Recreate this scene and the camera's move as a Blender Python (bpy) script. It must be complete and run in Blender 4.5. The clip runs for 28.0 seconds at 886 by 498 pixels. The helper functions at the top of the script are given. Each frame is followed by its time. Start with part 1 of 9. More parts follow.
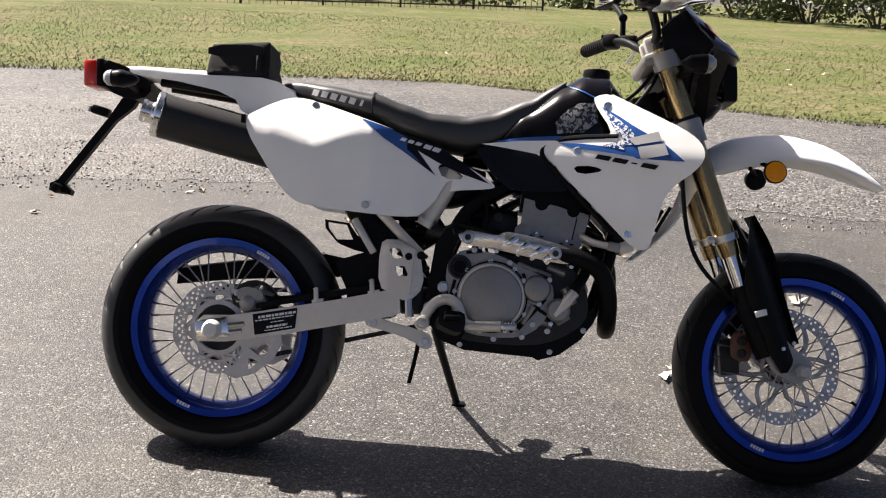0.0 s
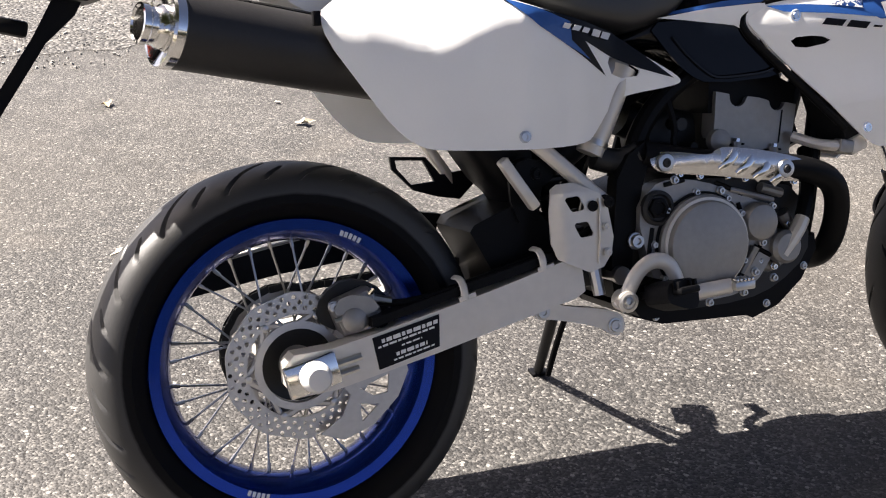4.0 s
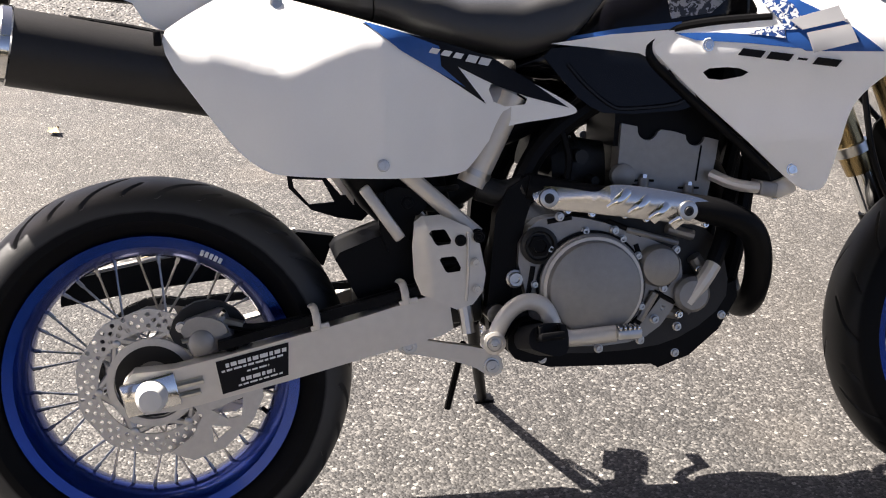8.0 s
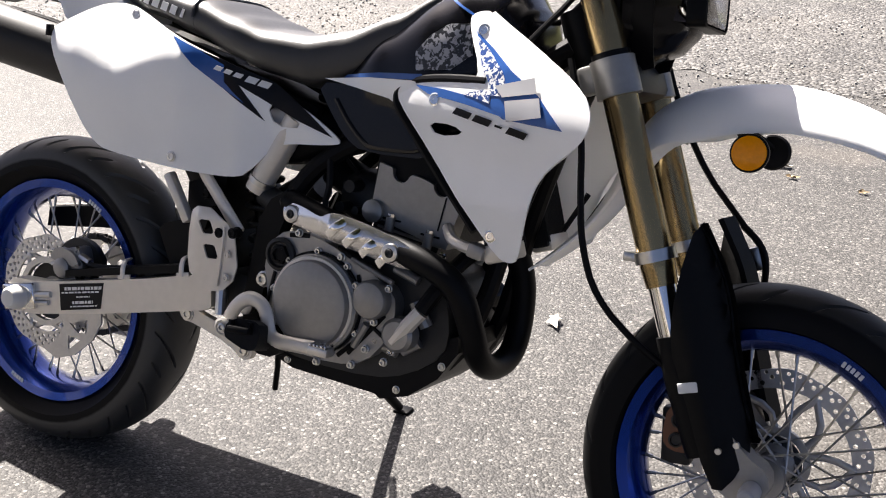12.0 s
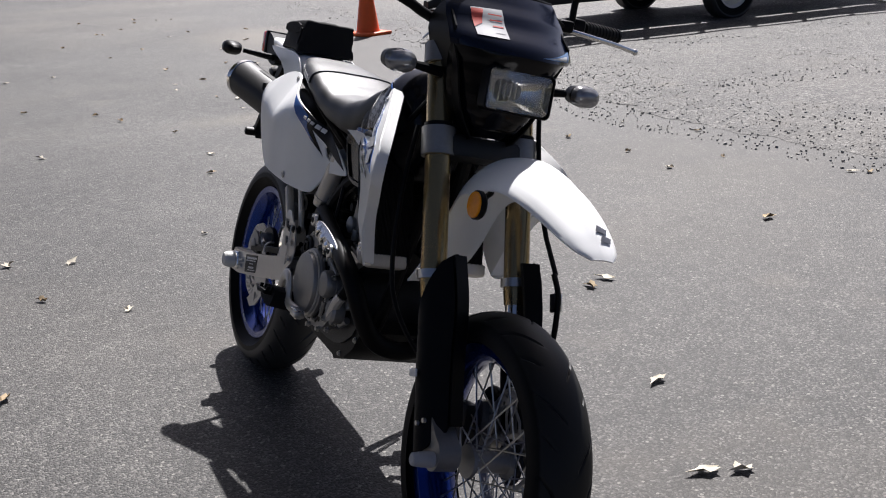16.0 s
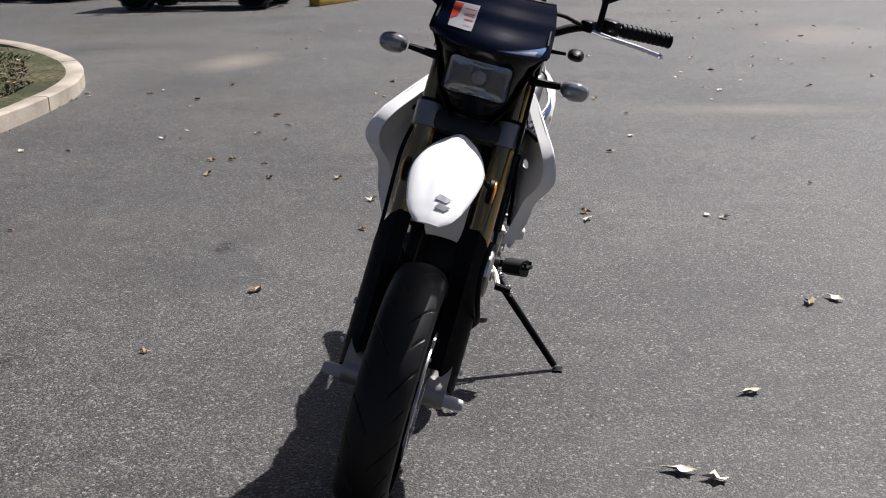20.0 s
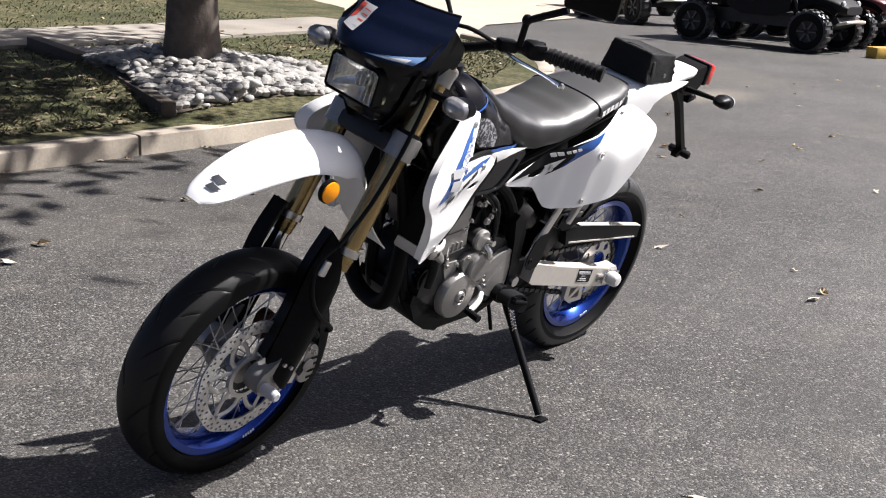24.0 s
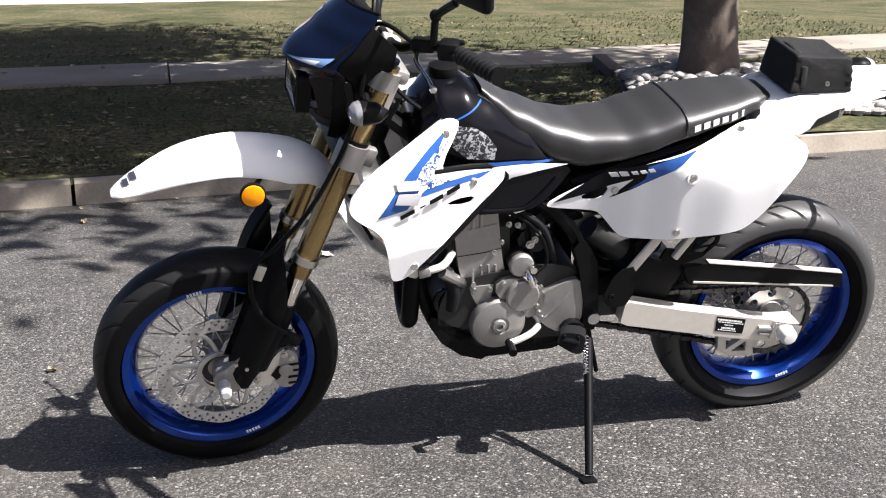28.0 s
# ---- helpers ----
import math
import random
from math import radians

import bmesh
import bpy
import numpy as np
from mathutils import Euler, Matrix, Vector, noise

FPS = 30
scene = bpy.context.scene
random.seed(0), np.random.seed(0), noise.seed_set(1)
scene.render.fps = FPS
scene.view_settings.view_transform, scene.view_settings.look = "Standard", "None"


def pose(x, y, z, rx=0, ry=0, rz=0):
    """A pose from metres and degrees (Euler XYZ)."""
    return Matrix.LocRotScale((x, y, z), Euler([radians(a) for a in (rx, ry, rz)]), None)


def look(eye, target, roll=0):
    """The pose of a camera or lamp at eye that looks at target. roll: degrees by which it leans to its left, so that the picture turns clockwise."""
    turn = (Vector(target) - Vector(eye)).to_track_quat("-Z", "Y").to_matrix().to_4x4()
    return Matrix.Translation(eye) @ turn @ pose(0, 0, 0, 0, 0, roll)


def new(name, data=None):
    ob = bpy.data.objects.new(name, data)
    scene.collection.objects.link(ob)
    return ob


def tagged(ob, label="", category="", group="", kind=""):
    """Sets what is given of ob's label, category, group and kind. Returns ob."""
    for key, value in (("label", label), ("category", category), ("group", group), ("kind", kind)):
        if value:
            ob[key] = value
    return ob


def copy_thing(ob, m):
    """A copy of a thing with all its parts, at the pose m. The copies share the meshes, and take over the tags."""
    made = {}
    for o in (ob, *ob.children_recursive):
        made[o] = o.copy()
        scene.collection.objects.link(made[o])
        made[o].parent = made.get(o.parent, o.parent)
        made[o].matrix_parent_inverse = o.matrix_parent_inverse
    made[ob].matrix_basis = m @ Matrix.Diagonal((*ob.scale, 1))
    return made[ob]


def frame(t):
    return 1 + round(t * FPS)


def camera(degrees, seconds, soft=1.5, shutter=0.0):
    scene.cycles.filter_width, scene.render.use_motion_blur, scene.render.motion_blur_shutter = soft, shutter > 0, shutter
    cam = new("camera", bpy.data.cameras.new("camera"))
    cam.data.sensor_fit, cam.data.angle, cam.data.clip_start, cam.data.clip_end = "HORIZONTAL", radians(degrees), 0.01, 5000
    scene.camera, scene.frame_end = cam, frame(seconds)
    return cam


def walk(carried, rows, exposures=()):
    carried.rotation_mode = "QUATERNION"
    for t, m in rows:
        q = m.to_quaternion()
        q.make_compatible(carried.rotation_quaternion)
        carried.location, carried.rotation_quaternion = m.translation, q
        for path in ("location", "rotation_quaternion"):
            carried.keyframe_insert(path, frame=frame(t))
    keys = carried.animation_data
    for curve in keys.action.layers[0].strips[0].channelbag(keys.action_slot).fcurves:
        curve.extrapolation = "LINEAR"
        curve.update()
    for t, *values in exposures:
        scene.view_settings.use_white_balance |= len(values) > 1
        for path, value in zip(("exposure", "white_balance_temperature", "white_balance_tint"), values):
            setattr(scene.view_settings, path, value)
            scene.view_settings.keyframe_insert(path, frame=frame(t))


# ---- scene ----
cam = camera(41.3, 28.0, 1.1)
PATH = [
    (0, (0.709, -2.87, 1.271), (0.612, -0.93, 0.795), 2.6),
    (0.5, (0.652, -2.718, 1.222), (0.605, -0.796, 0.668), 3.3),
    (1, (0.503, -2.545, 1.225), (0.518, -0.645, 0.601), 2.0),
    (1.5, (0.469, -2.359, 1.228), (0.474, -0.469, 0.573), 2.3),
    (2, (0.206, -2.176, 1.207), (0.373, -0.293, 0.555), 3.4),
    (2.5, (-0.014, -2.061, 1.189), (0.267, -0.203, 0.504), 3.7),
    (4.5, (-0.458, -1.536, 1.223), (0.286, 0.147, 0.439), 1.0),
    (5, (-0.485, -1.519, 1.219), (0.289, 0.15, 0.434), 1.4),
    (5.5, (-0.473, -1.51, 1.214), (0.332, 0.154, 0.45), 1.8),
    (6, (-0.422, -1.56, 1.238), (0.283, 0.15, 0.477), 0.5),
    (6.5, (-0.269, -1.663, 1.267), (0.333, 0.09, 0.516), 1.5),
    (7, (-0.159, -1.709, 1.262), (0.351, 0.075, 0.517), 1.4),
    (7.5, (0.01, -1.69, 1.265), (0.376, 0.117, 0.49), 0.7),
    (8, (0.178, -1.68, 1.273), (0.48, 0.126, 0.468), 0.3),
    (8.5, (0.376, -1.726, 1.269), (0.512, 0.112, 0.492), 0.3),
    (9, (0.575, -1.77, 1.285), (0.638, 0.063, 0.488), 1.4),
    (9.5, (0.75, -1.729, 1.268), (0.69, 0.118, 0.503), 0.9),
    (10, (0.958, -1.689, 1.275), (0.685, 0.153, 0.544), -0.5),
    (10.5, (1.187, -1.713, 1.294), (0.74, 0.1, 0.578), -1.4),
    (11, (1.411, -1.75, 1.316), (0.802, -0.011, 0.539), -1.2),
    (11.5, (1.579, -1.657, 1.317), (0.853, 0.044, 0.556), -1.4),
    (12, (1.769, -1.58, 1.316), (0.896, 0.054, 0.564), -0.5),
    (12.5, (2.017, -1.505, 1.313), (0.889, -0.042, 0.547), -0.2),
    (13, (2.201, -1.505, 1.313), (0.99, -0.073, 0.617), -3.0),
    (13.5, (2.429, -1.526, 1.358), (1.191, -0.114, 0.671), -2.6),
    (15.5, (3.221, -1.035, 1.349), (1.547, -0.118, 0.752), -4.2),
    (16, (3.391, -0.84, 1.359), (1.629, -0.084, 0.792), -2.5),
    (16.5, (3.586, -0.691, 1.354), (1.771, -0.109, 0.748), -3.7),
    (17, (3.736, -0.481, 1.369), (1.855, -0.078, 0.824), -5.3),
    (17.5, (3.826, -0.28, 1.371), (1.913, -0.038, 0.84), -3.8),
    (18, (3.935, -0.138, 1.364), (2.006, 0.002, 0.856), -4.9),
    (18.5, (4.023, -0.001, 1.353), (2.093, 0.075, 0.835), -3.4),
    (19, (4.029, 0.232, 1.358), (2.097, 0.144, 0.851), -3.3),
    (19.5, (3.987, 0.432, 1.351), (2.07, 0.22, 0.825), -3.5),
    (20, (3.976, 0.603, 1.344), (2.077, 0.29, 0.799), -1.4),
    (20.5, (3.889, 0.837, 1.335), (2.0, 0.444, 0.809), -1.1),
    (21, (3.803, 1.065, 1.339), (1.945, 0.555, 0.803), -0.1),
    (21.5, (3.8, 1.293, 1.319), (2.019, 0.524, 0.833), -0.8),
    (23.5, (3.458, 1.985, 1.32), (1.882, 0.863, 0.813), 1.6),
    (24, (3.209, 2.133, 1.295), (1.714, 0.904, 0.79), 3.7),
    (24.5, (3.041, 2.294, 1.284), (1.664, 0.912, 0.844), 1.1),
    (25, (2.882, 2.422, 1.284), (1.638, 0.934, 0.795), 1.9),
    (25.5, (2.662, 2.495, 1.214), (1.541, 0.903, 0.758), 0.5),
    (26, (2.412, 2.625, 1.251), (1.4, 0.969, 0.767), 2.7),
    (26.5, (2.244, 2.755, 1.268), (1.399, 1.014, 0.761), 1.0),
    (27, (2.018, 2.833, 1.279), (1.279, 1.038, 0.798), -1.2),
    (27.5, (1.784, 2.896, 1.289), (1.215, 1.068, 0.708), 0.3),
    (28, (1.563, 2.879, 1.281), (1.116, 0.997, 0.774), -0.4),
]
EXPOSURES = [(0, 1.7, 6700), (1, 1.9, 6700), (2, 2.0, 6700), (4.5, 2.2, 6700), (8, 2.2, 6700), (11, 2.05, 6600), (13.5, 1.8, 6400), (16, 0.88, 6080), (20, 0.83, 6080), (22, 1.07, 6100), (24, 1.36, 6200), (28, 1.76, 6200)]
walk(cam, [(t, look(eye, target, roll)) for t, eye, target, roll in PATH], [(t, stops, kelvin, 13) for t, stops, kelvin in EXPOSURES])

# ---- world, sun and exposure ----
SUN_DIR = Vector((-0.672, 0.44, 1.0)).normalized()
world = bpy.data.worlds.new("sky")
world.use_nodes = True
scene.world = world
wn = world.node_tree.nodes
sky = wn.new("ShaderNodeTexSky")
sky.sky_type = 'NISHITA'
sky.sun_disc = False
sky.dust_density, sky.air_density, sky.ozone_density = 2.2, 0.25, 0.3
sky.sun_elevation = math.asin(SUN_DIR.z)
sky.sun_rotation = math.atan2(SUN_DIR.x, SUN_DIR.y)
wn["Background"].inputs[1].default_value = 0.062
world.node_tree.links.new(sky.outputs[0], wn["Background"].inputs[0])
sun_data = bpy.data.lights.new("sun", 'SUN')
sun_data.energy, sun_data.angle, sun_data.color = 5.0, radians(0.53), (1.0, 0.95, 0.88)
sun = new("sun", sun_data)
sun.matrix_world = look(SUN_DIR * 60, (0, 0, 0))

# ---- materials ----


def mat(name, color, rough=0.5, metal=0.0, grain=0.0, grain_scale=40.0, bump=0.0, bump_scale=200.0, stain=0.0, stain_scale=3.0,
        coat=0.0, spec=0.5, alt=None, obj_random=0.0):
    """A surface with variation at two scales: fine grain and broad stains, and a fine relief."""
    m = bpy.data.materials.new(name)
    m.use_nodes = True
    nt = m.node_tree
    n, l = nt.nodes, nt.links
    b = n["Principled BSDF"]
    b.inputs["Roughness"].default_value = rough
    b.inputs["Metallic"].default_value = metal
    b.inputs["Coat Weight"].default_value = coat
    b.inputs["Specular IOR Level"].default_value = spec
    b.inputs["Base Color"].default_value = (*color, 1)
    tc = n.new("ShaderNodeTexCoord")
    out = None
    if grain or stain or obj_random or alt:
        dark = tuple(c * (1 - grain) for c in color)
        mix = n.new("ShaderNodeMix")
        mix.data_type = 'RGBA'
        mix.inputs[6].default_value = (*dark, 1)
        mix.inputs[7].default_value = (*(alt or tuple(min(1, c * (1 + grain)) for c in color)), 1)
        nz = n.new("ShaderNodeTexNoise")
        nz.inputs["Scale"].default_value = grain_scale
        nz.inputs["Detail"].default_value = 4
        l.new(tc.outputs["Object"], nz.inputs["Vector"])
        l.new(nz.outputs[0], mix.inputs[0])
        out = mix.outputs[2]
        if stain:
            mul = n.new("ShaderNodeMix")
            mul.data_type, mul.blend_type = 'RGBA', 'MULTIPLY'
            mul.inputs[0].default_value = 1
            nz2 = n.new("ShaderNodeTexNoise")
            nz2.inputs["Scale"].default_value = stain_scale
            nz2.inputs["Detail"].default_value = 5
            l.new(tc.outputs["Object"], nz2.inputs["Vector"])
            mr = n.new("ShaderNodeMapRange")
            mr.inputs[1].default_value, mr.inputs[2].default_value = 0.3, 0.7
            mr.inputs[3].default_value, mr.inputs[4].default_value = 1 - stain, 1 + stain * 0.4
            l.new(nz2.outputs[0], mr.inputs[0])
            l.new(out, mul.inputs[6])
            l.new(mr.outputs[0], mul.inputs[7])
            out = mul.outputs[2]
        if obj_random:
            oi = n.new("ShaderNodeObjectInfo")
            mr = n.new("ShaderNodeMapRange")
            mr.inputs[3].default_value, mr.inputs[4].default_value = 1 - obj_random, 1 + obj_random
            l.new(oi.outputs["Random"], mr.inputs[0])
            mul = n.new("ShaderNodeMix")
            mul.data_type, mul.blend_type = 'RGBA', 'MULTIPLY'
            mul.inputs[0].default_value = 1
            l.new(out, mul.inputs[6])
            l.new(mr.outputs[0], mul.inputs[7])
            out = mul.outputs[2]
        l.new(out, b.inputs["Base Color"])
    if bump:
        nb = n.new("ShaderNodeTexNoise")
        nb.inputs["Scale"].default_value = bump_scale
        nb.inputs["Detail"].default_value = 3
        l.new(tc.outputs["Object"], nb.inputs["Vector"])
        bp = n.new("ShaderNodeBump")
        bp.inputs["Strength"].default_value = bump
        bp.inputs["Distance"].default_value = 0.004
        l.new(nb.outputs[0], bp.inputs["Height"])
        l.new(bp.outputs[0], b.inputs["Normal"])
    return m


WHITE = mat("white_plastic", (0.93, 0.93, 0.915), 0.28, grain=0.015, grain_scale=300, stain=0.04, stain_scale=6, bump=0.02, bump_scale=60)
BLACK = mat("black_plastic", (0.0045, 0.0045, 0.005), 0.42, grain=0.3, grain_scale=400, bump=0.06, bump_scale=600, spec=0.1)
GLOSS = mat("gloss_black_paint", (0.003, 0.003, 0.0045), 0.16, grain=0.1, spec=0.22)
NAVY = mat("dark_navy_gloss", (0.003, 0.0055, 0.017), 0.18, grain=0.25, grain_scale=30, spec=0.3)
RUBBER = mat("rubber", (0.008, 0.008, 0.009), 0.6, grain=0.3, grain_scale=120, bump=0.15, bump_scale=500, spec=0.15)
VINYL = mat("seat_vinyl", (0.016, 0.016, 0.017), 0.44, grain=0.2, grain_scale=200, bump=0.12, bump_scale=900, spec=0.75)
VINYL_MATT = mat("grained_vinyl", (0.012, 0.012, 0.013), 0.38, grain=0.2, grain_scale=200, bump=0.2, bump_scale=1200)
ALU = mat("brushed_aluminium", (0.66, 0.62, 0.555), 0.4, 0.45, grain=0.08, grain_scale=60, bump=0.05, bump_scale=700)
CAST = mat("cast_grey_engine_paint", (0.31, 0.3, 0.285), 0.42, 0.65, grain=0.12, grain_scale=90, bump=0.12, bump_scale=500, stain=0.12, stain_scale=12)
CAST_DARK = mat("dark_engine_casting", (0.011, 0.0107, 0.0105), 0.5, 0.1, grain=0.25, grain_scale=80, bump=0.15, bump_scale=400)
STEEL = mat("zinc_steel", (0.55, 0.54, 0.52), 0.3, 1.0, grain=0.1)
CHROME = mat("polished_steel", (0.75, 0.74, 0.72), 0.12, 1.0)
HEAT = mat("heat_shield_steel", (0.66, 0.65, 0.64), 0.26, 1.0, grain=0.15, grain_scale=25)
BLUE = mat("blue_anodised_rim", (0.004, 0.034, 0.25), 0.2, 0.8, grain=0.15, grain_scale=40, coat=0.3)
GOLD = mat("gold_anodised_tube", (0.33, 0.24, 0.115), 0.26, 0.95, grain=0.08, grain_scale=30)
BRONZE = mat("brown_caliper", (0.14, 0.06, 0.03), 0.45, 0.4)
DISC = mat("brake_disc_steel", (0.5, 0.49, 0.475), 0.38, 0.75, grain=0.15, grain_scale=90)
DECAL_BLUE = mat("blue_decal", (0.022, 0.085, 0.3), 0.25, grain=0.2, grain_scale=50)
DECAL_BLACK = mat("black_decal", (0.004, 0.004, 0.006), 0.35, spec=0.15)
PALE_BLUE = mat("pale_blue_decal", (0.16, 0.28, 0.5), 0.3)
EMBLEM = mat("grey_emblem_foil", (0.22, 0.22, 0.23), 0.36, 0.85, grain=0.1)
DECAL_GREY = mat("silver_decal", (0.42, 0.42, 0.43), 0.35, 0.1, grain=0.05)
DECAL_WHITE = mat("white_decal", (0.75, 0.75, 0.74), 0.3)
DECAL_RED = mat("red_decal", (0.55, 0.06, 0.04), 0.35)
RED_LENS = mat("red_lens", (0.62, 0.025, 0.015), 0.18, grain=0.15, grain_scale=60, coat=0.5)
AMBER = mat("amber_lens", (0.9, 0.3, 0.0), 0.2, grain=0.2, grain_scale=160, spec=0.3)
SMOKE = mat("smoked_lens", (0.3, 0.3, 0.31), 0.1, 0.5, grain=0.5, grain_scale=60)
CLEAR_GREY = mat("clear_signal_lens", (0.4, 0.4, 0.4), 0.15, coat=0.5)
NYLON = mat("white_nylon", (0.7, 0.69, 0.66), 0.45, grain=0.04)
CANVAS = mat("black_nylon_bag", (0.009, 0.009, 0.0095), 0.7, grain=0.3, spec=0.2, grain_scale=500, bump=0.5, bump_scale=700)
RADIATOR = mat("radiator_fins", (0.012, 0.012, 0.012), 0.6, 0.0, spec=0.15)
CONCRETE = mat("weathered_concrete", (0.34, 0.295, 0.235), 0.9, grain=0.25, grain_scale=60, bump=0.5, bump_scale=150, stain=0.35, stain_scale=2.2, obj_random=0.06)
WALKWAY = mat("grey_walk_concrete", (0.24, 0.215, 0.18), 0.92, grain=0.2, grain_scale=50, bump=0.4, bump_scale=150, stain=0.3, stain_scale=1.2, obj_random=0.06)
DRIVE = mat("pale_drive_concrete", (0.34, 0.3, 0.24), 0.92, grain=0.12, grain_scale=30, bump=0.3, bump_scale=120, stain=0.15, stain_scale=0.6)
YELLOW = mat("yellow_kerb_paint", (0.5, 0.32, 0.055), 0.7, grain=0.15, grain_scale=25, bump=0.3, bump_scale=120, stain=0.25, stain_scale=5)
ORANGE = mat("orange_pvc", (0.85, 0.13, 0.02), 0.45, grain=0.1)
BARK = mat("tree_bark", (0.095, 0.075, 0.06), 0.95, grain=0.5, grain_scale=18, bump=1.0, bump_scale=40, stain=0.3, stain_scale=3)
LEAF = mat("leaf_green", (0.06, 0.09, 0.025), 0.6, grain=0.3, grain_scale=5, alt=(0.1, 0.12, 0.03), obj_random=0.2)
DRYLEAF = mat("dry_leaf", (0.32, 0.24, 0.14), 0.8, grain=0.35, grain_scale=50, obj_random=0.35)
PALELEAF = mat("pale_dry_leaf", (0.5, 0.45, 0.36), 0.8, grain=0.2, grain_scale=50, obj_random=0.2)
PEBBLE = mat("river_pebble", (0.3, 0.29, 0.27), 0.75, grain=0.3, grain_scale=25, bump=0.15, bump_scale=90, obj_random=0.45)
TIMBER = mat("weathered_timber", (0.06, 0.046, 0.034), 0.9, grain=0.35, grain_scale=30, bump=0.6, bump_scale=90)
MULCH = mat("mulch_soil", (0.06, 0.045, 0.032), 1.0, grain=0.5, grain_scale=40, bump=1.0, bump_scale=70)
PALE_WALL = mat("cream_wall", (0.6, 0.56, 0.49), 0.85, grain=0.05, stain=0.08, stain_scale=0.5)
DARK_METAL = mat("black_painted_steel", (0.015, 0.015, 0.016), 0.5, 0.2, grain=0.3, grain_scale=30, stain=0.3, stain_scale=6)
RED_PAINT = mat("red_body_panel", (0.45, 0.02, 0.02), 0.3, coat=0.3)
TERRACOTTA = mat("brown_planter", (0.12, 0.07, 0.05), 0.7, grain=0.2)
GREENPOT = mat("green_planter", (0.05, 0.16, 0.16), 0.5, grain=0.2)
DARKGLASS = mat("dark_shop_glass", (0.02, 0.022, 0.025), 0.08)


def headlamp_glass():
    m = bpy.data.materials.new("lamp_glass")
    m.use_nodes = True
    b = m.node_tree.nodes["Principled BSDF"]
    b.inputs["Transmission Weight"].default_value = 1.0
    b.inputs["Roughness"].default_value = 0.05
    b.inputs["IOR"].default_value = 1.45
    b.inputs["Base Color"].default_value = (0.9, 0.9, 0.9, 1)
    return m


GLASS = headlamp_glass()


def speckle_mat(name, base, fleck, low, high, scale, rough=0.3):
    """Torn speckled print: flecks of one colour scattered over another."""
    m = bpy.data.materials.new(name)
    m.use_nodes = True
    n, l = m.node_tree.nodes, m.node_tree.links
    b = n["Principled BSDF"]
    b.inputs["Roughness"].default_value = rough
    tc = n.new("ShaderNodeTexCoord")
    nz = n.new("ShaderNodeTexNoise")
    nz.inputs["Scale"].default_value, nz.inputs["Detail"].default_value = scale, 6
    nz.inputs["Distortion"].default_value = 0.8
    l.new(tc.outputs["Object"], nz.inputs["Vector"])
    r = n.new("ShaderNodeMapRange")
    r.inputs[1].default_value, r.inputs[2].default_value = low, high
    l.new(nz.outputs[0], r.inputs[0])
    mix = n.new("ShaderNodeMix")
    mix.data_type = 'RGBA'
    mix.inputs[6].default_value, mix.inputs[7].default_value = (*base, 1), (*fleck, 1)
    l.new(r.outputs[0], mix.inputs[0])
    l.new(mix.outputs[2], b.inputs["Base Color"])
    return m


SPLATTER = speckle_mat("splatter_print", (0.014, 0.016, 0.02), (0.34, 0.34, 0.36), 0.5, 0.54, 120)
TORN = speckle_mat("torn_white_print", (0.012, 0.05, 0.2), (0.75, 0.75, 0.74), 0.48, 0.51, 150)


SAND, OIL = (0.19, 0.165, 0.128), (0.02, 0.019, 0.018)
SPOTS = [(-7.3, -3.3, 1.0, 0.5, SAND, 0.8), (-9.6, 2.6, 1.6, 0.9, SAND, 0.4), (-0.2, -2.0, 0.24, 0.16, OIL, 0.6), (0.2, -1.95, 0.22, 0.14, OIL, 0.55), (-4.4, 1.45, 0.35, 1.1, SAND, 0.4)]


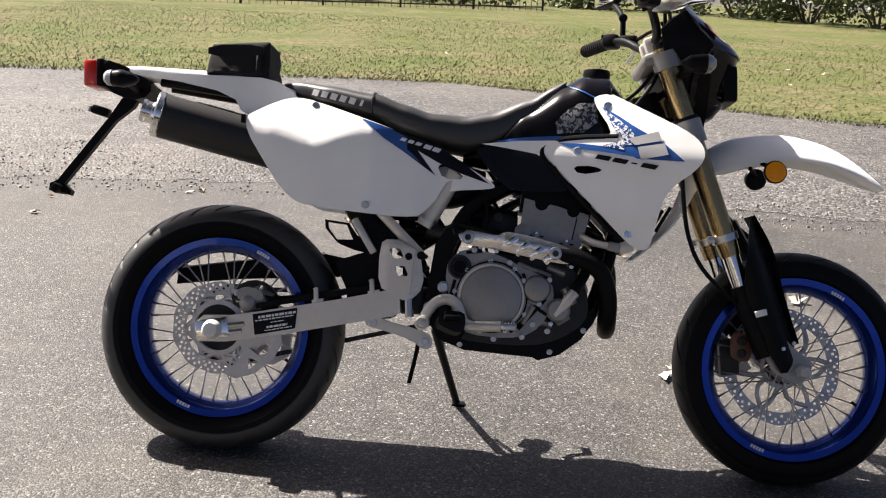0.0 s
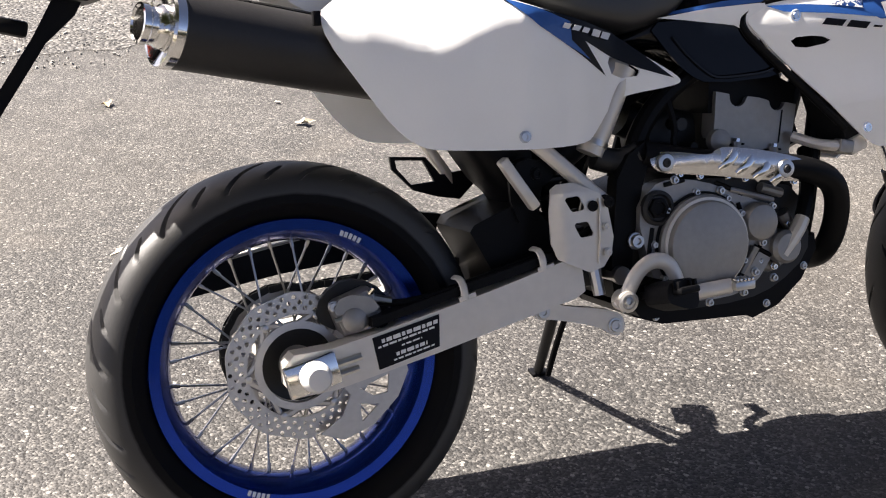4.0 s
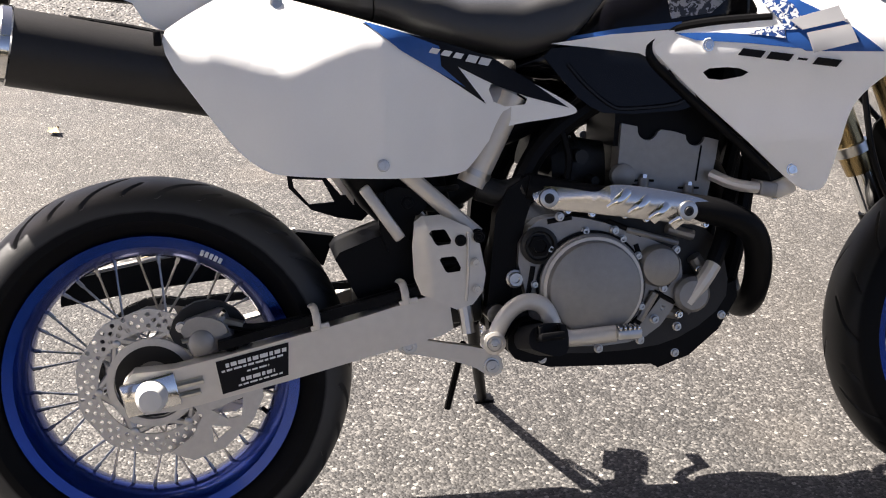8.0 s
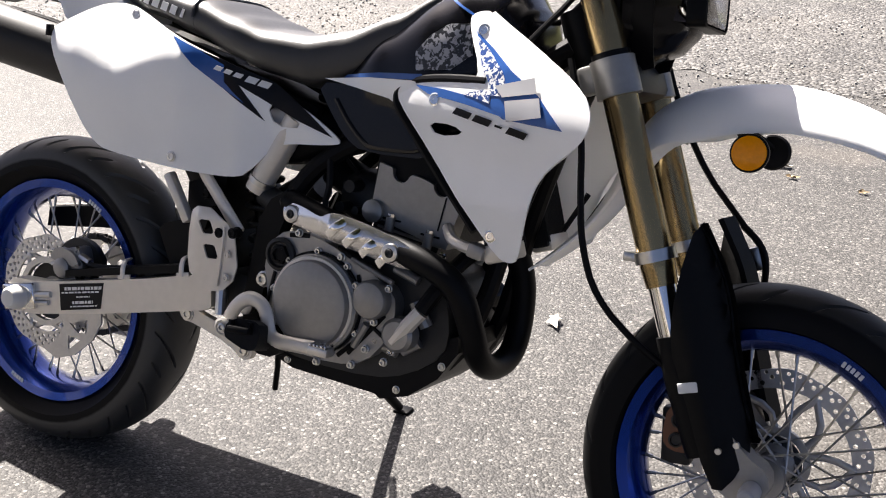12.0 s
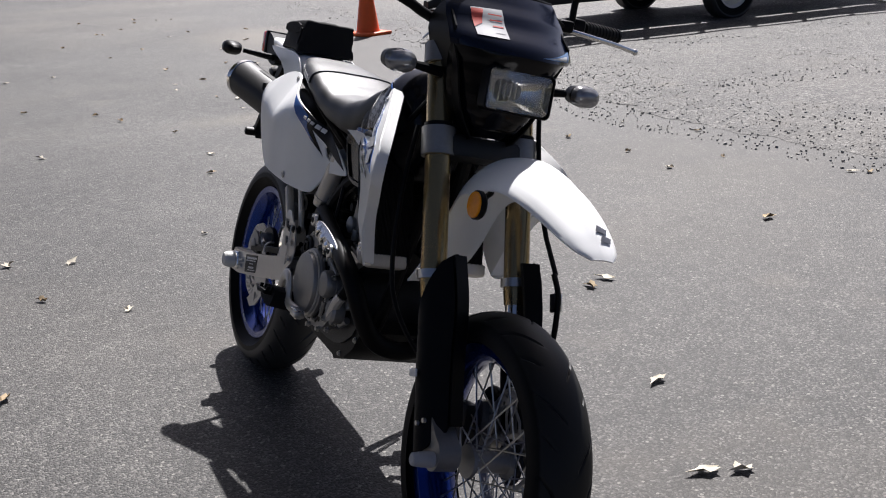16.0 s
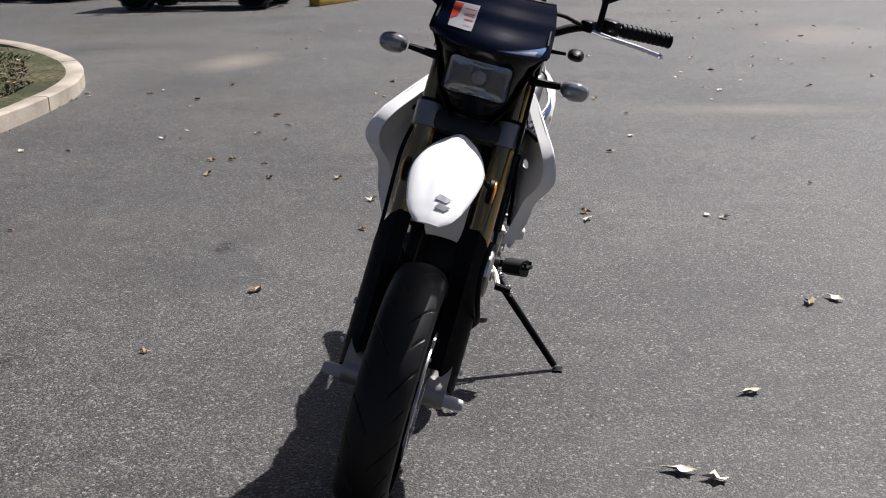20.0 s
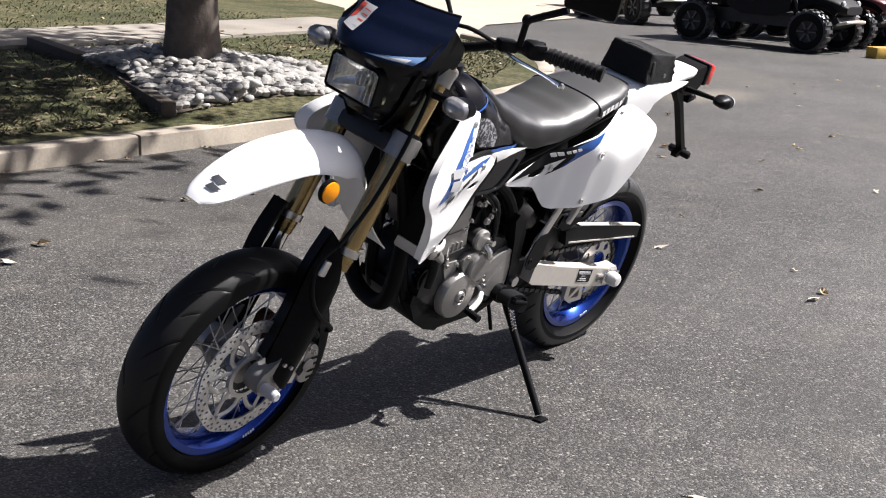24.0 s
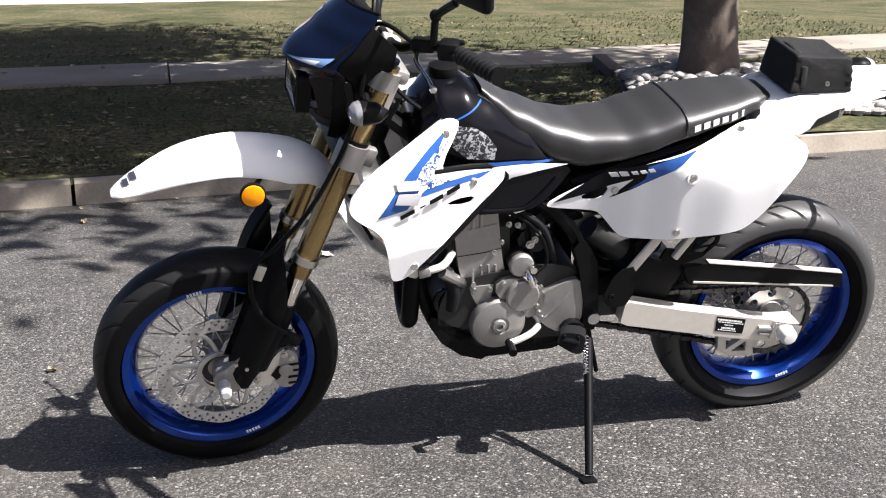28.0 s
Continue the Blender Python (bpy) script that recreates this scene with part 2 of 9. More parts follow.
def asphalt_mat(name="asphalt", chip_scale=180, low=0.44, high=0.82, dust=1.0, relief=0.5, spots=()):
    """Pale stone chips in dark binder, with broad worn and stained areas."""
    m = bpy.data.materials.new(name)
    m.use_nodes = True
    n, l = m.node_tree.nodes, m.node_tree.links
    b = n["Principled BSDF"]
    b.inputs["Roughness"].default_value = 0.65
    b.inputs["Specular IOR Level"].default_value = 0.3
    tc = n.new("ShaderNodeTexCoord")
    vo = n.new("ShaderNodeTexVoronoi")
    vo.inputs["Scale"].default_value = chip_scale
    l.new(tc.outputs["Object"], vo.inputs["Vector"])
    sep = n.new("ShaderNodeSeparateColor")
    l.new(vo.outputs["Color"], sep.inputs[0])
    ramp = n.new("ShaderNodeValToRGB")
    e = ramp.color_ramp.elements
    e[0].position, e[0].color = 0.0, (0.036, 0.0345, 0.0325, 1)
    e[1].position, e[1].color = 1.0, (0.21, 0.199, 0.183, 1)
    k = ramp.color_ramp.elements.new(0.45)
    k.color = (0.066, 0.0625, 0.0588, 1)
    k = ramp.color_ramp.elements.new(0.8)
    k.color = (0.118, 0.1125, 0.106, 1)
    l.new(sep.outputs[0], ramp.inputs[0])
    nz = n.new("ShaderNodeTexNoise")
    nz.inputs["Scale"].default_value, nz.inputs["Detail"].default_value = 0.55, 6
    l.new(tc.outputs["Object"], nz.inputs["Vector"])
    mr = n.new("ShaderNodeMapRange")
    mr.inputs[1].default_value, mr.inputs[2].default_value = 0.3, 0.7
    mr.inputs[3].default_value, mr.inputs[4].default_value = low, high
    l.new(nz.outputs[0], mr.inputs[0])
    mul = n.new("ShaderNodeMix")
    mul.data_type, mul.blend_type = 'RGBA', 'MULTIPLY'
    mul.inputs[0].default_value = 1
    l.new(ramp.outputs[0], mul.inputs[6])
    l.new(mr.outputs[0], mul.inputs[7])
    mid = n.new("ShaderNodeTexNoise")
    mid.inputs["Scale"].default_value, mid.inputs["Detail"].default_value = 7.0, 8
    mid.inputs["Roughness"].default_value = 0.7
    l.new(tc.outputs["Object"], mid.inputs["Vector"])
    mm = n.new("ShaderNodeMapRange")
    mm.inputs[1].default_value, mm.inputs[2].default_value, mm.inputs[3].default_value, mm.inputs[4].default_value = 0.3, 0.7, 0.74, 1.26
    l.new(mid.outputs[0], mm.inputs[0])
    mul2 = n.new("ShaderNodeMix")
    mul2.data_type, mul2.blend_type = 'RGBA', 'MULTIPLY'
    mul2.inputs[0].default_value = 1
    l.new(mul.outputs[2], mul2.inputs[6])
    l.new(mm.outputs[0], mul2.inputs[7])
    fine = n.new("ShaderNodeTexNoise")
    fine.inputs["Scale"].default_value, fine.inputs["Detail"].default_value = 80.0 * chip_scale / 180, 3
    fine.inputs["Roughness"].default_value = 0.65
    l.new(tc.outputs["Object"], fine.inputs["Vector"])
    mf = n.new("ShaderNodeMapRange")
    mf.inputs[1].default_value, mf.inputs[2].default_value, mf.inputs[3].default_value, mf.inputs[4].default_value = 0.3, 0.7, 0.84, 1.16
    l.new(fine.outputs[0], mf.inputs[0])
    mul3 = n.new("ShaderNodeMix")
    mul3.data_type, mul3.blend_type = 'RGBA', 'MULTIPLY'
    mul3.inputs[0].default_value = 1
    l.new(mul2.outputs[2], mul3.inputs[6])
    l.new(mf.outputs[0], mul3.inputs[7])
    mul2 = mul3
    chip = n.new("ShaderNodeMath")
    chip.operation = 'GREATER_THAN'
    chip.inputs[1].default_value = 0.965
    l.new(sep.outputs[1], chip.inputs[0])
    mul = n.new("ShaderNodeMix")
    mul.data_type = 'RGBA'
    l.new(chip.outputs[0], mul.inputs[0])
    l.new(mul2.outputs[2], mul.inputs[6])
    mul.inputs[7].default_value = (0.165, 0.157, 0.145, 1)
    # Sparse larger pale stones and dark pits.
    last = mul.outputs[2]
    for scale, floor, reach, col in ((chip_scale * 0.36, 0.965, 0.28, (0.22, 0.21, 0.19)), (chip_scale * 0.5, 0.93, 0.3, (0.02, 0.02, 0.02))):
        big = n.new("ShaderNodeTexVoronoi")
        big.inputs["Scale"].default_value = scale
        l.new(tc.outputs["Object"], big.inputs["Vector"])
        sb = n.new("ShaderNodeSeparateColor")
        l.new(big.outputs["Color"], sb.inputs[0])
        g = n.new("ShaderNodeMath")
        g.operation = 'GREATER_THAN'
        g.inputs[1].default_value = floor
        l.new(sb.outputs[2], g.inputs[0])
        d = n.new("ShaderNodeMath")
        d.operation = 'LESS_THAN'
        d.inputs[1].default_value = reach
        l.new(big.outputs["Distance"], d.inputs[0])
        both = n.new("ShaderNodeMath")
        both.operation = 'MULTIPLY'
        l.new(g.outputs[0], both.inputs[0])
        l.new(d.outputs[0], both.inputs[1])
        mx = n.new("ShaderNodeMix")
        mx.data_type = 'RGBA'
        l.new(both.outputs[0], mx.inputs[0])
        l.new(last, mx.inputs[6])
        mx.inputs[7].default_value = (*col, 1)
        last = mx.outputs[2]
    # Tan dust and dark oily marks in broad, uneven patches.
    for scale, lo, hi, top, col, w in ((0.33, 0.5, 0.7, 0.35, (0.125, 0.11, 0.09), 1.5), (0.9, 0.64, 0.72, 0.4, (0.024, 0.023, 0.022), 7.0), (2.3, 0.58, 0.72, 0.3, (0.12, 0.105, 0.088), 3.0), (1.6, 0.56, 0.7, 0.3, (0.036, 0.035, 0.034), 11.0)):
        nd = n.new("ShaderNodeTexNoise")
        nd.noise_dimensions = '4D'
        nd.inputs["W"].default_value = w
        nd.inputs["Scale"].default_value, nd.inputs["Detail"].default_value = scale, 7
        l.new(tc.outputs["Object"], nd.inputs["Vector"])
        md = n.new("ShaderNodeMapRange")
        md.inputs[1].default_value, md.inputs[2].default_value, md.inputs[4].default_value = lo, hi, min(0.9, top * dust)
        l.new(nd.outputs[0], md.inputs[0])
        mx = n.new("ShaderNodeMix")
        mx.data_type = 'RGBA'
        l.new(md.outputs[0], mx.inputs[0])
        l.new(last, mx.inputs[6])
        mx.inputs[7].default_value = (*col, 1)
        last = mx.outputs[2]
    for sx, sy, rx, ry, col, top in spots:
        mp = n.new("ShaderNodeMapping")
        mp.inputs["Location"].default_value = (-sx / rx, -sy / ry, 0)
        mp.inputs["Scale"].default_value = (1 / rx, 1 / ry, 0)
        l.new(tc.outputs["Object"], mp.inputs["Vector"])
        ln = n.new("ShaderNodeVectorMath")
        ln.operation = 'LENGTH'
        l.new(mp.outputs[0], ln.inputs[0])
        ad = n.new("ShaderNodeMath")
        ad.operation = 'MULTIPLY_ADD'
        ad.inputs[1].default_value = 1.1
        l.new(mid.outputs[0], ad.inputs[0])
        l.new(ln.outputs["Value"], ad.inputs[2])
        md = n.new("ShaderNodeMapRange")
        md.inputs[1].default_value, md.inputs[2].default_value, md.inputs[3].default_value, md.inputs[4].default_value = 0.6, 1.5, top, 0.0
        l.new(ad.outputs[0], md.inputs[0])
        mx = n.new("ShaderNodeMix")
        mx.data_type = 'RGBA'
        l.new(md.outputs[0], mx.inputs[0])
        l.new(last, mx.inputs[6])
        mx.inputs[7].default_value = (*col, 1)
        last = mx.outputs[2]
    l.new(last, b.inputs["Base Color"])
    bp = n.new("ShaderNodeBump")
    bp.inputs["Strength"].default_value, bp.inputs["Distance"].default_value = relief, 0.004 * 180 / chip_scale
    l.new(vo.outputs["Distance"], bp.inputs["Height"])
    bp.invert = True
    l.new(bp.outputs[0], b.inputs["Normal"])
    return m


def ground_mix_mat(name, cols, scales, rough=0.95, bump=0.6, bump_scale=60):
    """Three colours mixed by two noises: soil, grass and straw, or sand, stones and dust."""
    m = bpy.data.materials.new(name)
    m.use_nodes = True
    n, l = m.node_tree.nodes, m.node_tree.links
    b = n["Principled BSDF"]
    b.inputs["Roughness"].default_value = rough
    b.inputs["Specular IOR Level"].default_value = 0.2
    tc = n.new("ShaderNodeTexCoord")
    last = None
    for c, s in zip(cols, (0,) + tuple(scales)):
        if last is None:
            last = c
            continue
        nz = n.new("ShaderNodeTexNoise")
        nz.inputs["Scale"].default_value, nz.inputs["Detail"].default_value = s, 6
        l.new(tc.outputs["Object"], nz.inputs["Vector"])
        r = n.new("ShaderNodeMapRange")
        r.inputs[1].default_value, r.inputs[2].default_value = 0.4, 0.62
        l.new(nz.outputs[0], r.inputs[0])
        mix = n.new("ShaderNodeMix")
        mix.data_type = 'RGBA'
        if isinstance(last, tuple):
            mix.inputs[6].default_value = (*last, 1)
        else:
            l.new(last, mix.inputs[6])
        mix.inputs[7].default_value = (*c, 1)
        l.new(r.outputs[0], mix.inputs[0])
        last = mix.outputs[2]
    l.new(last, b.inputs["Base Color"])
    nb = n.new("ShaderNodeTexNoise")
    nb.inputs["Scale"].default_value, nb.inputs["Detail"].default_value = bump_scale, 4
    l.new(tc.outputs["Object"], nb.inputs["Vector"])
    bp = n.new("ShaderNodeBump")
    bp.inputs["Strength"].default_value, bp.inputs["Distance"].default_value = bump, 0.02
    l.new(nb.outputs[0], bp.inputs["Height"])
    l.new(bp.outputs[0], b.inputs["Normal"])
    return m


ASPHALT = asphalt_mat(spots=SPOTS)
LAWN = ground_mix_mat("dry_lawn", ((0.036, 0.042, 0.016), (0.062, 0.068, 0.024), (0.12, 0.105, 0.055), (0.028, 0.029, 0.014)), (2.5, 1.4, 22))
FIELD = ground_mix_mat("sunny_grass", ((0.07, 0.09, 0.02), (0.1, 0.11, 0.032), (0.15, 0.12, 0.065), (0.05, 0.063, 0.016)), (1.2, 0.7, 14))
GRAVEL = asphalt_mat("gravel_verge", 62, 0.62, 1.08, 1.5, 0.8)
BLADES = mat("grass_blades", (0.055, 0.075, 0.02), 0.8, grain=0.4, grain_scale=1.3, alt=(0.12, 0.11, 0.05))


def tyre_mat(name, edge, dust, gloss):
    """Black sidewalls and a worn, slightly dusty tread band that begins at a radius."""
    m = mat(name, (0.005, 0.005, 0.0055), 0.5, bump=0.06, bump_scale=300, spec=0.12)
    n, l = m.node_tree.nodes, m.node_tree.links
    b = n["Principled BSDF"]
    tc = n.new("ShaderNodeTexCoord")
    sx = n.new("ShaderNodeSeparateXYZ")
    l.new(tc.outputs["Object"], sx.inputs[0])
    xz = n.new("ShaderNodeCombineXYZ")
    l.new(sx.outputs[0], xz.inputs[0])
    l.new(sx.outputs[2], xz.inputs[1])
    ab = n.new("ShaderNodeVectorMath")
    ab.operation = 'LENGTH'
    l.new(xz.outputs[0], ab.inputs[0])
    nz = n.new("ShaderNodeTexNoise")
    nz.inputs["Scale"].default_value, nz.inputs["Detail"].default_value = 40, 5
    l.new(tc.outputs["Object"], nz.inputs["Vector"])
    md = n.new("ShaderNodeMath")
    md.operation = 'MULTIPLY_ADD'
    md.inputs[1].default_value = 0.004
    l.new(nz.outputs[0], md.inputs[0])
    l.new(ab.outputs["Value"], md.inputs[2])
    mr = n.new("ShaderNodeMapRange")
    mr.inputs[1].default_value, mr.inputs[2].default_value = edge, edge + 0.005
    l.new(md.outputs[0], mr.inputs[0])
    mix = n.new("ShaderNodeMix")
    mix.data_type = 'RGBA'
    mix.inputs[6].default_value, mix.inputs[7].default_value = (0.004, 0.004, 0.0045, 1), (dust, dust * 0.985, dust * 0.96, 1)
    l.new(mr.outputs[0], mix.inputs[0])
    l.new(mix.outputs[2], b.inputs["Base Color"])
    sp = n.new("ShaderNodeMapRange")
    sp.inputs[3].default_value, sp.inputs[4].default_value = 0.1, gloss
    l.new(mr.outputs[0], sp.inputs[0])
    l.new(sp.outputs[0], b.inputs["Specular IOR Level"])
    return m


TYRE = tyre_mat("tyre_rubber", 0.274, 0.027, 0.55)
# Front tread set darker than the rear: its shade is put into the colour.
TYRE_FRONT = tyre_mat("front_tyre_rubber", 0.275, 0.011, 0.22)

# ---- building helpers ----


def mesh_of(bm, name, smooth=True, angle=35):
    bmesh.ops.recalc_face_normals(bm, faces=bm.faces)
    if smooth:
        lim = radians(angle)
        for f in bm.faces:
            f.smooth = True
        for e in bm.edges:
            if len(e.link_faces) == 2 and e.calc_face_angle(0) > lim:
                e.smooth = False
    me = bpy.data.meshes.new(name)
    bm.to_mesh(me)
    bm.free()
    return me


def part(name, bm, material, parent=None, label="", smooth=True, angle=35):
    """Links a bmesh as one mesh object under a thing or a part."""
    me = mesh_of(bm, name, smooth, angle)
    me.materials.append(material)
    ob = new(name, me)
    if parent:
        ob.parent = parent
    if label:
        ob["label"] = label
    return ob


def again(ob, m=None, name=None):
    """One more part on the same mesh."""
    o = new(name or ob.name.split(".")[0], ob.data)
    o.parent = ob.parent
    if m is not None:
        o.matrix_local = m
    if "label" in ob:
        o["label"] = ob["label"]
    return o


def smooth_line(pts, closed=False, rounds=2):
    """Cuts the corners of a line of points."""
    pts = [Vector(p) for p in pts]
    for _ in range(rounds):
        out = [] if closed else [pts[0]]
        n = len(pts)
        for i in range(n if closed else n - 1):
            a, b = pts[i], pts[(i + 1) % n]
            out += [a.lerp(b, 0.25), a.lerp(b, 0.75)]
        if not closed:
            out.append(pts[-1])
        pts = out
    return pts


def tube(bm, pts, r, sides=10, rounds=2, cap=True, flat=1.0):
    """A round tube along a smoothed line. r: one radius, or one at each end."""
    line = smooth_line(pts, rounds=rounds) if rounds else [Vector(p) for p in pts]
    rings, n = [], len(line)
    ra, rb = (r, r) if isinstance(r, (int, float)) else r
    up = None
    for i, p in enumerate(line):
        d = (line[min(i + 1, n - 1)] - line[max(i - 1, 0)]).normalized()
        if up is None:
            up = d.cross(Vector((0.13, 0.98, 0.07)))
            up = up.normalized() if up.length > 0.1 else d.cross(Vector((1, 0, 0))).normalized()
        up = (up - d * up.dot(d)).normalized()
        side = d.cross(up)
        rr = ra + (rb - ra) * i / max(1, n - 1)
        rings.append([bm.verts.new(p + rr * (math.cos(a) * up + flat * math.sin(a) * side))
                      for a in [2 * math.pi * k / sides for k in range(sides)]])
    for a, b in zip(rings, rings[1:]):
        for k in range(sides):
            bm.faces.new((a[k], a[(k + 1) % sides], b[(k + 1) % sides], b[k]))
    if cap:
        bm.faces.new(rings[0])
        bm.faces.new(rings[-1][::-1])
    return bm


def tubes(*args, **kw):
    return tube(bmesh.new(), *args, **kw)


def lathe(bm, prof, centre=(0, 0, 0), sides=32, closed=False, axis='Y'):
    """Turns a profile of (radius, along) about an axis."""
    c = Vector(centre)
    rings = []
    for k in range(sides):
        a = 2 * math.pi * k / sides
        ring = []
        for r, h in prof:
            p = (r * math.cos(a), h, r * math.sin(a)) if axis == 'Y' else (r * math.cos(a), r * math.sin(a), h)
            ring.append(bm.verts.new(c + Vector(p)))
        rings.append(ring)
    n = len(prof)
    for k in range(sides):
        a, b = rings[k], rings[(k + 1) % sides]
        for i in range(n if closed else n - 1):
            bm.faces.new((a[i], a[(i + 1) % n], b[(i + 1) % n], b[i]))
    if not closed:
        for i in (0, n - 1):
            if prof[i][0] > 1e-6:
                bm.faces.new([rings[k][i] for k in range(sides)])
    bmesh.ops.remove_doubles(bm, verts=bm.verts, dist=1e-6)
    return bm


def lathes(*args, **kw):
    return lathe(bmesh.new(), *args, **kw)


def bevel_all(bm, w, seg=2, angle=30):
    edges = [e for e in bm.edges if len(e.link_faces) == 2 and e.calc_face_angle(0) > radians(angle)]
    if w and edges:
        bmesh.ops.bevel(bm, geom=edges, offset=w, segments=seg, affect='EDGES', profile=0.5, clamp_overlap=True)
    return bm


def box(bm, c, size, turn=None, bev=0.0):
    b = bmesh.new()
    bmesh.ops.create_cube(b, size=1)
    for v in b.verts:
        v.co = Vector((v.co.x * size[0], v.co.y * size[1], v.co.z * size[2]))
    bevel_all(b, bev)
    m = Matrix.Translation(c) @ (turn.to_4x4() if turn else Matrix())
    b.transform(m)
    join(bm, b)
    return bm


def join(bm, other):
    me = bpy.data.meshes.new("tmp")
    other.to_mesh(me)
    other.free()
    bm.from_mesh(me)
    bpy.data.meshes.remove(me)
    return bm


def boxes(c, size, turn=None, bev=0.0):
    return box(bmesh.new(), c, size, turn, bev)


def slab(outline, y0, y1, bev=0.003, seg=2, rounds=0):
    """A plate with an outline in x and z, from y0 to y1."""
    pts = smooth_line([(p[0], 0, p[1]) for p in outline], True, rounds) if rounds else [Vector((p[0], 0, p[1])) for p in outline]
    bm = bmesh.new()
    a = [bm.verts.new((p.x, y0, p.z)) for p in pts]
    b = [bm.verts.new((p.x, y1, p.z)) for p in pts]
    n = len(pts)
    bm.faces.new(a)
    bm.faces.new(b[::-1])
    for i in range(n):
        bm.faces.new((a[i], b[i], b[(i + 1) % n], a[(i + 1) % n]))
    return bevel_all(bm, bev, seg)


def panel(outline, yfun, step=0.02, thick=0.003, holes=(), rounds=2, hole_rounds=2, sign=1):
    """A thin curved panel: an outline in x and z, laid on the surface y = sign * yfun(x, z), with real thickness and holes."""
    bm = bmesh.new()
    edges = []
    for k, loop in enumerate([outline, *holes]):
        rr = rounds if k == 0 else hole_rounds
        pts = smooth_line([(p[0], 0, p[1]) for p in loop], True, rr)
        vs = [bm.verts.new(p) for p in pts]
        edges += [bm.edges.new((vs[i], vs[(i + 1) % len(vs)])) for i in range(len(vs))]
    bmesh.ops.triangle_fill(bm, use_beauty=True, use_dissolve=False, edges=edges, normal=(0, -1, 0))
    xs, zs = [v.co.x for v in bm.verts], [v.co.z for v in bm.verts]
    for lo, hi, no, ax in ((min(xs), max(xs), (1, 0, 0), 0), (min(zs), max(zs), (0, 0, 1), 2)):
        k = math.floor(lo / step) + 1
        while k * step < hi:
            co = [0, 0, 0]
            co[ax] = k * step
            bmesh.ops.bisect_plane(bm, geom=bm.verts[:] + bm.edges[:] + bm.faces[:], plane_co=co, plane_no=no, dist=1e-5)
            k += 1
    for v in bm.verts:
        v.co.y = sign * yfun(v.co.x, v.co.z)
    if thick:
        faces = bm.faces[:]
        made = bmesh.ops.duplicate(bm, geom=bm.verts[:] + bm.edges[:] + faces)
        old_edges = [e for e in bm.edges if e.is_boundary and e in made["edge_map"]]
        vmap = made["vert_map"]
        for a in [v for v in made["geom"] if isinstance(v, bmesh.types.BMVert)]:
            a.co.y -= sign * thick
        for e in old_edges:
            a, b = e.verts
            c, d = vmap[b], vmap[a]
            try:
                bm.faces.new((a, b, c, d))
            except ValueError:
                pass
    return bm


def interp(x, table, col=1):
    """Smooth steps between the rows of a table, by the first column."""
    if x <= table[0][0]:
        return table[0][col]
    for a, b in zip(table, table[1:]):
        if x <= b[0]:
            t = (x - a[0]) / (b[0] - a[0])
            return a[col] + (b[col] - a[col]) * (t * t * (3 - 2 * t) * 0.5 + t * 0.5)
    return table[-1][col]


def super_y(u, n):
    return max(0.0, 1 - abs(u) ** n) ** (1 / n)


def loft(stations, n=2.8, sides=28, steps=40):
    """A body along x from rows of x, top, bottom, half width, with rounded cross sections."""
    bm = bmesh.new()
    x0, x1 = stations[0][0], stations[-1][0]
    rings = []
    for i in range(steps + 1):
        x = x0 + (x1 - x0) * i / steps
        zt, zb, hw = (interp(x, stations, c) for c in (1, 2, 3))
        zc, hz = (zt + zb) / 2, (zt - zb) / 2
        ring = []
        for k in range(sides):
            a = 2 * math.pi * k / sides
            ca, sa = math.cos(a), math.sin(a)
            ring.append(bm.verts.new((x, hw * math.copysign(abs(ca) ** (2 / n), ca), zc + hz * math.copysign(abs(sa) ** (2 / n), sa))))
        rings.append(ring)
    for a, b in zip(rings, rings[1:]):
        for k in range(sides):
            bm.faces.new((a[k], a[(k + 1) % sides], b[(k + 1) % sides], b[k]))
    bm.faces.new(rings[0])
    bm.faces.new(rings[-1][::-1])
    return bm


def on_loft(stations, n=2.8, off=0.002):
    def f(x, z):
        zt, zb, hw = (interp(x, stations, c) for c in (1, 2, 3))
        zc, hz = (zt + zb) / 2, (zt - zb) / 2
        return hw * super_y(min(1, abs((z - zc) / hz)), n) + off
    return f


def mirror_y(bm):
    for v in bm.verts:
        v.co.y = -v.co.y
    bmesh.ops.reverse_faces(bm, faces=bm.faces)
    return bm

# ---- ground, kerbs and verges ----


def sheet(name, outline, z, material, label, step=0.0, rough=0.0, zfun=None, kind="structure", category="ground", seed=1):
    """A flat or gently uneven piece of ground with an outline in x and y."""
    bm = bmesh.new()
    vs = [bm.verts.new((x, y, 0)) for x, y in outline]
    edges = [bm.edges.new((vs[i], vs[(i + 1) % len(vs)])) for i in range(len(vs))]
    bmesh.ops.triangle_fill(bm, use_beauty=True, edges=edges, normal=(0, 0, 1))
    if step:
        for ax in (0, 1):
            vals = [v.co[ax] for v in bm.verts]
            k = math.floor(min(vals) / step) + 1
            while k * step < max(vals):
                co, no = [0, 0, 0], [0, 0, 0]
                co[ax], no[ax] = k * step, 1
                bmesh.ops.bisect_plane(bm, geom=bm.verts[:] + bm.edges[:] + bm.faces[:], plane_co=co, plane_no=no, dist=1e-5)
                k += 1
    for v in bm.verts:
        v.co.z = (zfun(v.co.x, v.co.y) if zfun else z) + (rough * noise.noise(Vector((v.co.x * 2.1, v.co.y * 2.1, seed))) if rough else 0)
    for f in bm.faces:
        if f.normal.z < 0:
            f.normal_flip()
    ob = part(name, bm, material)
    return tagged(ob, label, category, kind=kind)


ground = sheet("ground", [(-400, -400), (400, -400), (400, 400), (-400, 400)], 0.0, ASPHALT, "worn grey asphalt of pale chips and dark binder, sunlit")

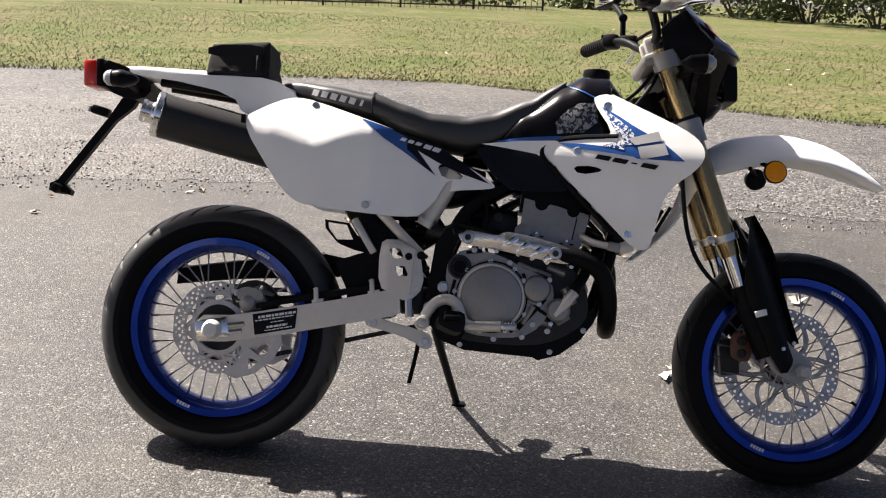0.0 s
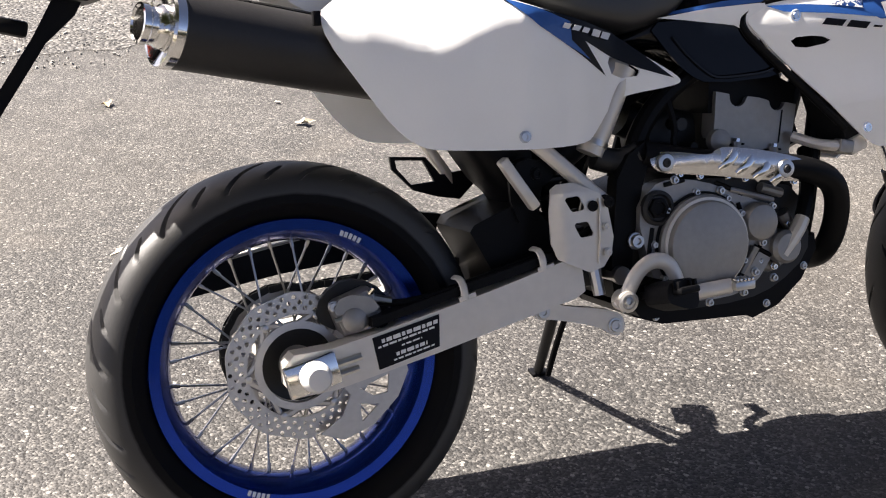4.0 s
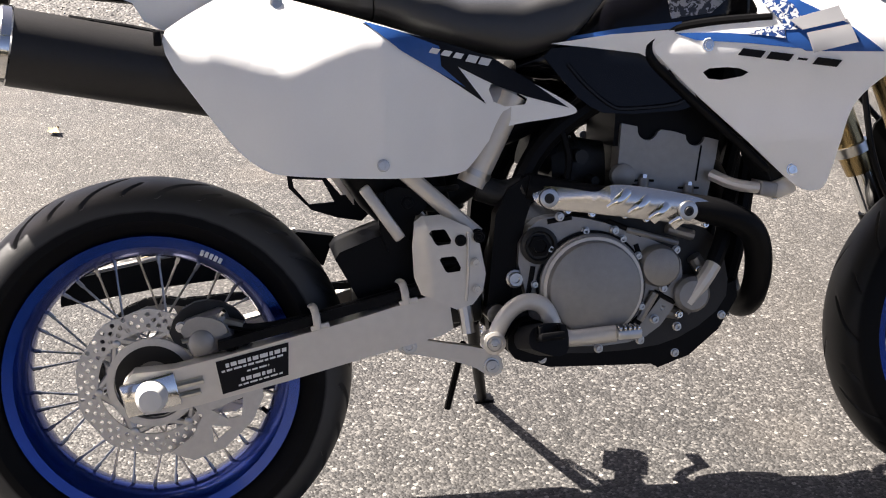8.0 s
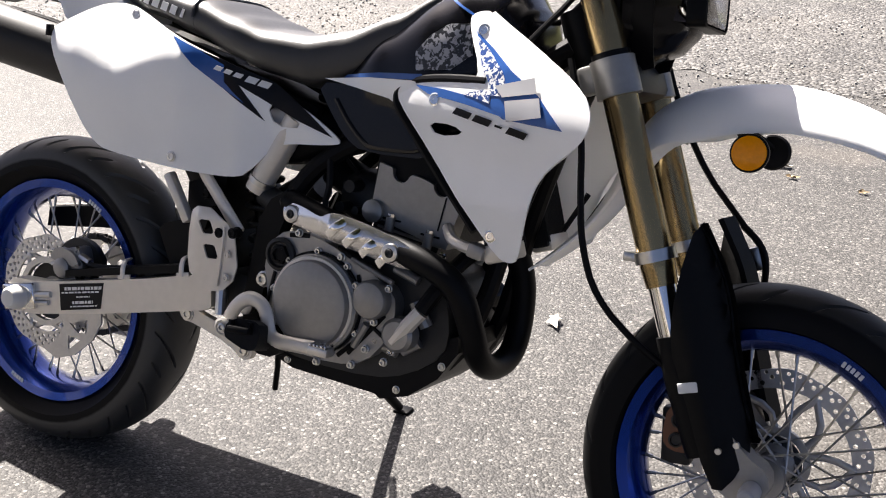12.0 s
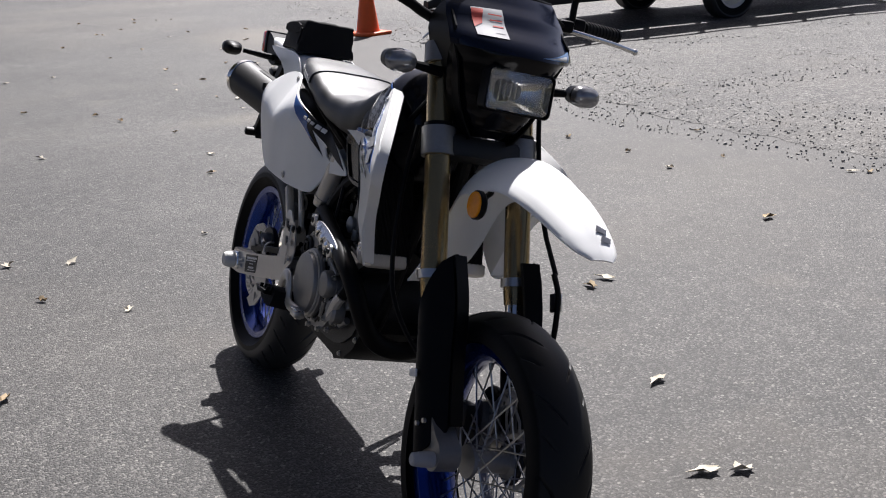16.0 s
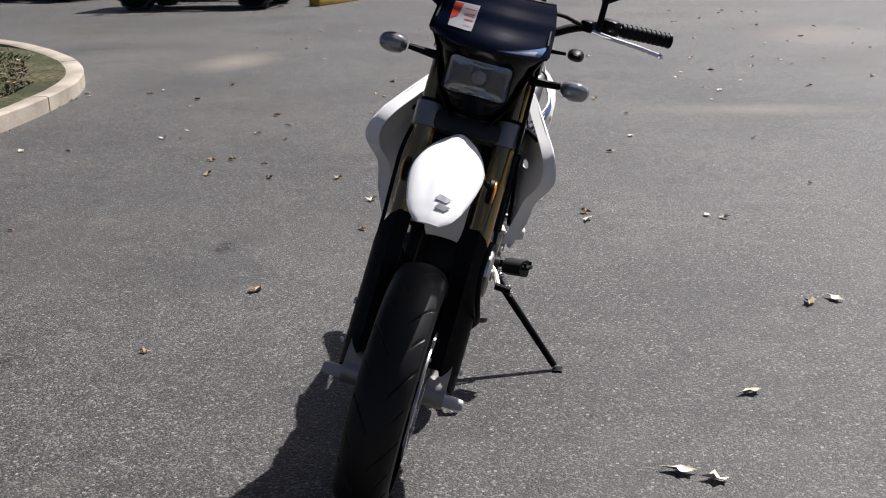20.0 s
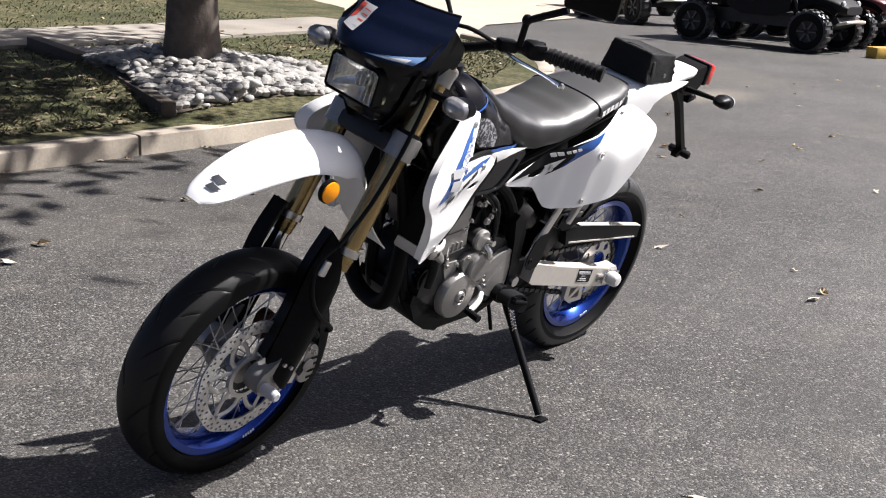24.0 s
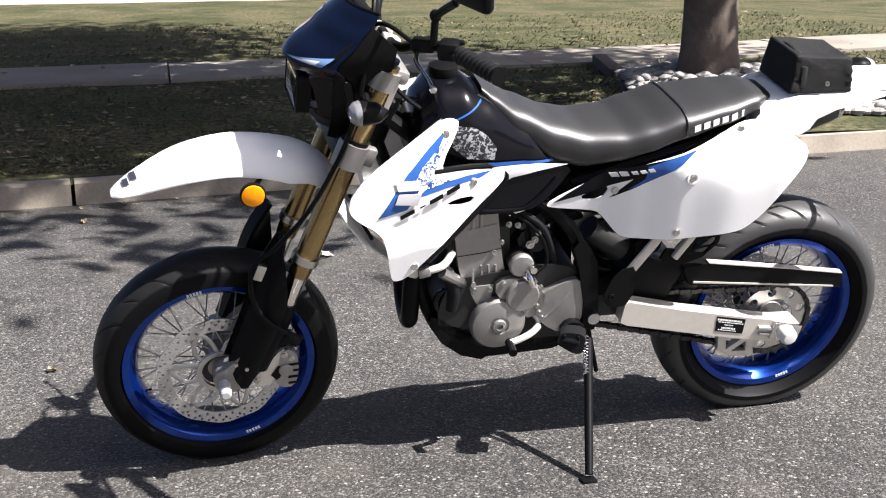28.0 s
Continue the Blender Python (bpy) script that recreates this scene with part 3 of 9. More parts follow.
# Gravel verge and grass field on the sunny side of the road.
EDGE = [(-40, 4.4), (-12, 4.3), (-6, 3.8), (-4.4, 3.6), (-3, 3.25), (-1.4, 3.55), (0, 3.75), (1.4, 3.6), (2.6, 3.5), (5, 3.7), (9, 3.4), (40, 3.9)]
FIELD_EDGE = [(-40, 12.5), (-12, 11.5), (-5, 8.9), (-2, 9.4), (0, 9.7), (2, 8.7), (4, 7.7), (8, 7.3), (40, 7.6)]
edge_line = [(p.x, p.y) for p in smooth_line([(x, y, 0) for x, y in EDGE], rounds=5)]
edge_line = [(x, y + 0.14 * noise.noise(Vector((x * 1.7, 0, 3))) + 0.07 * noise.noise(Vector((x * 6.1, 0, 9)))) for x, y in edge_line]
field_line = [(p.x, p.y) for p in smooth_line([(x, y, 0) for x, y in FIELD_EDGE], rounds=2)]
verge = sheet("gravel_verge", edge_line + field_line[::-1], 0.012, GRAVEL, "dusty pale gravel verge beside the asphalt", step=0.5,
              zfun=lambda x, y: 0.0018 + 0.02 * min(1, max(0, (y - interp(max(-40, min(40, x)), EDGE)))) + 0.012 * noise.noise(Vector((x * 1.3, y * 1.3, 0))) * min(1, max(0, y - interp(max(-40, min(40, x)), EDGE))))
field = sheet("grass_field", field_line + [(60, 45), (-60, 45)], 0.03, FIELD, "sunny mown grass with dry straw patches", step=2.5,
              zfun=lambda x, y: 0.03 + 0.05 * noise.noise(Vector((x * 0.25, y * 0.25, 2))))


def scatter_stuff(name, count, place, build, material, label, category, seed):
    """Many small pieces that nobody would count, in one mesh."""
    rnd = random.Random(seed)
    verts, faces = [], []
    for _ in range(count):
        p = place(rnd)
        if p is None:
            continue
        v, f = build(rnd, p)
        k = len(verts)
        verts += v
        faces += [tuple(i + k for i in q) for q in f]
    me = bpy.data.meshes.new(name)
    me.from_pydata(verts, [], faces)
    me.materials.append(material)
    return tagged(new(name, me), label, category, kind="stuff")


def stone(rnd, p, lo=0.004, hi=0.013):
    s = lo + (hi - lo) * rnd.random() ** 3
    a = rnd.random() * 6.28
    q = [(math.cos(a + k * 1.571) * s * rnd.uniform(0.7, 1.1), math.sin(a + k * 1.571) * s * rnd.uniform(0.7, 1.1)) for k in range(4)]
    v = [(p[0] + x, p[1] + y, p[2] - 0.008) for x, y in q] + [(p[0] + x * 0.7, p[1] + y * 0.7, p[2] + s * rnd.uniform(0.05, 0.45)) for x, y in q]
    return v, [(4, 5, 6, 7)] + [(k, (k + 1) % 4, 4 + (k + 1) % 4, 4 + k) for k in range(4)]


def verge_place(rnd):
    x = rnd.gauss(0, 6)
    lo = interp(max(-40, min(40, x)), EDGE)
    hi = interp(max(-40, min(40, x)), FIELD_EDGE)
    y = lo - 0.35 + (hi - lo + 0.7) * rnd.random() ** 1.2
    return (x, y, 0.006 if y < lo else 0.008 + 0.014 * min(1, y - lo))


STONE_GREY = mat("grey_gravel_stone", (0.3, 0.285, 0.26), 0.9, grain=0.3, grain_scale=7)
scatter_stuff("gravel_stones", 18000, verge_place, stone, STONE_GREY, "loose grey gravel stones on the verge", "gravel", 5)


def blade(rnd, p, h0=0.03, h1=0.09):
    h, a, w = rnd.uniform(h0, h1), rnd.random() * 6.28, rnd.uniform(0.003, 0.007)
    dx, dy, b = math.cos(a), math.sin(a), rnd.uniform(0.8, 2.4)
    x, y, z = p
    return ([(x - dy * w, y + dx * w, z - 0.01), (x + dy * w, y - dx * w, z - 0.01), (x + dx * h * b * 0.4 + dy * w * 0.6, y + dy * h * b * 0.4 - dx * w * 0.6, z + h * 0.7),
             (x + dx * h * b, y + dy * h * b, z + h)], [(0, 1, 2), (0, 2, 3)])


# Kerb of cast stones along the far side of the road, turning away at the drive.
KERB = [(40, 0.2), (14, -2.2), (8, -2.8), (2.3, -3.36), (0, -3.58), (-1.5, -3.68), (-3, -3.77), (-4.2, -3.88), (-5.2, -4.08), (-6.4, -4.68), (-7.5, -5.55), (-8.4, -6.5), (-9.0, -7.4), (-9.3, -8.1)]
kerb_line = smooth_line([(x, y, 0) for x, y in KERB], rounds=3)


def kerb_normal(i):
    a, b = kerb_line[max(i - 1, 0)], kerb_line[min(i + 1, len(kerb_line) - 1)]
    d = (b - a).normalized()
    return Vector((d.y, -d.x, 0)) * -1


def kerb_at(x):
    """The kerb's front line as y of x, on its straight stretch."""
    return interp(-x, [(-p[0], p[1]) for p in KERB])


def lawn_z(x, y):
    back = kerb_at(max(-9.2, x)) - 0.2
    d = max(0, back - y)
    base = 0.105 + 0.13 * min(1, d / 2.4) + 0.05 * min(1, max(0, d - 4) / 8)
    fade = min(1, max(0, (x + 9.6) / 2.5))
    mound = 0.2 * math.exp(-((x + 2.2) ** 2 + (y + 4.75) ** 2) / 0.75)
    return base * (0.35 + 0.65 * fade) + mound + 0.014 * noise.noise(Vector((x * 1.5, y * 1.5, 4)))


lengths = [0.0]
for a, b in zip(kerb_line, kerb_line[1:]):
    lengths.append(lengths[-1] + (b - a).length)
kerb = tagged(new("kerb"), "weathered tan concrete kerb with open joints", "kerb", kind="structure")
JOINTS_X = [40, 32, 26, 20, 15, 11, 8, 5, 2.05, -0.78, -3.0, -4.2, -6.4, -8.4, -9.4]
profile = [(0.012, -0.05), (0.004, 0.078), (0.012, 0.1), (0.035, 0.113), (0.16, 0.117), (0.18, 0.108), (0.185, -0.05)]
for xa, xb in zip(JOINTS_X, JOINTS_X[1:]):
    rows = [i for i, p in enumerate(kerb_line) if xb + 0.015 < p.x < xa - 0.015]
    line = [kerb_line[i] for i in rows]
    norms = [kerb_normal(i) for i in rows]

    def edge_point(xx):
        for i in range(len(kerb_line) - 1):
            p, q = kerb_line[i], kerb_line[i + 1]
            if q.x <= xx <= p.x:
                t = (p.x - xx) / max(1e-6, p.x - q.x)
                return p.lerp(q, t), kerb_normal(i)
        return None
    for xx, where in ((xa - 0.01, 0), (xb + 0.01, len(line) + 1)):
        e = edge_point(xx)
        if e:
            line.insert(where, e[0])
            norms.insert(where, e[1])
    if len(line) < 2:
        continue
    bm = bmesh.new()
    rings = []
    for p, nn in zip(line, norms):
        w = 0.006 * noise.noise(p * 3)
        rings.append([bm.verts.new(p + nn * (-u + w) + Vector((0, 0, h + 0.006 * noise.noise(p * 2 + Vector((u * 9, h * 9, 0)))))) for u, h in profile])
    for a, b in zip(rings, rings[1:]):
        for k in range(len(profile) - 1):
            bm.faces.new((a[k], a[k + 1], b[k + 1], b[k]))
    bm.faces.new(rings[0])
    bm.faces.new(rings[-1][::-1])
    part("kerb_stone", bm, CONCRETE, kerb)

back_line = [(p.x - 0.17 * kerb_normal(i).x, p.y - 0.17 * kerb_normal(i).y) for i, p in enumerate(kerb_line)]
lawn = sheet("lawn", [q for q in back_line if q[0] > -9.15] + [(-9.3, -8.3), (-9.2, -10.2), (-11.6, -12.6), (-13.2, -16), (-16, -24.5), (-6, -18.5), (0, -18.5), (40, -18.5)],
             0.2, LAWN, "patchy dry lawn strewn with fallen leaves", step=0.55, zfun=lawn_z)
lot = sheet("paved_forecourt", [(60, -18.2), (-8, -18.2), (-30, -26.5), (-30, -60), (60, -60)], 0.06, DRIVE, "pale sunlit concrete forecourt behind the lawn")
drive = sheet("drive_apron", [(-9.25, -8.05), (-10.6, -8.9), (-12.3, -10.0), (-16.2, -10.9), (-23, -14.5), (-32, -20), (-34, -34), (-16.5, -26), (-13.0, -16.5), (-11.4, -12.8), (-9.1, -10.1)],
              0.018, DRIVE, "pale concrete drive apron crossing the walk")

# Sidewalk of square slabs through the lawn.
sidewalk = tagged(new("sidewalk"), "grey concrete sidewalk of jointed slabs", "sidewalk", kind="structure")


def walk_y(x):
    return -6.42 - 0.085 * (2.0 - x) if x > -3.5 else -6.89 - 0.2 * (-3.5 - x)


slab_x = 9.0
while slab_x > -9.0:
    xa, xb = slab_x, slab_x - 1.5
    bm = bmesh.new()
    q = [(xa - 0.008, walk_y(xa)), (xb + 0.008, walk_y(xb)), (xb + 0.008, walk_y(xb) - 1.3), (xa - 0.008, walk_y(xa) - 1.3)]
    zz = lawn_z((xa + xb) / 2, walk_y((xa + xb) / 2) - 0.6) + 0.03
    top = [bm.verts.new((x, y, zz)) for x, y in q]
    bot = [bm.verts.new((x, y, zz - 0.1)) for x, y in q]
    bm.faces.new(top)
    bm.faces.new(bot[::-1])
    for k in range(4):
        bm.faces.new((top[k], bot[k], bot[(k + 1) % 4], top[(k + 1) % 4]))
    bevel_all(bm, 0.008, 2)
    part("slab", bm, WALKWAY, sidewalk)
    slab_x -= 1.5


BED = [(-1.3, -3.87), (-1.5, -4.5), (-1.75, -5.3), (-2.05, -6.3), (-2.9, -6.35), (-3.6, -6.0), (-3.95, -5.4), (-3.8, -4.7), (-3.35, -3.99), (-2.4, -3.93)]


def in_bed(x, y):
    inside = False
    for (xa, ya), (xb, yb) in zip(BED, BED[1:] + BED[:1]):
        if (ya > y) != (yb > y) and x < xa + (y - ya) * (xb - xa) / (yb - ya):
            inside = not inside
    return inside


def lawn_place(rnd):
    x = rnd.uniform(-9, 4.5)
    y = kerb_at(max(-9, x)) - 0.2 - 9 * rnd.random() ** 2.2
    wy = walk_y(x)
    if wy - 1.33 < y < wy + 0.02 or (x < -7 and y < -7.2 + (x + 7) * 0.2) or in_bed(x, y):
        return None
    if x < -5 and y > kerb_at(x) - 0.35:
        return None
    return (x, y, lawn_z(x, y))


scatter_stuff("lawn_blades", 30000, lawn_place, lambda r, p: blade(r, p, 0.01, 0.03), BLADES, "short dry grass blades of the lawn", "grass", 8)


def litter(rnd, p):
    """A curled scrap of dead leaf."""
    s, a = rnd.uniform(0.012, 0.042), rnd.random() * 6.28
    c, d = math.cos(a) * s, math.sin(a) * s
    x, y, z = p
    h = [rnd.uniform(0.002, 0.018) for _ in range(4)]
    return [(x + c, y + d, z + h[0]), (x - d * 0.6, y + c * 0.6, z + h[1]), (x - c, y - d, z + h[2]), (x + d * 0.6, y - c * 0.6, z + h[3])], [(0, 1, 2), (0, 2, 3)]


def litter_place(rnd):
    p = lawn_place(rnd)
    return p if p and noise.noise(Vector((p[0] * 1.1, p[1] * 1.1, 7))) > 0.0 and (p[1] > -6.6 or rnd.random() < 0.3) else None


scatter_stuff("leaf_litter", 6500, litter_place, litter, mat("leaf_litter_brown", (0.11, 0.08, 0.048), 0.9, grain=0.5, grain_scale=6, alt=(0.3, 0.24, 0.155)), "brown leaf litter scattered over bare soil and grass", "leaf litter", 15)


def field_place(rnd):
    x = rnd.uniform(-9, 9)
    y = interp(x, FIELD_EDGE) - 0.25 + 14 * rnd.random() ** 1.8
    return (x, y, 0.04)


scatter_stuff("field_blades", 30000, field_place, lambda r, p: blade(r, p, 0.008, 0.022), mat("field_grass", (0.078, 0.1, 0.022), 0.8, grain=0.3, grain_scale=0.8, alt=(0.135, 0.128, 0.05)), "mown grass of the field", "grass", 9)


# ---- fallen leaves ----
def leaf_bm(rnd, size):
    """A curled lobed leaf, thin but solid."""
    bm = bmesh.new()
    n = 11
    rim = []
    for k in range(n):
        a = 2 * math.pi * k / n
        r = size * (0.55 + 0.45 * (k % 2)) * (1.25 if k in (0, 1, n - 1) else 0.9) * rnd.uniform(0.75, 1.1)
        rim.append((r * math.cos(a), r * math.sin(a) * 0.62, size * rnd.uniform(0.02, 0.42) * (0.3 + abs(math.sin(a)))))
    for dz in (0.0, 0.0012):
        c = bm.verts.new((0, 0, 0.003 + dz))
        ring = [bm.verts.new((x, y, z + dz + 0.002)) for x, y, z in rim]
        for k in range(n):
            bm.faces.new((c, ring[k], ring[(k + 1) % n]))
    return bm


leaf_rnd = random.Random(21)
leaf_meshes = []
for k in range(8):
    me = mesh_of(leaf_bm(leaf_rnd, 0.042), "fallen_leaf", True, 50)
    me.materials.append(PALELEAF if k % 4 == 0 else DRYLEAF)
    leaf_meshes.append(me)


def leaf(x, y, z=0.002, s=1.0, turn=None, kind=None):
    k = leaf_rnd.randrange(8) if kind is None else kind
    o = new("fallen_leaf", leaf_meshes[k])
    o.matrix_world = pose(x, y, z, leaf_rnd.uniform(-8, 8), leaf_rnd.uniform(-8, 8), turn if turn is not None else leaf_rnd.uniform(0, 360)) @ Matrix.Scale(s, 4)
    return tagged(o, "curled dry fallen leaf lying on the ground", "leaf", "fallen leaves")


for x, y, s, k in ((0.585, 2.34, 1.1, 0), (-0.15, 1.33, 1.1, 4), (-3.8, -0.3, 0.9, 0), (-2.04, -0.95, 0.9, 2), (-3.32, 0.6, 0.9, 4), (0.936, -1.885, 1.2, 4), (1.8, -0.99, 1.5, 1), (1.946, -0.727, 0.7, 2), (-2.46, -1.81, 0.9, 3), (-3.15, -2.39, 1.0, 0), (-1.34, 0.95, 0.8, 4),
                   (-1.3, 1.02, 0.8, 0), (0.59, -0.95, 0.6, 1), (-3.66, -1.68, 0.9, 4), (-0.72, -0.31, 0.7, 0), (-1.55, 2.56, 0.9, 0), (-0.1, 1.235, 1.0, 1), (0.734, 0.96, 1.0, 4), (1.265, 0.745, 1.15, 4), (1.30, 0.828, 0.95, 0), (-0.072, -0.785, 1.0, 2), (-1.55, -0.657, 1.1, 0), (-1.45, -0.42, 0.9, 4),
                   (1.905, 1.726, 1.5, 0), (0.7, -2.05, 1.1, 5)):
    leaf(x, y, 0.003, s, kind=k)
for _ in range(170):
    x, y = leaf_rnd.uniform(-13, 3), leaf_rnd.uniform(-3.5, 3.4)
    if -0.7 < x < 2.6 and -2.3 < y < 2.2:
        continue
    leaf(x, y, 0.003, leaf_rnd.uniform(0.5, 1.05))
for _ in range(110):
    x = leaf_rnd.uniform(-8, 4)
    y = kerb_at(x) - 0.25 - 8 * leaf_rnd.random() ** 1.6
    if not (-4.1 < x < -1.2 and y > -6):
        leaf(x, y, lawn_z(x, y) + 0.04, leaf_rnd.uniform(0.6, 1.2))
for _ in range(40):
    x = leaf_rnd.uniform(-6, 3)
    leaf(x, kerb_at(x) + leaf_rnd.uniform(0.03, 0.3), 0.003, leaf_rnd.uniform(0.4, 0.9))
for _ in range(60):
    x, y = leaf_rnd.uniform(-7, 7), leaf_rnd.uniform(9.5, 22)
    leaf(x, y, 0.09, leaf_rnd.uniform(0.8, 1.5))

# ---- tree bed: trunk, pebbles and timber edging ----
TREE = Vector((-2.15, -4.71, 0.33))


def tree_thing(name, base, height, r0, lean, crown_r, leaves, seed, label, low=2.6):
    rnd = random.Random(seed)
    root = tagged(new(name), label, "tree")
    root.location = base
    bm = bmesh.new()
    sides, rings = 22, []
    steps = 34
    for i in range(steps + 1):
        h = height * 0.62 * i / steps
        flare = 1 + 0.55 * math.exp(-h / 0.16)
        rr = r0 * flare * (1 - 0.55 * i / steps)
        ring = []
        for k in range(sides):
            a = 2 * math.pi * k / sides
            w = 1 + 0.05 * noise.noise(Vector((math.cos(a) * 2.2, math.sin(a) * 2.2, h * 0.9))) + 0.035 * math.sin(k * 5.1 + h * 2) + 0.1 * math.exp(-h / 0.15) * math.sin(3 * a + 1)
            ring.append(bm.verts.new((lean[0] * h + rr * w * math.cos(a), lean[1] * h + rr * w * math.sin(a), h - 0.15)))
        rings.append(ring)
    for a, b in zip(rings, rings[1:]):
        for k in range(sides):
            bm.faces.new((a[k], a[(k + 1) % sides], b[(k + 1) % sides], b[k]))
    bm.faces.new(rings[-1][::-1])
    part("trunk", bm, BARK, root)
    tips = []
    for k in range(9):
        h = height * rnd.uniform(0.36, 0.6)
        a = k * 2.4 + rnd.uniform(-0.4, 0.4)
        ln = crown_r * rnd.uniform(0.6, 1.0)
        p0 = Vector((lean[0] * h, lean[1] * h, h))
        p1 = p0 + Vector((math.cos(a) * ln * 0.5, math.sin(a) * ln * 0.5, ln * 0.4))
        p2 = p0 + Vector((math.cos(a) * ln, math.sin(a) * ln, ln * rnd.uniform(0.3, 0.8)))
        part("limb", tubes([p0, p1, p2], (r0 * 0.4, 0.02), 8), BARK, root)
        tips += [p1, p2, p0.lerp(p2, 0.75), p1.lerp(p2, 0.5)]
    verts, faces = [], []
    for _ in range(leaves):
        t = rnd.choice(tips)
        c = t + Vector((rnd.gauss(0, crown_r * 0.2), rnd.gauss(0, crown_r * 0.2), rnd.gauss(0.2, crown_r * 0.16)))
        if c.z < low:
            continue
        s = rnd.uniform(0.09, 0.17)
        u = Vector((rnd.gauss(0, 1), rnd.gauss(0, 1), rnd.gauss(0, 0.5))).normalized()
        w = u.cross(Vector((rnd.gauss(0, 1), rnd.gauss(0, 1), rnd.gauss(0, 1)))).normalized()
        k = len(verts)
        verts += [c - u * s, c + w * s * 0.45, c + u * s, c - w * s * 0.45]
        faces.append((k, k + 1, k + 2, k + 3))
    me = bpy.data.meshes.new("crown")
    me.from_pydata(verts, [], faces)
    me.materials.append(LEAF)
    cr = new("crown", me)
    cr.parent = root
    return root


tree_thing("street_tree", TREE, 10.5, 0.19, (0.0, -0.01), 4.6, 30000, 31, "grey-barked street tree in a ring of river pebbles")

bed = sheet("mulch_bed", BED, 0.2, MULCH, "dark mulch under the pebbles",
            step=0.2, zfun=lambda x, y: lawn_z(x, y) + 0.012)
rock_rnd = random.Random(4)
rock_meshes = []
for k in range(7):
    bm = bmesh.new()
    bmesh.ops.create_icosphere(bm, subdivisions=2, radius=1)
    sx, sy, sz = rock_rnd.uniform(0.8, 1.2), rock_rnd.uniform(0.6, 0.9), rock_rnd.uniform(0.42, 0.65)
    for v in bm.verts:
        d = 1 + 0.22 * noise.noise(v.co * 1.3 + Vector((k * 7, 0, 0)))
        v.co = Vector((v.co.x * sx * d, v.co.y * sy * d, v.co.z * sz * d))
    me = mesh_of(bm, "pebble", True, 80)
    me.materials.append(PEBBLE)
    rock_meshes.append(me)
pebbles = tagged(new("pebble_bed"), "heap of grey and white river pebbles round the tree", "pebbles")
count = 0
placed = []
while count < 300:
    x, y = rock_rnd.uniform(-3.9, -1.3), -3.9 - 2.0 * rock_rnd.random() ** 1.6
    inside = in_bed(x, y)
    dt = math.hypot(x - TREE.x, y - TREE.y)
    if not inside or dt < 0.24:
        continue
    o = new("pebble", rock_meshes[rock_rnd.randrange(7)])
    o.parent = pebbles
    s = rock_rnd.uniform(0.03, 0.056)
    lift = sum(0.03 for px, py in placed if math.hypot(px - x, py - y) < 0.06)
    placed.append((x, y))
    o.matrix_local = pose(x, y, lawn_z(x, y) + s * 0.3 + min(0.09, lift) + 0.06 * max(0, 1 - dt / 0.9), rock_rnd.uniform(-25, 25), rock_rnd.uniform(-25, 25), rock_rnd.uniform(0, 360)) @ Matrix.Scale(s, 4)
    count += 1


def small_pebble(rnd, p):
    s = rnd.uniform(0.026, 0.056)
    a = rnd.random() * 6.28
    v, n = [], 7
    for h, r in ((-0.5, 0.75), (0.1, 1.0), (0.5, 0.6)):
        v += [(p[0] + s * r * math.cos(a + k * 6.28 / n) * 1.1, p[1] + s * r * math.sin(a + k * 6.28 / n) * 0.85, p[2] + s * h * 0.8) for k in range(n)]
    v.append((p[0], p[1], p[2] + s * 0.55))
    f = [(j * n + k, j * n + (k + 1) % n, (j + 1) * n + (k + 1) % n, (j + 1) * n + k) for j in range(2) for k in range(n)]
    return v, f + [(2 * n + k, 2 * n + (k + 1) % n, 3 * n) for k in range(n)]


def pebble_place(rnd):
    x, y = rnd.uniform(-4.1, -1.3), rnd.uniform(-6.35, -3.93)
    if not in_bed(x, y):
        return None
    dt = math.hypot(x - TREE.x, y - TREE.y)
    return None if dt < 0.22 else (x, y, lawn_z(x, y) + 0.025 + rnd.uniform(0, 0.07) * max(0.15, 1 - dt / 1.2))


scatter_stuff("small_pebbles", 4200, pebble_place, small_pebble, mat("mixed_pebble", (0.17, 0.165, 0.155), 0.8, grain=0.6, grain_scale=11, alt=(0.42, 0.4, 0.37)), "smaller grey and white pebbles between the large ones", "pebbles", 77)


def timber(p, q, w=0.09, h=0.09, label="weathered dark timber edging of the tree bed"):
    a, b = Vector(p), Vector(q)
    d = b - a
    turn = d.to_track_quat('X', 'Z').to_matrix()
    ob = part("edging_timber", boxes(a.lerp(b, 0.5), (d.length, w, h), turn, 0.008), TIMBER)
    return tagged(ob, label, "edging", "timber edging")


timber((-1.31, -3.87, 0.165), (-1.78, -5.4, 0.26), 0.1, 0.11)
timber((-3.4, -3.98, 0.17), (-3.78, -4.75, 0.22), 0.09, 0.11)
timber((-1.84, -5.6, 0.27), (-2.12, -6.75, 0.28), 0.12, 0.1)

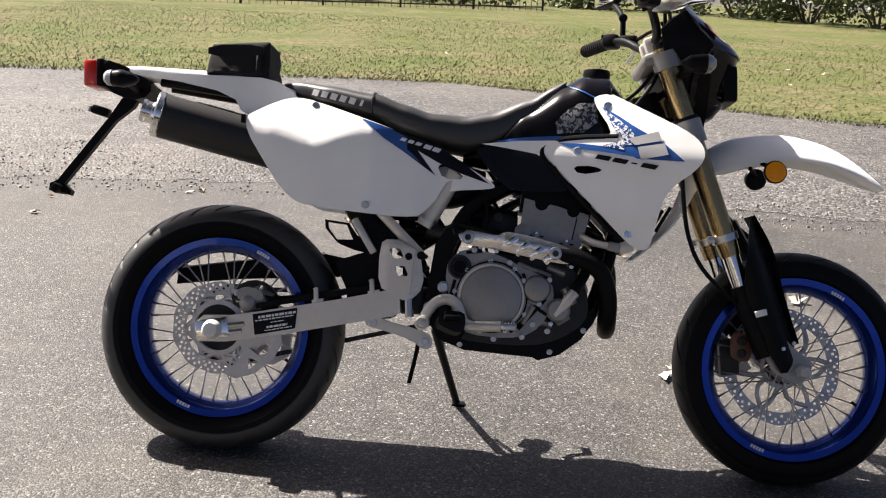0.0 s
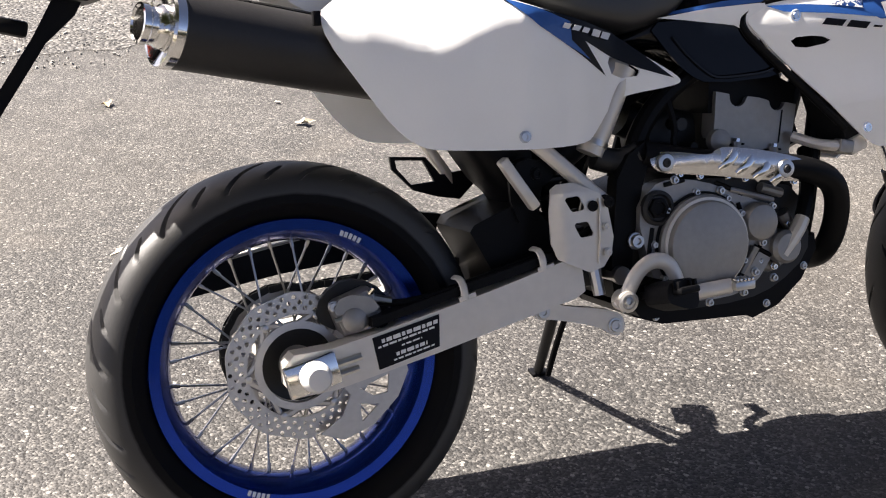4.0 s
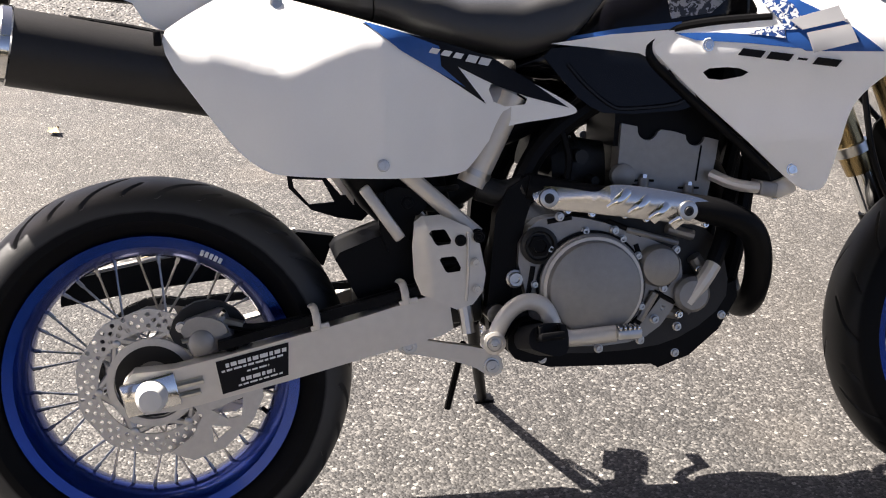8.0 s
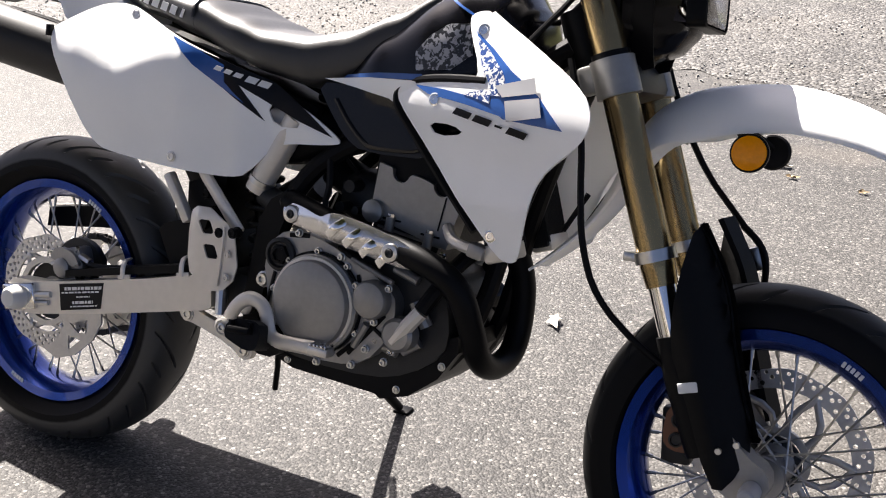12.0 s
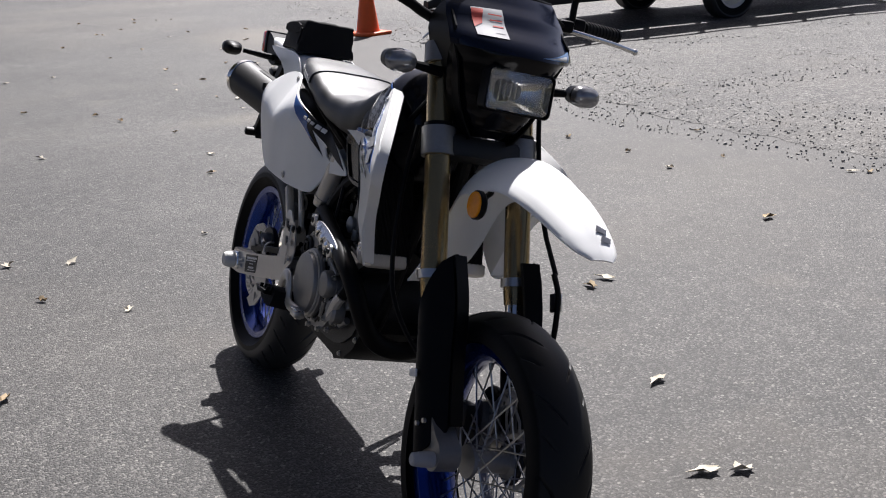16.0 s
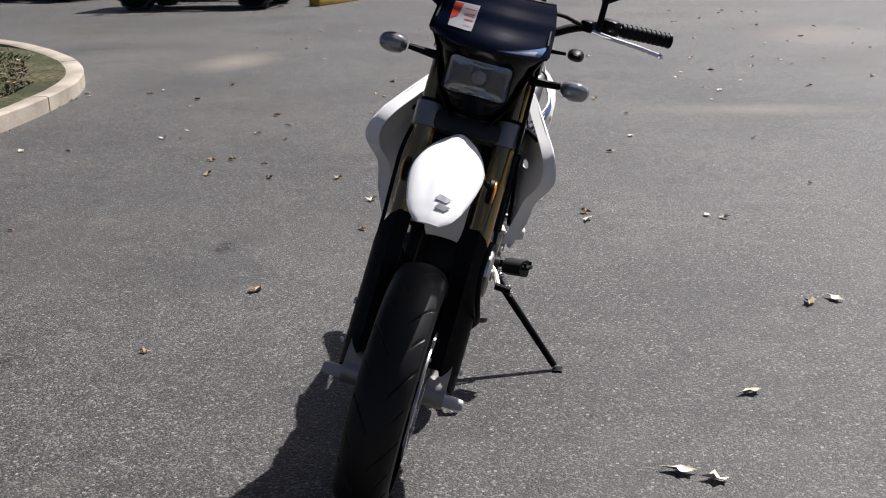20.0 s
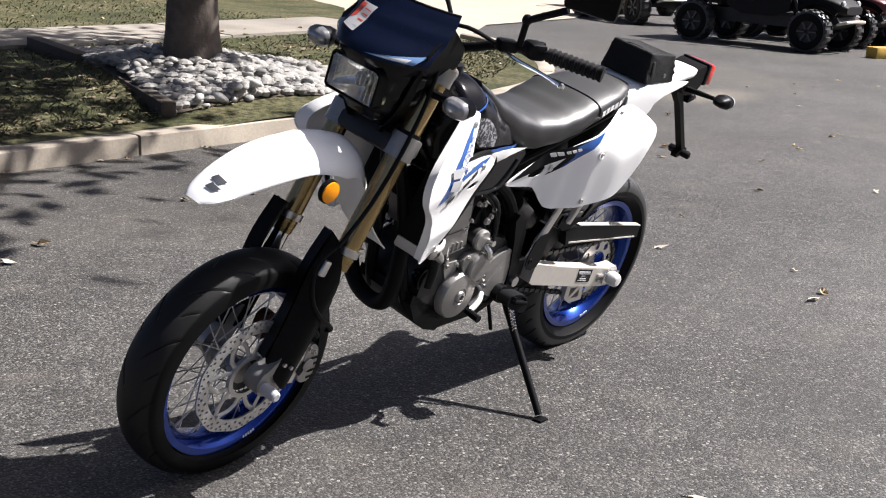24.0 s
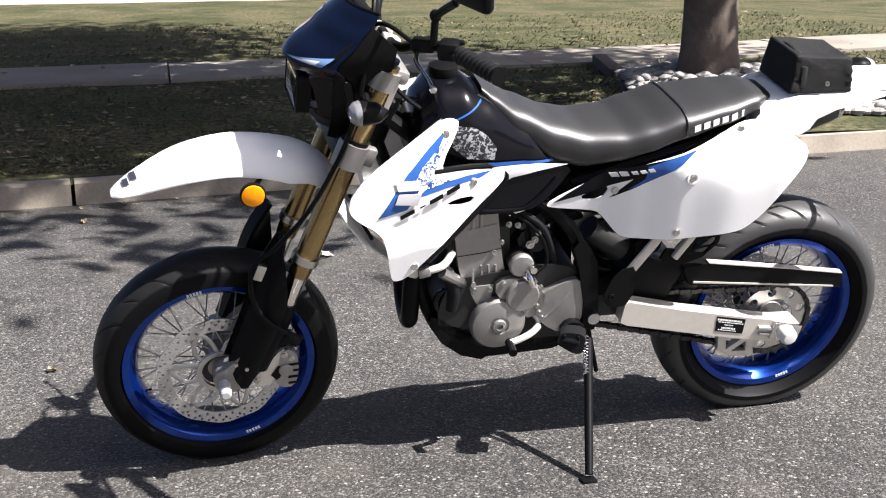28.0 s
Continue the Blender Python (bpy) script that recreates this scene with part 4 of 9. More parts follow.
# ---- yellow wheel stops and far kerb ----
ystop = part("kerb_block", boxes((0, 0, 0.085), (1.68, 0.2, 0.17), None, 0.018), YELLOW)
tagged(ystop, "yellow painted concrete kerb block on the asphalt", "kerb block", "yellow kerb blocks")
ystop.matrix_world = pose(-15.45, -4.24, 0, 0, 0, -15)
copy_thing(ystop, pose(-17.16, -3.96, 0, 0, 0, -4))
far_kerb = part("far_kerb", boxes((-24.05, -3.93, 0.07), (12, 0.18, 0.14), None, 0.02), CONCRETE)
tagged(far_kerb, "plain concrete kerb beyond the yellow blocks", "kerb", kind="structure")
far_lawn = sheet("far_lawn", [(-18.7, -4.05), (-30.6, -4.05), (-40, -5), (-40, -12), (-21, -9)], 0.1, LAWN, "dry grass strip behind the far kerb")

# ---- the motorcycle ----
LEAN = radians(14.78)
bike = new("motorcycle")
LEANING = Matrix.Translation((0, 0, 0.06)) @ Matrix.Rotation(-LEAN, 4, 'X') @ Matrix.Translation((0, 0, -0.06))
bike.matrix_world = LEANING
tagged(bike, "white, black and blue supermoto motorcycle leaning on its side stand", "motorcycle")
HEAD, AXIS = Vector((1.10, 0, 0.95)), Vector((-0.443, 0, 0.896))
STEER = Matrix.Translation(HEAD) @ Matrix.Rotation(radians(1.94), 4, AXIS) @ Matrix.Translation(-HEAD)


def bp(name, bm, material, parent=bike, label="", steer=False, angle=35):
    """A part of the motorcycle; steered parts turn with the fork."""
    if steer:
        bm.transform(STEER)
    while parent.parent and parent.parent.parent:
        parent = parent.parent
    return part(name, bm, material, parent, label, True, angle)


def bolt(c, r=0.007, side=-1, h=0.006, parent=bike, material=None, steer=False):
    prof = [(r * 1.25, 0), (r * 1.25, h * 0.35), (r, h * 0.4), (r * 0.9, h), (r * 0.5, h), (r * 0.45, h * 0.6), (0, h * 0.6)]
    return bp("bolt", lathes([(a, side * b) for a, b in prof], c, 12), material or STEEL, parent, "", steer)


def disc_bm(rad, inner, holes, y, t, scallop=0.0, n=72, arms=0):
    """A drilled brake disc."""
    bm = bmesh.new()
    edges = []

    def loop(pts):
        vs = [bm.verts.new((x, 0, z)) for x, z in pts]
        edges.extend(bm.edges.new((vs[i], vs[(i + 1) % len(vs)])) for i in range(len(vs)))
    loop([((rad - scallop * (0.5 + 0.5 * math.cos(k * 10 * 2 * math.pi / n))) * math.cos(2 * math.pi * k / n), (rad - scallop * (0.5 + 0.5 * math.cos(k * 10 * 2 * math.pi / n))) * math.sin(2 * math.pi * k / n)) for k in range(n)])
    loop([(inner * math.cos(2 * math.pi * k / 48), inner * math.sin(2 * math.pi * k / 48)) for k in range(48)])
    for r, num, ph, hr in holes:
        for k in range(num):
            a = 2 * math.pi * (k + ph) / num
            loop([(r * math.cos(a) + hr * math.cos(b), r * math.sin(a) + hr * math.sin(b)) for b in [2 * math.pi * j / 7 for j in range(7)]])
    bmesh.ops.triangle_fill(bm, use_beauty=True, edges=edges, normal=(0, -1, 0))
    for v in bm.verts:
        v.co.y = y
    ext = bmesh.ops.extrude_face_region(bm, geom=bm.faces[:])
    for v in ext["geom"]:
        if isinstance(v, bmesh.types.BMVert):
            v.co.y += t
    return bm


def tyre_bm(prof, hw, blocks=16, per=18, depth=0.005):
    """A turned tyre whose columns slant over the crown, every few of them pressed in as a groove."""
    bm = bmesh.new()
    cols = []
    for c in range(blocks * per):
        col = []
        for r, y in prof:
            side = min(abs(y), hw * 0.95) / hw
            a = 2 * math.pi * c / (blocks * per) + (0.34 * side if r > prof[0][0] + 0.03 else 0.34)
            mirror = 0.5 * per * (y > 0)
            k = (c + mirror) % per
            cut = depth if 0.2 < side < 0.9 and r > prof[0][0] + 0.045 and (k < 1 or (k == per // 2 and 0.5 < side < 0.8)) else 0.0
            rr = r - cut
            col.append(bm.verts.new((rr * math.cos(a), y * (1 - cut * 2), rr * math.sin(a))))
        cols.append(col)
    n = len(prof)
    for a, b in zip(cols, cols[1:] + cols[:1]):
        for i in range(n):
            bm.faces.new((a[i], a[(i + 1) % n], b[(i + 1) % n], b[i]))
    return bm


def wheel(name, axle, R, width, rim_r, rim_w, hub_w, disc_side, disc_r, steer, label):
    """Spoked wheel: hub with tyre, rim, spokes, disc and valve as its pieces, centred on its axle."""
    hub = bp(name, lathes([(0.012, -hub_w), (0.034, -hub_w), (0.036, -hub_w + 0.006), (0.024, -hub_w + 0.012), (0.022, 0), (0.024, hub_w - 0.012), (0.036, hub_w - 0.006), (0.034, hub_w), (0.012, hub_w)], (0, 0, 0), 28), CAST, bike, label)
    m = Matrix.Translation(axle)
    hub.matrix_local = STEER @ m if steer else m
    hw = width / 2
    prof = []
    for k in range(25):
        a = math.pi * (k / 24) - math.pi / 2
        y = hw * math.sin(a)
        r = R - 0.062 + 0.062 * max(0, math.cos(a)) ** 0.62
        prof.append((r, y))
    bead = rim_r + 0.016
    prof = [(bead, -hw * 0.62), (bead + 0.02, -hw * 0.86)] + prof + [(bead + 0.02, hw * 0.86), (bead, hw * 0.62), (bead - 0.01, hw * 0.5), (bead - 0.01, -hw * 0.5)]
    tb = tyre_bm(prof, hw, 16 if R > 0.31 else 11, 18 if R > 0.31 else 26, 0.005 if R > 0.31 else 0.0035)
    # The loaded tyre is pressed flat where it stands on the road.
    stand = LEANING @ (STEER @ m if steer else m)
    back = stand.inverted()
    for v in tb.verts:
        p = stand @ v.co
        if p.z < 0.002:
            p.z = 0.002
            v.co = back @ p
    part("tyre", tb, TYRE if R > 0.31 else TYRE_FRONT, hub, "black road tyre with slanted tread grooves", angle=30)
    w = rim_w / 2
    rp = [(rim_r + 0.017, -w), (rim_r + 0.019, -w + 0.004), (rim_r + 0.008, -w + 0.009), (rim_r - 0.004, -w * 0.55), (rim_r - 0.012, -w * 0.3), (rim_r - 0.012, w * 0.3), (rim_r - 0.004, w * 0.55), (rim_r + 0.008, w - 0.009), (rim_r + 0.019, w - 0.004), (rim_r + 0.017, w),
          (rim_r + 0.0, w - 0.002), (rim_r - 0.014, w * 0.62), (rim_r - 0.021, w * 0.25), (rim_r - 0.021, -w * 0.25), (rim_r - 0.014, -w * 0.62), (rim_r + 0.0, -w + 0.002)]
    part("rim", lathes(rp, (0, 0, 0), 96, closed=True), BLUE, hub, "blue anodised rim")
    # Spokes: four crossed sets of nine.
    proto = None
    for k in range(36):
        side = 1 if k % 2 else -1
        lead = 1 if (k // 2) % 2 else -1
        a = 2 * math.pi * (k + 0.5) / 36
        b = a + lead * 1.05
        p = Vector((0.036 * math.cos(b), side * (hub_w - 0.008), 0.036 * math.sin(b)))
        q = Vector(((rim_r - 0.018) * math.cos(a), side * 0.006, (rim_r - 0.018) * math.sin(a)))
        d = q - p
        mm = Matrix.Translation(p) @ d.to_track_quat('Z', 'Y').to_matrix().to_4x4()
        if proto is None:
            ln = d.length
            bm = bmesh.new()
            tube(bm, [(0, 0, 0), (0, 0, ln)], 0.0019, 6, 0)
            tube(bm, [(0, 0, ln - 0.016), (0, 0, ln + 0.003)], 0.0032, 6, 0)
            proto = part("spoke", bm, STEEL, hub)
            proto.matrix_local = mm
        else:
            again(proto, mm)
    ds = disc_side
    rows = [(disc_r - 0.009, 36, 0, 0.004), (disc_r - 0.018, 36, 0.5, 0.004), (disc_r - 0.027, 36, 0, 0.004)]
    rows = rows if disc_r < 0.13 else [(disc_r - 0.008, 52, 0, 0.0035), (disc_r - 0.016, 26, 0.25, 0.0042), (disc_r - 0.025, 26, 0.75, 0.0042)]
    inner = disc_r - (0.036 if disc_r < 0.13 else 0.034)
    disc = part("brake_disc", disc_bm(disc_r, inner, rows, ds * 0.066, ds * 0.0045, 0.004), DISC, hub, "drilled steel brake disc", angle=20)
    bm = bmesh.new()
    for k in range(6):
        a = 2 * math.pi * k / 6
        for sw in (-0.42, 0.42):
            if disc_r > 0.13:
                pts = [(0.05 * math.cos(a + sw), ds * 0.064, 0.05 * math.sin(a + sw)), (inner * 0.75 * math.cos(a + sw * 0.7), ds * 0.064, inner * 0.75 * math.sin(a + sw * 0.7)), ((inner + 0.004) * math.cos(a + 0.12), ds * 0.064, (inner + 0.004) * math.sin(a + 0.12))]
                part("carrier_arm", tubes(pts, 0.006, 6, 1, flat=0.4), DISC, hub)
            else:
                pts = [(0.066 * math.cos(a + 0.12 + sw), ds * 0.066, 0.066 * math.sin(a + 0.12 + sw)), ((inner + 0.006) * math.cos(a + 0.12), ds * 0.066, (inner + 0.006) * math.sin(a + 0.12))]
                part("carrier_arm", tubes(pts, 0.0055, 6, 0, flat=0.5), DISC, hub)
    ra, rb = (0.046, 0.058) if disc_r > 0.13 else (0.06, 0.072)
    lathe(bm, [(ra, ds * 0.06), (rb, ds * 0.06), (rb, ds * 0.07), (ra, ds * 0.07)], (0, 0, 0), 48, closed=True)
    part("hub_flange", lathes([(0.03, ds * 0.05), (ra, ds * 0.054), (ra, ds * 0.05), (0.03, ds * 0.044)], (0, 0, 0), 36, closed=True), CAST_DARK, hub)
    part("disc_carrier", bm, DISC, hub)
    for k in range(6):
        a = 2 * math.pi * k / 6 + 0.12
        b2 = part("disc_rivet", lathes([(0.006, ds * 0.064), (0.006, ds * 0.073), (0.003, ds * 0.074), (0, ds * 0.074)], (inner * math.cos(a), 0, inner * math.sin(a)), 10), STEEL, hub)
    part("valve", tubes([((rim_r - 0.02) * 0.9, 0, (rim_r - 0.02) * -0.43), (rim_r * 0.78, 0.006, rim_r * -0.36)], 0.004, 8, 0), BLACK, hub)
    # Pale maker's marks on the rim flank, as short slanted bars.
    for base in (1.15, 4.4):
        for s in (-1, 1):
            for j in range(5):
                a = base + j * 0.035 * s + (math.pi if s > 0 else 0)
                c = Vector((math.cos(a), 0, math.sin(a))) * (rim_r + 0.0045) + Vector((0, s * (w - 0.0006), 0))
                tn = Matrix.Rotation(-a, 3, 'Y')
                part("rim_mark", boxes(c, (0.009, 0.0016, 0.0055), tn, 0.0005), DECAL_WHITE, hub)
    return hub


wheel("rear_wheel", (-0.008, 0, 0.315), 0.322, 0.152, 0.216, 0.112, 0.05, -1, 0.12, False, "rear wheel with blue rim and crossed steel spokes")
wheel("front_wheel", (1.47, 0, 0.295), 0.30, 0.126, 0.216, 0.094, 0.05, 1, 0.155, True, "front wheel with blue rim and crossed steel spokes")

# --- tank, seat, tail ---
TANK = [(0.60, 0.80, 0.775, 0.05), (0.66, 0.845, 0.765, 0.085), (0.75, 0.925, 0.745, 0.112), (0.85, 0.992, 0.725, 0.128), (0.90, 1.02, 0.72, 0.13), (0.96, 1.02, 0.75, 0.122), (1.0, 0.975, 0.80, 0.10), (1.02, 0.92, 0.84, 0.07)]
tank = bp("fuel_tank", loft(TANK, 2.6, 36, 44), GLOSS, bike, "dark navy and black fuel tank")
bp("filler_cap", lathes([(0.034, 0), (0.036, 0.012), (0.034, 0.022), (0.02, 0.026), (0, 0.026)], (0.935, 0, 1.018), 28, axis='Z'), BLACK, tank, "black filler cap")
SEAT = [(0.125, 0.962, 0.935, 0.055), (0.17, 0.966, 0.915, 0.085), (0.25, 0.957, 0.895, 0.11), (0.365, 0.941, 0.865, 0.125), (0.45, 0.917, 0.835, 0.128), (0.511, 0.9, 0.815, 0.122), (0.6, 0.898, 0.80, 0.112), (0.667, 0.913, 0.81, 0.102), (0.764, 0.952, 0.87, 0.088), (0.83, 0.99, 0.94, 0.072), (0.855, 1.005, 0.98, 0.055)]
SEAT_REAR = [r for r in SEAT if r[0] <= 0.365]
SEAT_FRONT = [(0.367, 0.943, 0.865, 0.127)] + [r for r in SEAT if r[0] > 0.365]
seat = bp("seat", loft(SEAT_FRONT, 3.4, 36, 40), VINYL, bike, "glossy black vinyl rider seat")
bp("seat_rear", loft(SEAT_REAR, 3.4, 36, 24), VINYL, seat, "grained black passenger seat with pale lettering blocks")
bm = bmesh.new()
ring = []
for k in range(29):
    a = math.pi * k / 28
    ca, sa = math.cos(a), math.sin(a)
    ring.append((0.366, 0.129 * math.copysign(abs(ca) ** (2 / 3.4), ca), 0.903 + 0.041 * abs(sa) ** (2 / 3.4)))
bp("seat_seam", tube(bm, ring, 0.003, 6, 0), VINYL_MATT, seat)


def letter_bar(c, size, shear=0.0, ang=0.0, y0=0.0, sign=1, parent=None, material=None, yfun=None, name="lettering_bar"):
    """One slanted bar standing for a letter of a maker's mark, laid on a surface."""
    w, h = size
    pts = [(-w / 2 - shear * h / 2, -h / 2), (w / 2 - shear * h / 2, -h / 2), (w / 2 + shear * h / 2, h / 2), (-w / 2 + shear * h / 2, h / 2)]
    ca, sa = math.cos(ang), math.sin(ang)
    out = [(c[0] + x * ca - z * sa, c[1] + x * sa + z * ca) for x, z in pts]
    return bp(name, panel(out, yfun, 0.02, 0.0008, (), 0, 0, sign), material, parent or bike)


seat_y = on_loft(SEAT, 3.4, 0.0022)
for s in (-1, 1):
    for k in range(6):
        f = k if s < 0 else 5 - k
        letter_bar((0.215 + 0.0245 * f, 0.932 - 0.0048 * f), (0.0165 if k != 5 else 0.007, 0.0165), 0.12 * -s, -0.26, sign=s, parent=seat, material=DECAL_WHITE, yfun=seat_y)

TAIL = [(-0.31, 0.985, 0.968, 0.045), (-0.25, 0.987, 0.955, 0.06), (-0.093, 0.983, 0.94, 0.075), (0.0, 0.975, 0.925, 0.085), (0.08, 0.962, 0.895, 0.09), (0.16, 0.945, 0.885, 0.085)]
tail = bp("tail_fender", loft(TAIL, 3.6, 32, 30), WHITE, bike, "white plastic tail fender")
for s in (-1, 1):
    bp("tail_side", panel([(0.16, 0.93), (0.10, 0.965), (-0.02, 0.965), (-0.2, 0.965), (-0.17, 0.95), (0.0, 0.918), (0.03, 0.865), (0.10, 0.86), (0.19, 0.885)], lambda x, z: 0.0935 - 0.05 * max(0, -x) - 0.1 * max(0, z - 0.93), 0.02, 0.004, (), 1, 1, s), WHITE, tail)

# tail bag
def bag_bm():
    b = bmesh.new()
    bmesh.ops.create_cube(b, size=1)
    bmesh.ops.subdivide_edges(b, edges=b.edges[:], cuts=7, use_grid_fill=True)
    for v in b.verts:
        x, y, z = v.co
        t = z + 0.5
        sx = 0.168 * (1 - 0.1 * t)
        sy = 0.172 * (1 - 0.16 * t)
        wob = 0.004 * noise.noise(Vector((x * 3, y * 3, z * 3))) + 0.0012 * noise.noise(Vector((x * 13, y * 13, z * 13)))
        sag = 0.008 * (1 - 4 * x * x) * (1 - 4 * y * y) * t
        v.co = Vector((x * sx + 0.008 + wob, y * sy + wob, 0.968 + t * (0.086 + 0.012 * (x + 0.2)) - sag + wob))
    bevel_all(b, 0.006, 2, 40)
    return b


bag = bp("tail_bag", bag_bm(), CANVAS, bike, "small black nylon tool bag strapped on the tail", angle=50)
bp("bag_flap", panel([(-0.074, 1.045), (0.07, 1.052), (0.07, 1.02), (-0.074, 1.014)], lambda x, z: 0.083, 0.03, 0.003, (), 1, 1, -1), CANVAS, bag)
bp("bag_eyelets", join(lathes([(0.003, -0.08), (0.006, -0.08), (0.006, -0.084), (0.003, -0.084)], (0, 0, 0), 10, closed=True), bmesh.new()), STEEL, bag).matrix_local = pose(0.0, 0.173, 0.995)
bp("bag_strap", tubes([(0.06, -0.085, 0.985), (0.06, -0.075, 1.05), (0.06, 0, 1.066), (0.06, 0.075, 1.05), (0.06, 0.085, 0.985)], 0.008, 6, 1, flat=0.25), CANVAS, bag)

# tail lamp, signals and number bracket
lamp_mount = bp("tail_lamp_mount", slab([(-0.36, 1.0), (-0.30, 0.985), (-0.255, 0.96), (-0.22, 0.93), (-0.25, 0.895), (-0.32, 0.905), (-0.352, 0.93)], -0.05, 0.05, 0.006, 2, 1), BLACK)
bp("lamp_housing", boxes((-0.366, 0, 0.964), (0.02, 0.108, 0.074), Matrix.Rotation(-0.06, 3, 'Y'), 0.005), BLACK, lamp_mount)
bp("tail_lamp", boxes((-0.392, 0, 0.962), (0.038, 0.105, 0.07), Matrix.Rotation(-0.06, 3, 'Y'), 0.008), RED_LENS, lamp_mount, "red tail lamp lens")
for s in (-1, 1):
    c = Vector((-0.262, s * 0.185, 0.93))
    stalk = bp("signal_stalk", tubes([(-0.262, s * 0.04, 0.92), (-0.262, s * 0.15, 0.928)], (0.011, 0.007), 8, 0), BLACK, lamp_mount)
    b = loft([(-0.036, 0.004, -0.004, 0.012), (-0.026, 0.018, -0.018, 0.024), (0.0, 0.022, -0.022, 0.03), (0.03, 0.014, -0.014, 0.022), (0.042, 0.005, -0.005, 0.01)], 2.6, 16, 12)
    b.transform(Matrix.Translation(c))
    body = bp("signal_body", b, BLACK, lamp_mount)
    b = loft([(-0.042, 0.012, -0.012, 0.017), (-0.034, 0.019, -0.019, 0.026), (-0.022, 0.0205, -0.0205, 0.028)], 2.6, 16, 6)
    b.transform(Matrix.Translation(c))
    bp("signal_lens", b, CLEAR_GREY, body)
bracket = bp("number_bracket", slab([(-0.27, 0.905), (-0.315, 0.905), (-0.348, 0.852), (-0.476, 0.678), (-0.496, 0.668), (-0.498, 0.648), (-0.47, 0.648), (-0.44, 0.638), (-0.436, 0.65), (-0.458, 0.668), (-0.33, 0.842), (-0.285, 0.88)], -0.012, 0.012, 0.003), BLACK, bike, "slim black folded number plate bracket")
bp("bracket_foot", boxes((-0.472, 0.0, 0.655), (0.02, 0.085, 0.024), Matrix.Rotation(0.5, 3, 'Y'), 0.004), BLACK, bracket)
bp("bracket_lamp", boxes((-0.375, 0.004, 0.868), (0.045, 0.04, 0.024), Matrix.Rotation(0.25, 3, 'Y'), 0.006), BLACK, bracket)
bp("bracket_lens", boxes((-0.401, 0.004, 0.872), (0.006, 0.04, 0.016), Matrix.Rotation(0.25, 3, 'Y'), 0.002), CLEAR_GREY, bracket)

# --- side covers ---
CREASE = [(0.03, 0.846), (0.1, 0.826), (0.222, 0.796), (0.34, 0.832), (0.45, 0.842), (0.7, 0.73)]
SIDE_W = [(0.03, 0.155), (0.12, 0.166), (0.25, 0.17), (0.37, 0.166), (0.47, 0.142), (0.56, 0.108), (0.7, 0.098)]


def cover_y(x, z):
    c, w = interp(x, CREASE), interp(x, SIDE_W)
    up = 0.5 * (z - c + math.sqrt((z - c) ** 2 + 0.022 ** 2))
    low = 0.5 * (c - z - 0.02 + math.sqrt((c - z - 0.02) ** 2 + 0.02 ** 2))
    return w + 0.006 - 0.62 * up * (1 if x < 0.4 else max(0.4, 1 - 6 * (x - 0.4))) - 0.09 * low


COVER = [(0.036, 0.848), (0.09, 0.885), (0.168, 0.924), (0.27, 0.893), (0.357, 0.864), (0.488, 0.823), (0.605, 0.768), (0.66, 0.738), (0.692, 0.716), (0.672, 0.708), (0.568, 0.699), (0.545, 0.682), (0.515, 0.645), (0.49, 0.624), (0.36, 0.628), (0.221, 0.640), (0.19, 0.648), (0.155, 0.675), (0.118, 0.724)]
WINDOW = [(0.537, 0.765), (0.569, 0.761), (0.616, 0.731), (0.553, 0.727)]
for s in (-1, 1):
    cover = bp("side_cover", panel(COVER, cover_y, 0.011, 0.0035, [WINDOW], 2, 1, s), WHITE, bike, "white plastic side cover with dark blue and black stripe", angle=25)
    off = lambda x, z: cover_y(x, z) + 0.0012
    off2 = lambda x, z: cover_y(x, z) + 0.0022
    bp("stripe", panel([(0.344, 0.864), (0.394, 0.85), (0.46, 0.833), (0.549, 0.805), (0.61, 0.766), (0.672, 0.722), (0.604, 0.742), (0.552, 0.762), (0.489, 0.793), (0.536, 0.734), (0.46, 0.784), (0.41, 0.82)], off, 0.014, 0.0008, (), 0, 0, s), DECAL_BLACK, cover)
    bp("stripe_blue", panel([(0.345, 0.866), (0.40, 0.849), (0.46, 0.825), (0.462, 0.795), (0.50, 0.762), (0.455, 0.787), (0.40, 0.82)], off2, 0.02, 0.0008, (), 0, 0, s), DECAL_BLUE, cover)
    for k in range(3):
        letter_bar((0.452 + 0.019 * k, 0.818 - 0.0042 * k), (0.0135, 0.0085), 0.5, -0.22, sign=s, parent=cover, material=DECAL_WHITE, yfun=lambda x, z: cover_y(x, z) + 0.005)
    for k in range(2):
        letter_bar((0.513 + 0.0215 * k, 0.804 - 0.0048 * k), (0.018, 0.0115), 0.4, -0.22, sign=s, parent=cover, material=DECAL_WHITE, yfun=lambda x, z: cover_y(x, z) + 0.005)
    by = cover_y(0.366, 0.649)
    bolt((0.366, s * (by + 0.001), 0.649), 0.008, s, 0.004, cover)
    bolt((0.22, s * (cover_y(0.22, 0.897) + 0.001), 0.897), 0.008, s, 0.003, cover)
    if s > 0:
        bp("cover_recess", lathes([(0.017, 0.001), (0.015, 0.003), (0.011, 0.003), (0.009, 0.001), (0, 0.001)], (0.352, cover_y(0.352, 0.80), 0.80), 20), WHITE, cover)
        bolt((0.352, cover_y(0.352, 0.8) + 0.001, 0.80), 0.008, 1, 0.003, cover)
        bolt((0.526, cover_y(0.526, 0.757) + 0.001, 0.757), 0.009, 1, 0.004, cover)
bp("reservoir", tubes([(0.53, -0.075, 0.735), (0.59, -0.075, 0.745)], 0.024, 14, 0), CLEAR_GREY)
